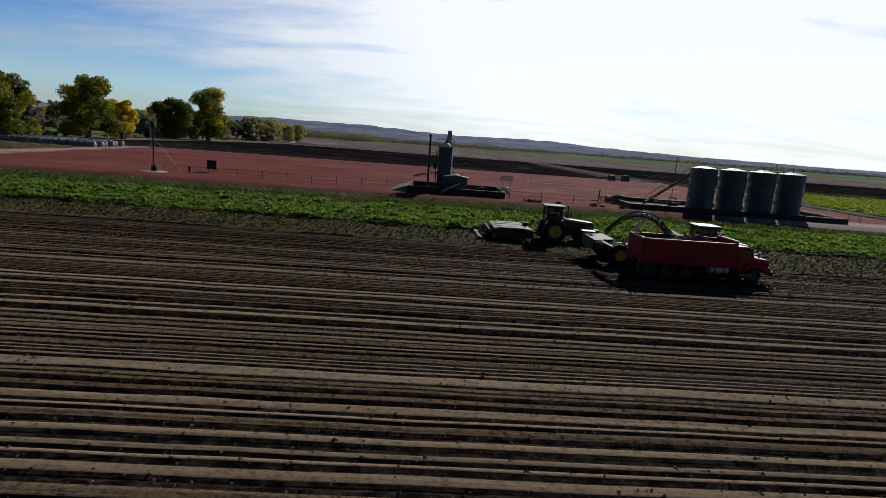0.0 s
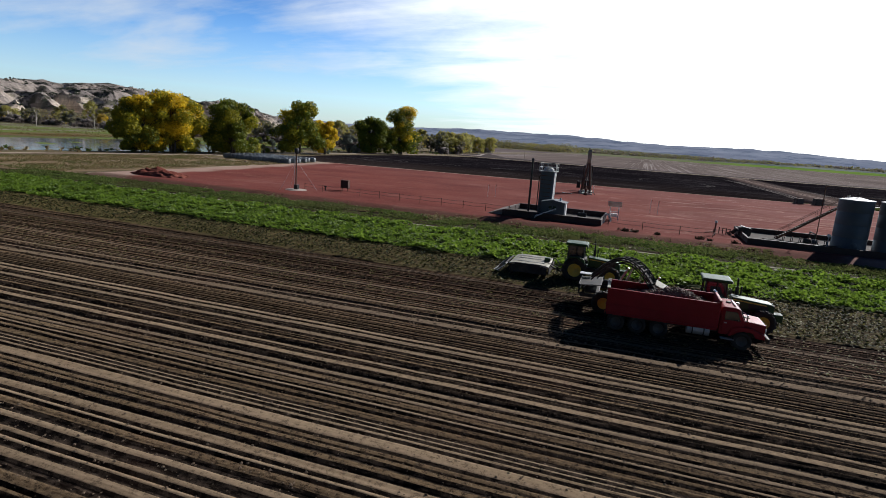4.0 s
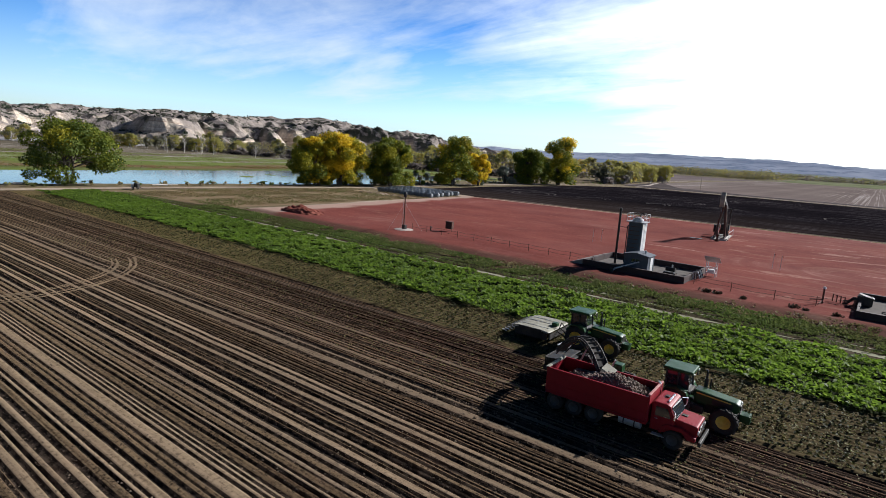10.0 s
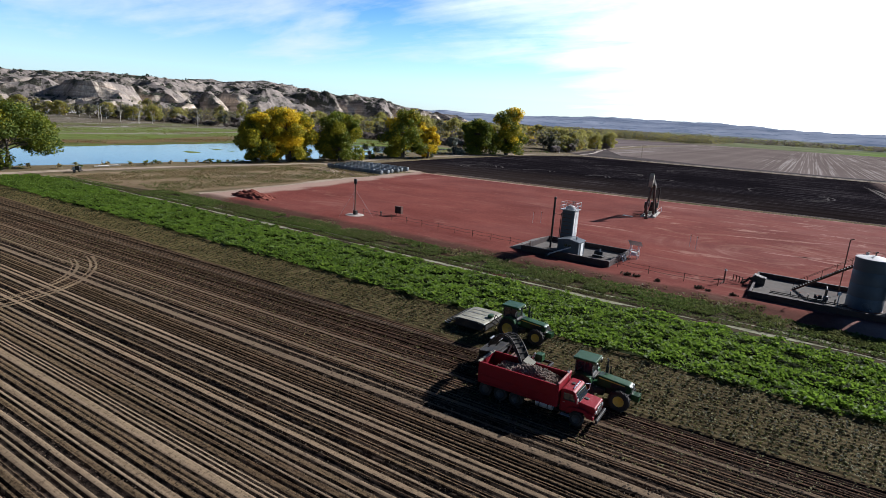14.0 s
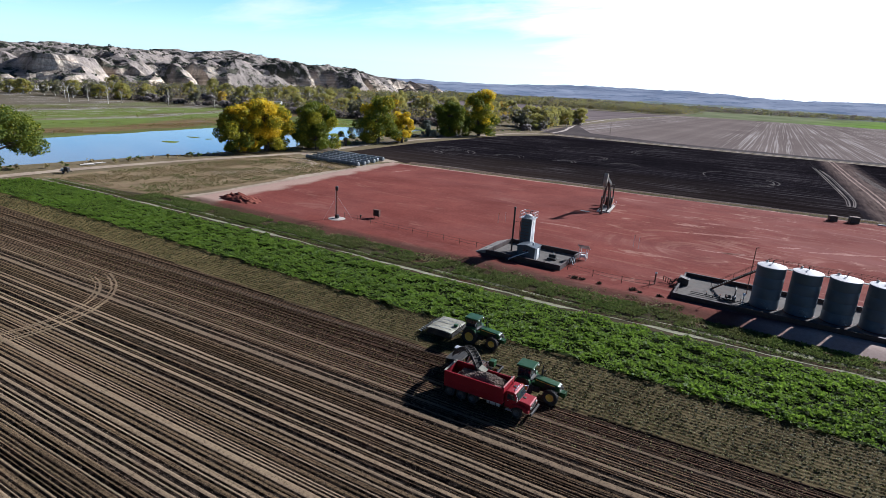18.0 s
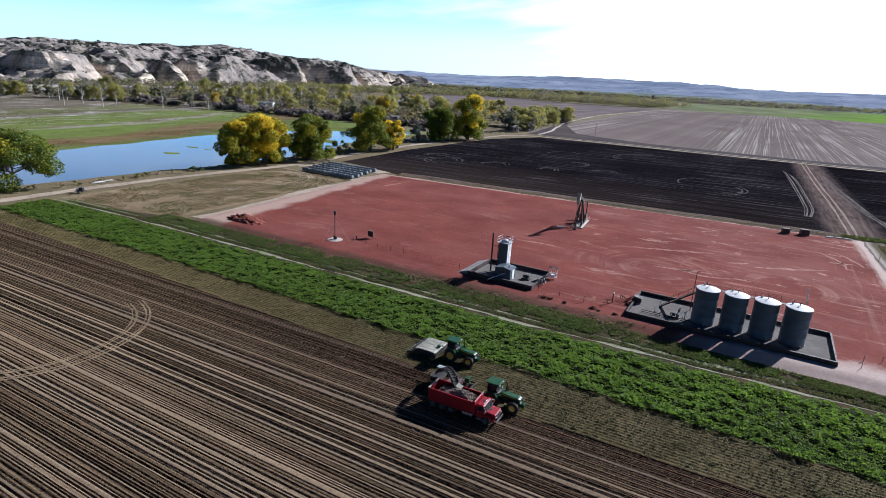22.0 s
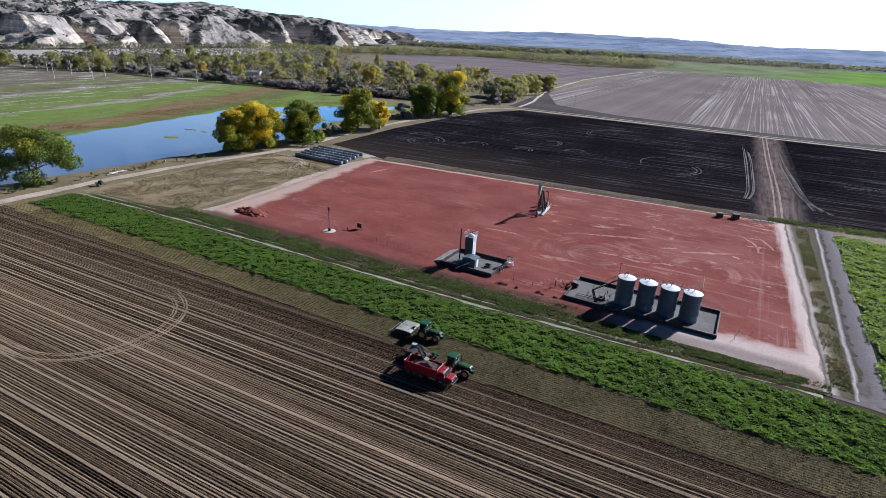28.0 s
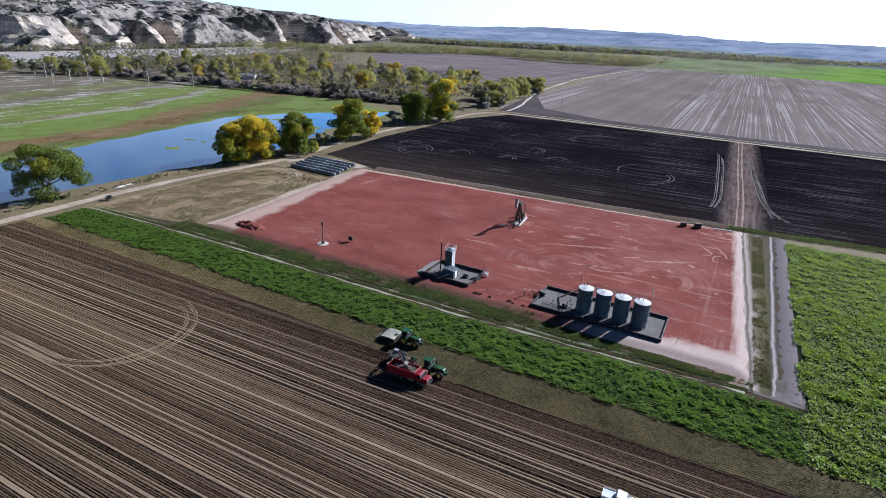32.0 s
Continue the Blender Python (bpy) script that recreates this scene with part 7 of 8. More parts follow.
# ---- flare, sign box, fences and markers ----
fp = thing("flare_pole", pose(-40.6, 77.9, PAD_Z), "tall dark flare pole on a pale pad with guy wires", "flare")
part("mast", pipe([(0, 0, 0), (0, 0, 6.1)], 0.11, 12), M["rust"], fp)
part("burner", lathe([(0.14, 0), (0.3, 0.2), (0.32, 0.9), (0.22, 1.0), (0, 1.0)], 16, pose(0, 0, 5.9)), M["black_paint"], fp, "black burner tip")
part("pilot_line", pipe([(-0.35, 0, 0), (-0.35, 0, 6.5), (-0.1, 0, 6.6)], 0.03), M["steel"], fp)
part("base_box", box((0.1, 0, 0.45), (0.7, 0.6, 0.9), 0.05), M["dark_steel"], fp)
for a in (20, 140, 260):
    part("guy_wire", rod((0, 0, 4.9), (3.6 * math.cos(radians(a)), 3.6 * math.sin(radians(a)), 0.05), 0.012, seg=5), M["steel"], fp)
solo("flare_slab", lathe([(0, 0.1), (1.2, 0.08), (1.7, 0.02), (1.8, -0.02)], 20), M["limestone"], pose(-40.6, 77.9, PAD_Z + 0.03), "pale gravel mound round the flare", "gravel")
sb = thing("control_cabinet", pose(-34.9, 84.2, PAD_Z), "dark square control cabinet on two legs", "cabinet")
part("case", box((0, 0, 1.15), (1.5, 0.6, 1.35), 0.04), M["rust"], sb)
part("cabinet_door", box((0, -0.31, 1.15), (1.3, 0.04, 1.2), 0.01), M["berm"], sb)
for x in (-0.55, 0.55):
    part("leg", rod((x, 0, 0), (x, 0, 0.6), 0.05), M["rust"], sb)
part("rain_hood", box((0, -0.05, 1.86), (1.6, 0.75, 0.05), 0.01), M["rust"], sb)
sv = thing("ground_valve", pose(-37.2, 81.6, PAD_Z), "small dark valve beside the flare line", "valve")
part("body", rod((0, 0, 0), (0, 0, 0.6), 0.12), M["dark_steel"], sv)
part("bonnet", box((0, 0, 0.7), (0.5, 0.2, 0.16), 0.04), M["dark_steel"], sv)


def cable_fence(pts, label):
    t = thing("cable_fence", pose(0, 0, PAD_Z), label, "fence")
    for (x, y) in pts:
        part("post", rod((x, y, 0), (x, y, 1.15), 0.045, seg=8), M["rust"], t)
    for z in (0.55, 1.05):
        for (a, b) in zip(pts[:-1], pts[1:]):
            part("cable", pipe([(*a, z), ((a[0] + b[0]) / 2, (a[1] + b[1]) / 2, z - 0.08), (*b, z)], 0.018, 5), M["dark_steel"], t)
    return t


cable_fence([(-40 + 3.6 * k, 79.6 - 0.1 * k) for k in range(11)], "two-strand dark cable fence on rusty posts")
cable_fence([(10.2, 77.5), (14.6, 76.9), (19.2, 76.8), (23.2, 77.6), (26.6, 78.8)], "two-strand dark cable fence beside the berm")
cable_fence([(71.5, 150), (72.4, 155), (73.2, 160.5)], "short cable fence at the pad entrance")
for k, (x, y) in enumerate(((-13.4, 99.7), (15.4, 101.2), (-12.3, 101.0), (16.6, 100.0))):
    mk = thing("marker_stake", pose(x, y, PAD_Z), "thin pale marker stake standing on the pad", "stake", "marker stakes")
    part("stick", pipe([(0, 0, 0), (0.03, 0, 2.3)], 0.03), M["white_paint"], mk)
    part("flag", box((0.12, 0, 2.15), (0.22, 0.01, 0.16)), M["orange"], mk)
for k, (x, y) in enumerate(((61.2, 80.4), (63.6, 81.6), (60.6, 77.2))):
    st_ = thing("survey_stake", pose(x, y, PAD_Z), "short pale wooden survey stake", "stake", "survey stakes")
    part("peg", box((0, 0, 0.5), (0.08, 0.05, 1.0), 0.01), M["tan_wood"], st_)
    part("ribbon", box((0.05, 0, 0.9), (0.2, 0.01, 0.12)), M["white_paint"], st_)

for x, y, s in ((51.6, 166.9, 1.0), (56.3, 168.4, 1.15)):
    cb = thing("junction_cabinet", pose(x, y, PAD_Z, 0, 0, 20), "squat dark equipment cabinet at the pad edge", "cabinet", "equipment cabinets")
    part("case", box((0, 0, 0.75 * s), (1.9 * s, 1.3 * s, 1.3 * s), 0.06), M["black_paint"], cb)
    part("skid", box((0, 0, 0.08), (2.2 * s, 1.5 * s, 0.16), 0.02), M["rust"], cb)
    part("lid", box((0, 0, 1.44 * s), (2.0 * s, 1.4 * s, 0.08), 0.03), M["rust"], cb)
for k, (x, y, a) in enumerate(((62.6, 170.6, 10), (65.0, 171.2, 4), (67.2, 171.5, -8))):
    solo("concrete_block", prism([(-1.1, 0), (1.1, 0), (1.0, 0.55), (0.7, 0.7), (-0.8, 0.66), (-1.05, 0.4)], -0.4, 0.4, 0.05), M["concrete"], pose(x, y, 0.3, 0, 0, a), "broken pale concrete block by the track", "concrete block", "concrete blocks")


def mound(name, m, a, b, h, mat, label, seed, cat):
    n = 44
    xs_ = np.linspace(-1.1, 1.1, n)
    def f(X, Y):
        r = np.sqrt(X**2 + Y**2) + (fbm(X * 10 + seed, Y * 10, 0.5, 3, seed) - 0.5) * 0.55
        z = np.clip(1 - r, 0, 1) ** 0.8 * h * (0.6 + 0.8 * fbm(X * 10, Y * 10, 0.8, 3, seed + 2)) - 0.06
        return X * a, Y * b, z
    ob = grid_ob(name, xs_, xs_, f, mat)
    ob.matrix_world = m
    return tagged(ob, label, cat)


mound("scoria_mound", pose(-69.2, 76.6, PAD_Z), 6.4, 3.2, 1.35, M["red_dirt"], "ragged heap of red scoria at the pad corner", 3.0, "dirt heap")

# ---- rows of wrapped bales ----
def bale_row(m):
    t = thing("bale_row", m, "long row of pale wrapped round bales set end to end", "bale row", "rows of wrapped bales")
    for k in range(15):
        r = 0.74 + 0.03 * math.sin(k * 2.3)
        bm = lathe([(0, -0.86), (r * 0.75, -0.85), (r * 0.95, -0.76), (r, -0.55), (r, 0.55), (r * 0.95, 0.76), (r * 0.75, 0.85), (0, 0.86)], 20, pose(0.9 + 1.74 * k, 0.05 * math.sin(k * 5), 0.71, 0, 90, 0))
        part("bale", bm, M["wrap"], t)
    return t


row0 = bale_row(pose(-116.5, 145.4, 0.1, 0, 0, -1.5))
for k in range(1, 6):
    copy_thing(row0, pose(-116.5 - 0.9 * k + 0.6 * (k % 2), 145.4 + 3.9 * k, 0.1, 0, 0, -1.5))

# ---- things by the road and the pond ----
def utility_trailer(m):
    t = thing("pump_trailer", m, "small dark irrigation pump trailer beside the dirt road", "pump trailer")
    part("deck", box((0, 0, 0.65), (2.6, 1.4, 0.12), 0.02), M["dark_steel"], t)
    part("engine", box((0.4, 0, 1.2), (1.2, 0.9, 1.0), 0.08), M["black_paint"], t)
    part("fuel_drum", rod((-0.7, -0.45, 1.0), (-0.7, 0.45, 1.0), 0.36, seg=16), M["white_paint"], t, "white fuel drum")
    part("exhaust", pipe([(0.5, 0.2, 1.6), (0.5, 0.2, 2.1)], 0.05), M["rust"], t)
    for s in (-0.8, 0.8):
        wheel(t, (-0.1, s, 0.38), 0.38, 0.2, M["steel"], 0.5)
    part("tongue", pipe([(1.3, 0, 0.6), (2.5, 0, 0.4)], 0.05), M["dark_steel"], t)
    return t


utility_trailer(pose(-129.8, 67.6, 0.12, 0, 0, 25))


def log_pile(m, n, label):
    t = thing("driftwood", m, label, "driftwood")
    r_ = random.Random(n)
    for k in range(n):
        a = r_.uniform(-0.5, 0.5)
        L_ = r_.uniform(2.5, 6.0)
        x, y = r_.uniform(-2, 2), r_.uniform(-1.4, 1.4)
        part("log", rod((x - L_ / 2 * math.cos(a), y - L_ / 2 * math.sin(a), 0.25), (x + L_ / 2 * math.cos(a), y + L_ / 2 * math.sin(a), 0.25 + r_.uniform(0, 0.6)), 0.22, 0.12), M["palebark"], t)
    return t


log_pile(pose(-148.5, 46.5, 0.0, 0, 0, 60), 7, "bleached driftwood logs on the pond bank")
log_pile(pose(-141.2, 80.0, 0.05, 0, 0, 75), 4, "few grey logs lying beside the road")
sk = random.Random(4)
for k in range(7):
    solo("dirt_clump", lathe([(0, 0.5), (0.5, 0.4), (0.9, 0.12), (1.1, -0.02)], 9, pose(0, 0, 0, 8, -6, 40 * k) @ Matrix.Diagonal((1.2, 0.8, 0.9, 1))), M["soilclod"], pose(-112 + 3.4 * k + sk.uniform(-1, 1), 135.5 + sk.uniform(-3, 3), 0.08), "dark clod of turned earth by the bale rows", "earth clod", "earth clods")
pl_ = thing("field_pole", pose(-85.4, 457, 0.1), "lone wooden pole at the stubble field edge", "pole")
part("shaft", rod((0, 0, 0), (0, 0, 9.5), 0.16, 0.11), M["tan_wood"], pl_)
part("crossarm", box((0, 0, 8.9), (1.8, 0.12, 0.12), 0.02), M["tan_wood"], pl_)

# ---- white building among the woods ----
fb = thing("farm_building", pose(-430, 413, 0, 0, 0, 28), "small white farm building among the trees", "building")
part("wall", box((0, 0, 2.2), (16, 7, 4.4), 0.02), M["white_paint"], fb)
part("roof", prism([(-3.9, 4.3), (3.9, 4.3), (0, 6.0)], -8.3, 8.3, 0.03), M["steel"], fb, "pale metal gable roof").rotation_euler = (0, 0, math.pi / 2)
for k in range(4):
    part("window", box((-6 + 4 * k, -3.51, 2.4), (1.4, 0.06, 1.2), 0.01), M["glass"], fb)
part("door", box((7.0, -3.52, 1.1), (1.1, 0.06, 2.2), 0.01), M["steel"], fb)
# ---- crops and weeds, as loose leaves ----
def leaf_quads(P, size, lift, spread, rng, per, wide=0.42):
    """per leaves round each plant at P (n, 3): each a quad that rises outward from the crown."""
    n = len(P)
    a = rng.random((n, per)) * 2 * np.pi
    s = size[:, None] * rng.uniform(0.7, 1.25, (n, per))
    el = lift + rng.uniform(-spread, spread, (n, per))
    d = np.stack([np.cos(a) * np.cos(el), np.sin(a) * np.cos(el), np.sin(el)], -1)
    side = np.stack([-np.sin(a), np.cos(a), rng.uniform(-0.35, 0.35, (n, per))], -1) * (wide * s)[..., None] * 0.5
    root = P[:, None, :] + d * (0.25 * s)[..., None]
    tip = P[:, None, :] + d * s[..., None] + np.stack([0 * a, 0 * a, -0.12 * s], -1)
    mid = P[:, None, :] + d * (0.62 * s)[..., None] + np.stack([0 * a, 0 * a, 0.10 * s], -1)
    q = np.stack([root, mid + side, tip, mid - side], 2)
    return q.reshape(-1, 4, 3)


def plant_rows(x0, x1, lo, hi, along, rng, keep=1.0, wob=0.06):
    """Plants on the crop rows between the row distances lo(x) and hi(x)."""
    rows = np.arange(30, 190, 0.56)
    out = []
    for r in rows:
        x = np.arange(x0, x1, along) + rng.uniform(-along / 3, along / 3, int(np.ceil((x1 - x0) / along)))
        y = row_y(x, r) + rng.normal(0, wob, len(x))
        ok = (y > lo(x)) & (y < hi(x)) & (rng.random(len(x)) < keep)
        out.append(np.stack([x[ok], y[ok], np.full(ok.sum(), 0.1)], -1))
    return np.concatenate(out)


rng = np.random.default_rng(21)
top_line = lambda x: np.where(x < 83.9, np.interp(x, [p[0] for p in TRACK], [p[1] - 1.15 for p in TRACK]), 170 + (x - 84) * 0.06)
low_line = lambda x: row_y(x, green_r(x)) + 0.3 * np.sin(x * 0.7)
P = plant_rows(-126, 84, low_line, top_line, 0.26, rng)
g = fbm(P[:, 0], P[:, 1], 1.0, 3, 2.0)
kp = fbm(P[:, 0], P[:, 1], 1.25, 2, 12.0) > 0.24
P, g = P[kp], g[kp]
size = 0.24 + 0.26 * np.clip((g - 0.32) / 0.36, 0, 1)
P[:, 2] += 0.05 + 0.25 * np.clip((g - 0.3) / 0.45, 0, 1)
q = leaf_quads(P, size, 0.82, 0.5, rng, 11, 0.55)
tagged(quads_ob("beet_crop", q, M["beetleaf"]), "standing strip of leafy green sugar beets", "beet crop", kind="stuff")
east = lambda x: np.interp(x, [84, 400], [170, 190])
P = plant_rows(84.3, 186, low_line, east, 0.5, rng, 0.9, 0.14)
P = P[P[:, 0] > 84.2 + 1.2 * np.sin(P[:, 1] * 0.3) + 1.5 * (fbm(P[:, 0] * 0, P[:, 1], 0.2, 2) - 0.5)]
g = fbm(P[:, 0], P[:, 1], 0.5, 3, 5.0)
size = 0.34 + 0.3 * np.clip((g - 0.32) / 0.36, 0, 1)
P[:, 2] += 0.05 + 0.3 * np.clip((g - 0.3) / 0.45, 0, 1)
q = leaf_quads(P, size, 0.6, 0.5, rng, 6, 0.75)
tagged(quads_ob("beet_crop", q, M["eastleaf"]), "green beet field east of the well pad", "beet crop", kind="stuff")

# topped beets: cut stalks and wilted scraps in rows
P = plant_rows(-118, 130, lambda x: row_y(x, lift_r(x) + 0.2), lambda x: low_line(x) - 0.2, 0.2, rng, 0.85, 0.09)
P[:, 2] += 0.06
q = leaf_quads(P, rng.uniform(0.09, 0.24, len(P)), 0.5, 0.5, rng, 5, 0.6)
tagged(quads_ob("beet_stubble", q, M["wiltleaf"]), "rows of topped beet crowns with wilted leaf scraps", "beet stubble", kind="stuff")
P = plant_rows(-118, 130, lambda x: row_y(x, lift_r(x) + 0.2), lambda x: low_line(x) - 0.2, 0.42, rng, 0.8, 0.05)
P[:, 2] += 0.08
q = leaf_quads(P, rng.uniform(0.14, 0.26, len(P)), 0.7, 0.4, rng, 6, 0.8)
tagged(quads_ob("beet_stubble", q, M["deadcrown"]), "dark cut beet crowns standing in rows", "beet stubble", kind="stuff")
P = np.stack([rng.uniform(-60, 90, 5200), rng.uniform(30, 39.0, 5200), np.full(5200, 0.17)], -1)
P = P[P[:, 1] < lift_r(P[:, 0])]
P[:, 1] = row_y(P[:, 0], P[:, 1])
q = leaf_quads(P, rng.uniform(0.08, 0.2, len(P)), 0.2, 0.3, rng, 2, 0.6)
tagged(quads_ob("leaf_litter", q, M["wiltleaf"]), "scattered leaf scraps on freshly lifted soil", "leaf litter", kind="stuff")


def clods(n, xr, yr, lo, hi, name, label, seed):
    r = np.random.default_rng(seed)
    c = np.stack([r.uniform(*xr, n), r.uniform(*yr, n), np.full(n, 0.15)], -1)
    c[:, 1] += SHEAR * c[:, 0]
    s = r.uniform(lo, hi, n) ** 1.0
    base = np.array([(1, 0, 0), (-1, 0, 0), (0, 1, 0), (0, -1, 0), (0, 0, 1), (0, 0, -1)], float)
    v = c[:, None, :] + base[None] * (s[:, None] * r.uniform(0.6, 1.2, (n, 6)))[..., None] * np.array([1, 1, 0.7])
    tri = np.array([(0, 2, 4), (2, 1, 4), (1, 3, 4), (3, 0, 4), (2, 0, 5), (1, 2, 5), (3, 1, 5), (0, 3, 5)])
    f = (np.arange(n)[:, None, None] * 6 + tri[None]).reshape(-1, 3)
    return tagged(mesh_ob(name, v.reshape(-1, 3).tolist(), f.tolist(), M["soilclod"]), label, "soil clods", kind="stuff")


clods(12000, (-25, 55), (2, 36), 0.015, 0.045, "soil_clods", "loose clods of brown soil over the furrows", 3)
clods(16000, (-60, 75), (-32, 33), 0.03, 0.08, "soil_clods", "dry clods strewn along the furrow rows", 6)
clods(6000, (-70, 100), (27, 36.4), 0.04, 0.11, "soil_clods", "dark fresh clods on newly lifted rows", 4)

# weeds on the bank, the pad edge and the flat by the road
def weeds(name, label, pts, size, per, seed, mat="weed", lift=1.0):
    r = np.random.default_rng(seed)
    q = leaf_quads(pts, size * r.uniform(0.6, 1.4, len(pts)), lift, 0.4, r, per, 0.35)
    return tagged(quads_ob(name, q, M[mat]), label, "weeds", kind="stuff")


track_y = lambda x: np.interp(x, [p[0] for p in TRACK], [p[1] for p in TRACK])
n = 26000
x = rng.uniform(-90, 76, n)
y = track_y(x) + 2.6 + rng.uniform(0, 1, n) * (np.interp(x, [-90, 20, 40, 76], [68.6, 70.7, 70.2, 70.4]) - track_y(x) - 2.6)
k = fbm(x, y, 0.35, 3, 8.0) + 0.15 * rng.random(n) > 0.46 + 0.12 * np.clip((x + 5) / 50, 0, 1)
weeds("bank_weeds", "rough green weeds along the bank below the pad", np.stack([x[k], y[k], np.full(k.sum(), 0.12)], -1), 0.32, 5, 5)
n = 10000
x = rng.uniform(-90, 76, n)
y = np.interp(x, [-90, -20, 40, 76], [66.6, 68.2, 69.2, 70.0]) + rng.uniform(-1.5, 4.0, n)
k = (fbm(x, y, 0.25, 3, 15.0) + 0.2 * rng.random(n) > 0.6) & ((x < 32) | (y < 70.3))
weeds("bank_dry_grass", "tufts of brown dry grass on the eroded bank", np.stack([x[k], y[k], np.full(k.sum(), 0.12) + 0.1 * np.clip(y[k] - 70, 0, 5)], -1), 0.3, 6, 55, "drygrass", 0.9)
x = rng.uniform(-122, 76, 7000)
y = track_y(x) + rng.choice([1.1, 1.5, 1.9, 3.3], 7000) + rng.normal(0, 0.2, 7000)
weeds("track_grass", "low grass between the wheel ruts", np.stack([x, y, np.full(7000, 0.12)], -1), 0.25, 5, 6)
n = 11000
x, y = rng.uniform(-127, -88, n), rng.uniform(62, 142, n)
k = (fbm(x, y, 0.16, 3, 4.0) + 0.25 * rng.random(n) > 0.52) & (y > 62 + (x + 128) * 0.16)
weeds("dry_weeds", "brown and sage-green dry weeds", np.stack([x[k], y[k], np.full(k.sum(), 0.06)], -1), 0.38, 6, 7, "drygrass", 0.8)
n = 12000
x, y = rng.uniform(73.5, 80, n), rng.uniform(70, 172, n)
k = (fbm(x, y, 0.3, 3, 6.0) + 0.2 * rng.random(n) > 0.5) & (np.abs(x - 77.6 + 0.02 * (y - 76)) < 1.6)
weeds("ditch_weeds", "dry weeds in the pad ditch", np.stack([x[k], y[k], np.full(k.sum(), 0.12)], -1), 0.35, 5, 8, "drygrass")
x = rng.uniform(-84, 66, 3800)
y = np.interp(x, [-84, 66], [163.2, 176.5]) + rng.uniform(-0.3, 2.8, 3800)
weeds("back_weeds", "dry grass strip behind the well pad", np.stack([x, y, np.full(3800, 0.08)], -1), 0.26, 4, 9, "drygrass")
x = rng.uniform(66, 150, 2600)
y = np.interp(x, [66, 150], [174.5, 186.5]) + rng.uniform(0, 5.0, 2600)
weeds("headland_weeds", "dark green weeds along the field headland", np.stack([x, y, np.full(2600, 0.1)], -1), 0.6, 5, 10)
P = np.concatenate([np.stack([rng.normal(x, r * 0.5, 70), rng.normal(y, r * 0.35, 70), rng.uniform(0.35, 0.5 + r * 0.5, 70)], -1) for x, y, r in ((12.6, 74.0, 0.7), (13.8, 74.2, 0.5), (16.5, 74.0, 0.35), (21.5, 74.6, 0.5), (25.4, 74.4, 0.4), (22.6, 74.2, 0.3))])
weeds("tumbleweeds", "small dark dry shrubs at the pad edge", P, 0.3, 6, 60, "deadbrush", 1.1)


def marsh_tufts(name, label, n, lo, hi, size, mat, seed, per=5):
    """Sedge round the pond, by the depth of the ground there."""
    g_ = np.random.default_rng(seed)
    x, y = g_.uniform(-420, -150, n), g_.uniform(20, 320, n)
    d = pond_shore(x, y)
    k = (d > lo) & (d < hi) & (fbm(x, y, 0.05, 3, seed) > 0.48)
    pts = np.stack([x[k], y[k], ground_z(x[k], y[k])[2]], -1)
    return weeds(name, label, pts, size, per, seed, mat, 0.7)


marsh_tufts("shore_sedge", "russet sedge along the pond shore", 26000, -5.5, -1.4, 0.75, "russet", 81, 4)
marsh_tufts("marsh_sedge", "green and brown sedge tussocks in the marsh", 9000, -40, -1.0, 0.8, "sedge", 82, 4)

# ---- trees ----
def tube_path(vs, fs, pts, radii, seg=7):
    base = len(vs)
    for i, (p, r) in enumerate(zip(pts, radii)):
        d = (pts[min(i + 1, len(pts) - 1)] - pts[max(i - 1, 0)]).normalized()
        u = d.orthogonal().normalized()
        w = d.cross(u)
        vs += [tuple(p + (u * math.cos(2 * math.pi * k / seg) + w * math.sin(2 * math.pi * k / seg)) * r) for k in range(seg)]
    for i in range(len(pts) - 1):
        for k in range(seg):
            a, b = base + i * seg + k, base + i * seg + (k + 1) % seg
            fs.append((a, b, b + seg, a + seg))


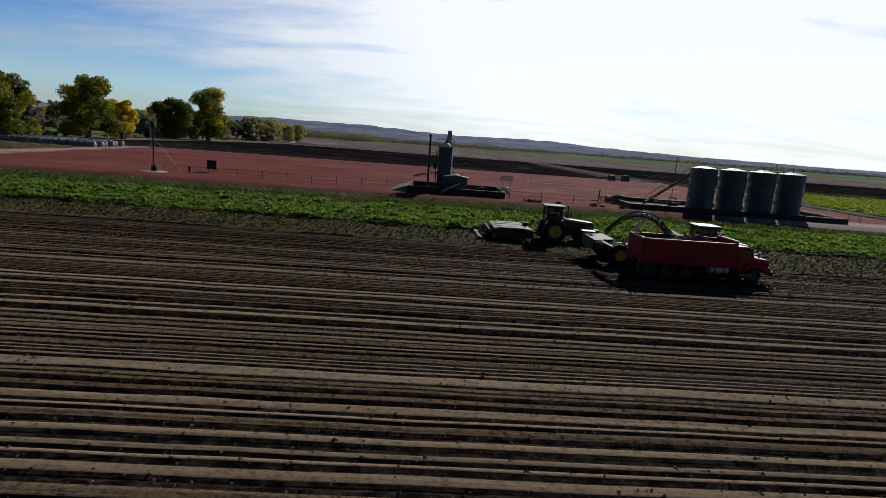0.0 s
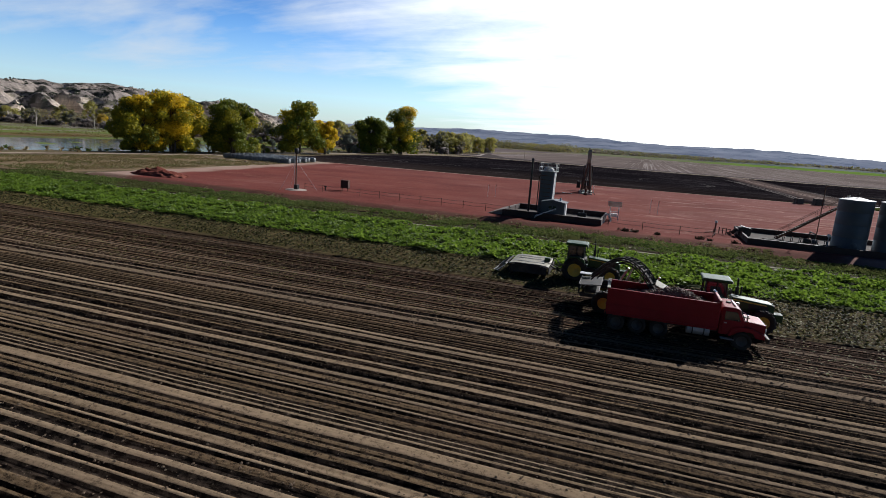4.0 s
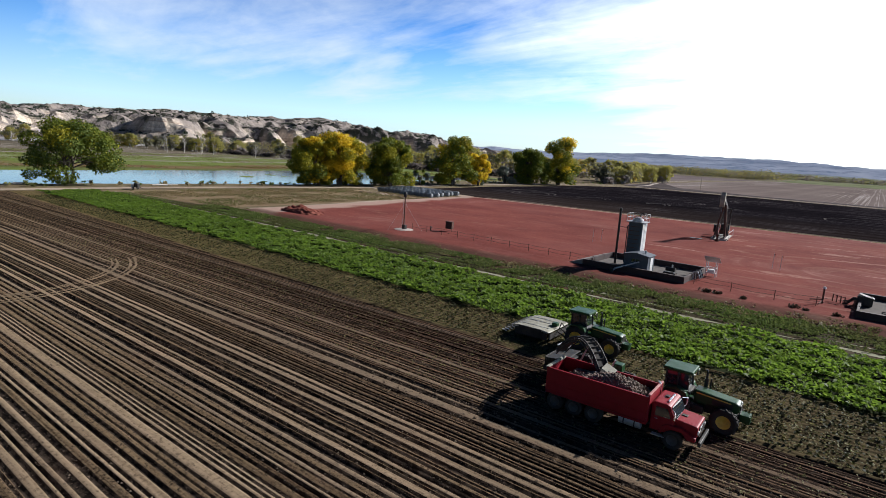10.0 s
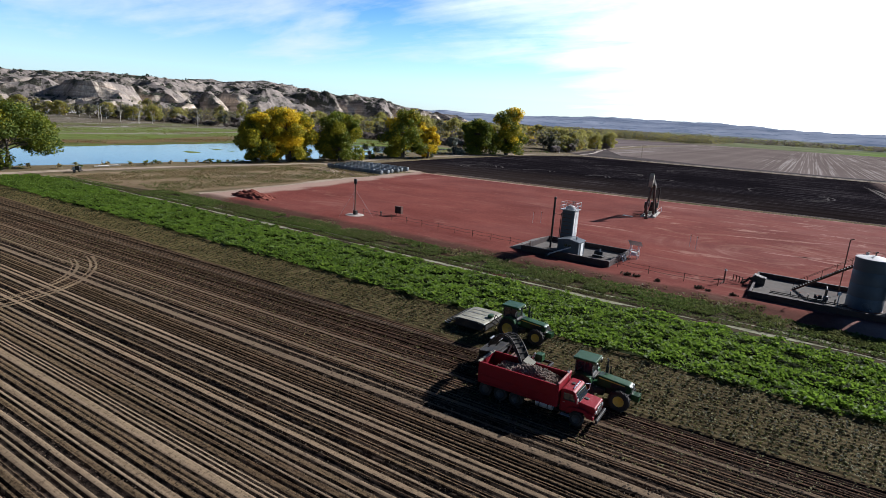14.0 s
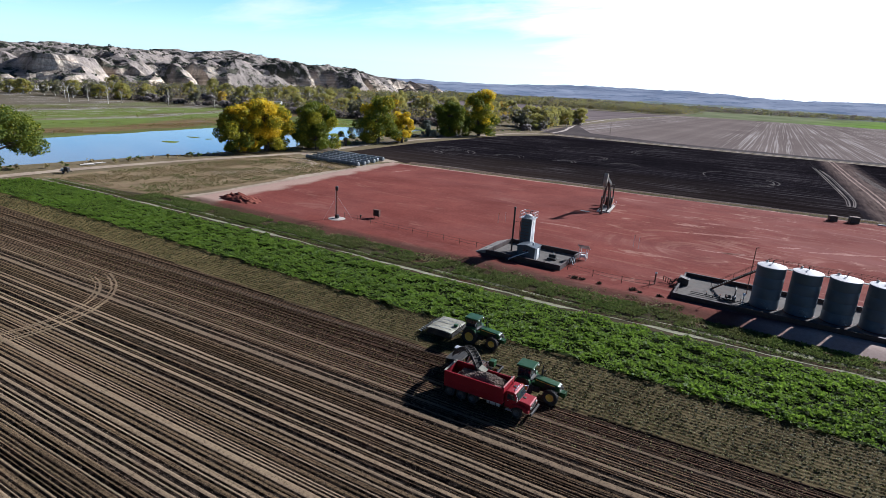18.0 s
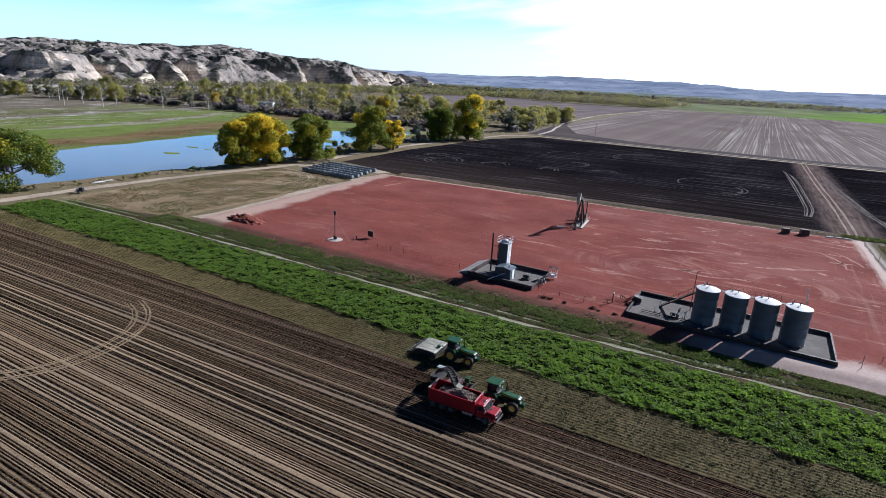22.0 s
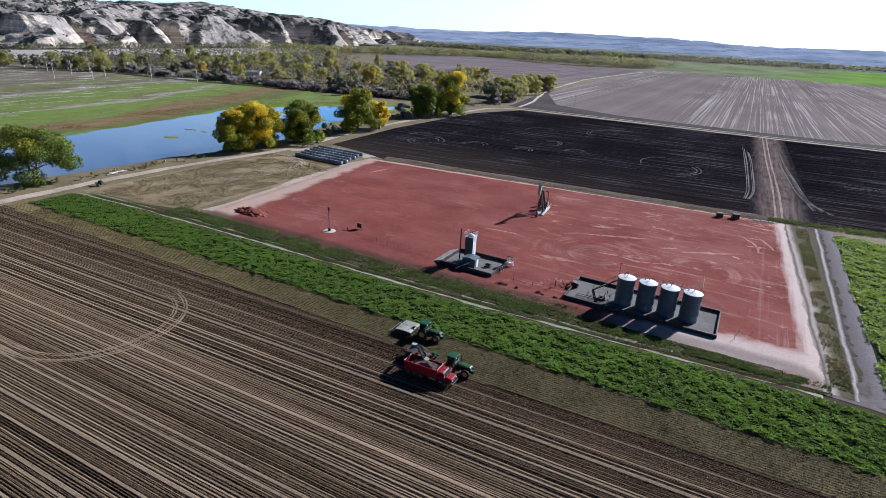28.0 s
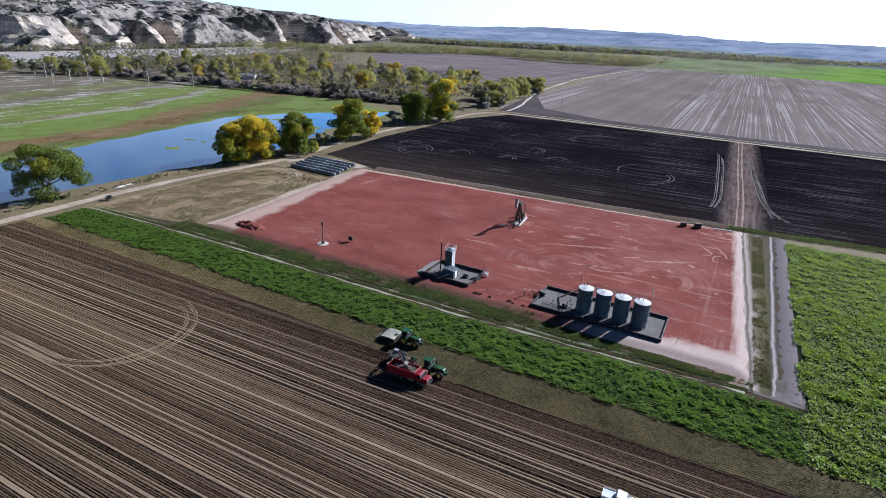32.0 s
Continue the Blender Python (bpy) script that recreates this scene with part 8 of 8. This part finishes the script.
def tree(name, m, label, h, width, mats, mix, seed, leaves=4200, leaf=0.75, clumps=26, stems=2, lean=0.0, low=0.08, category="tree", group="", bark="bark"):
    """Tapered trunk and limbs, and a crown of leaf clumps with gaps."""
    r = random.Random(seed)
    g_ = np.random.default_rng(seed)
    t = thing(name, m, label, category, group)
    vs, fs, cl = [], [], []
    for k in range(clumps):
        u = r.random()
        z = h * (low + (0.91 - low) * u**0.9)
        prof = float(np.interp(z / h, [0.0, 0.25, 0.5, 0.75, 0.92], [0.8, 1.0, 1.0, 0.82, 0.42]))
        a = r.uniform(0, 2 * math.pi)
        d = width / 2 * prof * math.sqrt(r.uniform(0.05, 1.0)) * 0.84
        cl.append((Vector((d * math.cos(a) + lean * z, d * math.sin(a), z)), r.uniform(0.08, 0.16) * (0.6 * width + 0.4 * h)))
    for s in range(stems):
        a0 = r.uniform(0, 6.28)
        foot = Vector((math.cos(a0), math.sin(a0), 0)) * (0.4 * (stems > 1) * h / 15)
        fork = foot * 2 + Vector((lean * h * 0.3 + r.uniform(-0.3, 0.3), r.uniform(-0.3, 0.3), h * r.uniform(0.2, 0.3)))
        top = fork + Vector((lean * h * 0.4 + r.uniform(-1, 1), r.uniform(-1, 1), h * 0.45))
        R = h * 0.021
        tube_path(vs, fs, [foot - Vector((0, 0, 0.2)), foot.lerp(fork, 0.5) + Vector((r.uniform(-0.2, 0.2), 0.1, 0)), fork, fork.lerp(top, 0.5), top], [R * 1.4, R, R * 0.85, R * 0.5, R * 0.15])
        for c, rad in cl[s::stems]:
            st0 = fork.lerp(top, r.uniform(0.0, 0.6))
            if c.z < st0.z:
                st0 = foot.lerp(fork, 0.8)
            mid = st0.lerp(c, 0.5) + Vector((r.uniform(-0.4, 0.4), r.uniform(-0.4, 0.4), 0.06 * h))
            tube_path(vs, fs, [st0, mid, c], [R * 0.4, R * 0.24, R * 0.06], 5)
    trunk = mesh_ob("trunk", vs, fs, M[bark], t, smooth=True)
    wts = np.array([c[1] ** 2 for c in cl])
    which = g_.choice(len(cl), leaves, p=wts / wts.sum())
    C = np.array([tuple(c[0]) for c in cl])[which]
    Rr = np.array([c[1] for c in cl])[which]
    d = g_.normal(0, 1, (leaves, 3))
    d /= np.linalg.norm(d, axis=1)[:, None]
    rad = Rr * g_.uniform(0.2, 1.0, leaves) ** 0.35 * g_.uniform(0.88, 1.08, leaves)
    pos = C + d * rad[:, None] * np.array([1.0, 1.0, 0.8])
    pos[:, 2] = np.maximum(pos[:, 2], h * 0.04)
    nrm = d * 0.8 + g_.normal(0, 0.7, (leaves, 3)) + np.array([0, 0, 0.3])
    nrm /= np.linalg.norm(nrm, axis=1)[:, None]
    u = np.cross(nrm, g_.normal(0, 1, (leaves, 3)))
    u /= np.linalg.norm(u, axis=1)[:, None] + 1e-9
    w_ = np.cross(nrm, u)
    s = (leaf * g_.uniform(0.5, 1.2, leaves))[:, None]
    q = np.stack([pos - u * s * 0.5, pos - w_ * s * 0.32, pos + u * s * 0.5, pos + w_ * s * 0.32], 1)
    pick = np.array([mix(c[0], r) for c in cl])
    slots = np.where(g_.random(leaves) < 0.88, pick[which], g_.integers(0, len(mats), leaves))
    quads_ob("crown", q, mats, t, slots)
    return t


GL, LL, YL, WL, MT = M["green_leaf"], M["lime_leaf"], M["yellow_leaf"], M["grey_leaf"], M["mauve_twig"]
G_ = "cottonwoods along the road"
tree("cottonwood", pose(-150.5, 58.5, 0, 0, 0, 20), "broad leaning green cottonwood on the pond bank", 18.0, 29, [M["dark_leaf"], GL, LL], lambda c, r: 2 if (c.z > 10 and r.random() < 0.1) else int(r.random() < 0.5), 3, 22000, 0.74, 44, 3, -0.04, 0.1, group=G_)
tree("cottonwood", pose(-142.0, 136.0, 0), "lime-green cottonwood turning yellow by the pond", 18.0, 20, [LL, YL, GL], lambda c, r: 1 if r.random() < 0.06 + 0.016 * c.z else r.choice((0, 0, 2)), 5, 25000, 0.86, 74, 3, group=G_)
tree("cottonwood", pose(-140.5, 147.5, 0), "golden-yellow cottonwood in autumn leaf", 20.8, 24, [YL, LL], lambda c, r: int(r.random() < 0.28 + 0.3 * (c.z < 8)), 8, 25000, 0.86, 74, 3, group=G_)
tree("cottonwood", pose(-134.5, 169.5, 0), "full green cottonwood beside the dirt road", 20.0, 23, [GL, LL], lambda c, r: int(r.random() < 0.25), 13, 25000, 0.86, 74, 3, group=G_)
tree("cottonwood", pose(-137.0, 215.0, 0), "green cottonwood with a few orange limbs", 23.2, 25, [GL, LL, YL], lambda c, r: 2 if (c.z > 13 and c.x < -2) else int(r.random() < 0.35), 17, 23000, 0.92, 74, 2, group=G_)
tree("cottonwood", pose(-132.5, 229.5, 0), "smaller golden cottonwood beside a green one", 16.5, 14, [YL, LL], lambda c, r: int(r.random() < 0.25), 19, 14000, 0.86, 48, 2, group=G_)
tree("cottonwood", pose(-142.5, 297.0, 0), "dark green cottonwood at the road bend", 21.0, 28, [GL, LL], lambda c, r: int(r.random() < 0.08), 23, 19000, 1.0, 70, 3, group=G_)
tree("cottonwood", pose(-133.5, 318.0, 0), "tall lime-green cottonwood at the road bend", 29.5, 27, [LL, GL, YL], lambda c, r: r.choice((0, 0, 1, 2)) if c.z > 10 else 1, 29, 20000, 1.0, 74, 3, group=G_)
tree("willow_bush", pose(-147.0, 277.0, 0), "round silver-grey willow bush", 10.0, 15, [WL], lambda c, r: 0, 31, 4500, 0.8, 16, 4, low=0.1, category="bush", group="willow bushes")
tree("willow_bush", pose(-137.5, 192.0, 0), "low olive bush between the cottonwoods", 7.5, 10, [WL, GL], lambda c, r: int(r.random() < 0.6), 37, 3000, 0.7, 12, 4, low=0.1, category="bush", group="willow bushes")
tree("willow_bush", pose(-136.0, 239.0, 0), "small grey-green roadside bush", 6.0, 9, [WL, LL], lambda c, r: int(r.random() < 0.5), 41, 2500, 0.7, 10, 4, low=0.1, category="bush", group="willow bushes")

# middle-distance woods: a few kinds of tree, copied
KINDS = []
for k, (nm, lab, h, w, mats, sd) in enumerate((
    ("woodland_tree", "olive-green woodland tree beyond the marsh", 14, 15, [M["olive_far"], M["tan_far"], M["sage_far"]], 51),
    ("woodland_tree", "lime and yellow woodland tree beyond the marsh", 15, 15, [M["olive_far"], M["tan_far"], LL], 52),
    ("woodland_tree", "golden woodland tree in autumn leaf", 13.5, 13, [M["tan_far"], M["tan_far"], YL], 53),
    ("grey_brush", "bare mauve-grey thicket bush", 5.5, 11, [MT, MT, M["sage_far"]], 54),
    ("woodland_tree", "tall thin olive tree with bare limbs", 16, 9, [M["sage_far"], M["olive_far"], MT], 55),
)):
    KINDS.append(tree(nm, pose(-350 - 60 * k, 372 + 4 * k, 0), lab, h, w, mats, (lambda n_: lambda c, r: 0 if r.random() < 0.7 else r.randrange(n_))(len(mats)), sd, 3200, 0.95, 30, 2 if k != 3 else 5, low=0.15 if k != 3 else 0.08, category="tree" if k != 3 else "bush", group="woods beyond the marsh" if k != 3 else "mauve thickets", bark="palebark" if k != 3 else "bark"))
rw = random.Random(77)


def wood(path, n, spread, kinds, smin=1.0, smax=1.65):
    for k in range(n):
        u = rw.random() * (len(path) - 1)
        i = int(u)
        a, b = path[i], path[i + 1]
        x = a[0] + (b[0] - a[0]) * (u - i) + rw.gauss(0, spread)
        y = a[1] + (b[1] - a[1]) * (u - i) + rw.gauss(0, spread)
        c = copy_thing(KINDS[rw.choice(kinds)], pose(x, y, 0, 0, 0, rw.uniform(0, 360)))
        c.scale = (rw.uniform(smin, smax),) * 2 + (rw.uniform(smin, smax),)


wood([(-600, 318), (-430, 340), (-300, 366), (-200, 388)], 50, 7, [3, 3, 3, 3, 3, 4], 0.8, 1.3)
wood([(-640, 350), (-520, 420), (-380, 440), (-260, 440), (-170, 430)], 56, 24, [0, 0, 1, 2, 4, 3, 3, 3, 3], 0.9, 1.6)
wood([(-560, 480), (-420, 560), (-300, 560), (-220, 520)], 46, 34, [0, 1, 0, 1, 2, 4, 3, 3], 1.0, 1.75)
wood([(-150, 420), (-152, 470), (-158, 560), (-160, 600)], 44, 10, [0, 0, 1, 3, 3, 4], 0.9, 1.3)
wood([(-640, 240), (-560, 296), (-520, 330)], 14, 12, [0, 1, 4], 0.9, 1.3)
wood([(-700, 130), (-660, 200), (-640, 260)], 16, 14, [0, 1, 4, 0], 0.9, 1.3)


def snag(m, h, seed):
    r = random.Random(seed)
    t = thing("dead_tree", m, "bleached bare dead tree standing in the marsh", "dead tree", "dead marsh trees")
    vs, fs = [], []
    top = Vector((r.uniform(-1, 1), r.uniform(-1, 1), h))
    tube_path(vs, fs, [Vector((0, 0, -0.2)), Vector((0.1, 0, h * 0.5)), top], [0.3, 0.2, 0.06], 6)
    mesh_ob("trunk", vs, fs, M["palebark"], t)
    for k in range(6):
        z = h * r.uniform(0.4, 0.9)
        a = r.uniform(0, 6.28)
        vs, fs = [], []
        b0 = Vector((0.1, 0, z))
        tube_path(vs, fs, [b0, b0 + Vector((math.cos(a) * h * 0.12, math.sin(a) * h * 0.12, h * 0.1)), b0 + Vector((math.cos(a) * h * 0.22, math.sin(a) * h * 0.22, h * 0.26))], [0.11, 0.08, 0.03], 5)
        mesh_ob("limb", vs, fs, M["palebark"], t)
    return t


for k, (x, y, h) in enumerate(((-479, 236, 13), (-500, 262, 15), (-470, 275, 12), (-440, 300, 13), (-520, 290, 16), (-455, 255, 10), (-400, 318, 12), (-540, 262, 14), (-585, 318, 15))):
    snag(pose(x, y, 0, 0, 0, 40 * k), h, 100 + k)

# far woods: uncounted crowns as one spread of leaf clumps
def far_wood(name, label, path, n, spread, h, card, mats, seed):
    g_ = np.random.default_rng(seed)
    path = np.array(path, float)
    u = g_.random(n) * (len(path) - 1)
    i = np.minimum(u.astype(int), len(path) - 2)
    base = path[i] + (path[i + 1] - path[i]) * (u - i)[:, None] + np.clip(g_.normal(0, 1, (n, 2)), -1.7, 1.7) * spread
    H = h * g_.uniform(0.6, 1.25, n) * (0.6 + 0.8 * fbm(base[:, 0], base[:, 1], 0.012, 3, seed))
    per = 16
    off = g_.normal(0, 1, (n, per, 3)) * np.array([h * 0.28, h * 0.28, 0])
    pos = np.concatenate([base, np.zeros((n, 1))], 1)[:, None, :] + off
    pos[..., 2] = H[:, None] * (0.12 + 0.88 * g_.random((n, per)) ** 0.8)
    pos = pos.reshape(-1, 3)
    N = len(pos)
    nrm = 0.55 * g_.normal(0, 1, (N, 3)) + np.array([0.1, 0.1, 0.8])
    nrm /= np.linalg.norm(nrm, axis=1)[:, None]
    a = np.cross(nrm, g_.normal(0, 1, (N, 3)))
    a /= np.linalg.norm(a, axis=1)[:, None]
    b = np.cross(nrm, a)
    s = (1.05 * card * g_.uniform(0.5, 1.3, N))[:, None]
    q = np.stack([pos - a * s * 0.5, pos - b * s * 0.4, pos + a * s * 0.5, pos + b * s * 0.4], 1)
    slots = np.repeat(g_.integers(0, len(mats), n), per)
    return tagged(quads_ob(name, q, mats, None, slots), label, "woods", kind="stuff")


far_wood("river_woods", "autumn woods along the river", [(-760, 420), (-730, 560), (-700, 720), (-640, 760), (-560, 690)], 380, 32, 13, 2.4, [M["belt_olive"], M["belt_sage"], M["belt_yellow"], M["belt_mauve"], M["belt_mauve"]], 1)
far_wood("river_woods", "autumn woods beyond the fallow field", [(-930, 900), (-800, 1180), (-690, 1440), (-560, 1530), (-330, 1640), (-250, 1700)], 2000, 48, 15, 3.6, [M["belt_olive"], M["belt_sage"], M["belt_yellow"], M["belt_olive"]], 2)
far_wood("river_woods", "yellow-green woods behind the stubble field", [(-520, 1400), (-400, 1345), (-300, 1385), (-230, 1440), (-205, 1530)], 620, 22, 18, 3.0, [M["belt_olive"], M["belt_yellow"], M["belt_sage"], M["belt_mauve"]], 3)
far_wood("river_woods", "hazy far tree belts across the valley", [(-1300, 2100), (-700, 2500), (0, 3000), (700, 3050), (1500, 2900), (2300, 2500)], 3400, 70, 17, 8, [M["belt_sage"], M["belt_mauve"], M["belt_olive"]], 4)
far_wood("river_woods", "dark far tree belt beyond the green field", [(-260, 2560), (100, 2750), (520, 3000), (1000, 2900), (1600, 2650)], 900, 45, 15, 5, [M["belt_olive"], M["belt_sage"], M["belt_mauve"]], 5)
far_wood("river_woods", "woods at the foot of the bluffs", [(-880, 150), (-930, 480), (-960, 700), (-1020, 1000)], 420, 22, 9, 3, [M["belt_sage"], M["belt_mauve"], M["belt_olive"]], 6)
far_wood("river_woods", "mixed autumn woods behind the levee", [(-680, 330), (-560, 430), (-420, 470), (-290, 450), (-190, 440)], 900, 38, 9, 1.9, [M["belt_olive"], M["belt_sage"], M["belt_mauve"], M["belt_mauve"], M["belt_yellow"]], 9)
far_wood("river_woods", "mauve scrub between the levee and the river", [(-700, 420), (-560, 560), (-420, 640), (-280, 600)], 900, 50, 6, 2.2, [M["belt_mauve"], M["belt_mauve"], M["belt_sage"]], 10)
far_wood("marsh_brush", "mauve brush along the levee", [(-620, 300), (-430, 346), (-300, 360), (-190, 376)], 500, 5, 4, 2.2, [M["belt_mauve"]], 7)
far_wood("bank_brush", "low dry brush along the road and pond", [(-142, 20), (-143, 100), (-141, 160), (-146, 210), (-150, 290), (-140, 400)], 130, 1.2, 1.2, 0.8, [M["drygrass"], M["weed"]], 8)
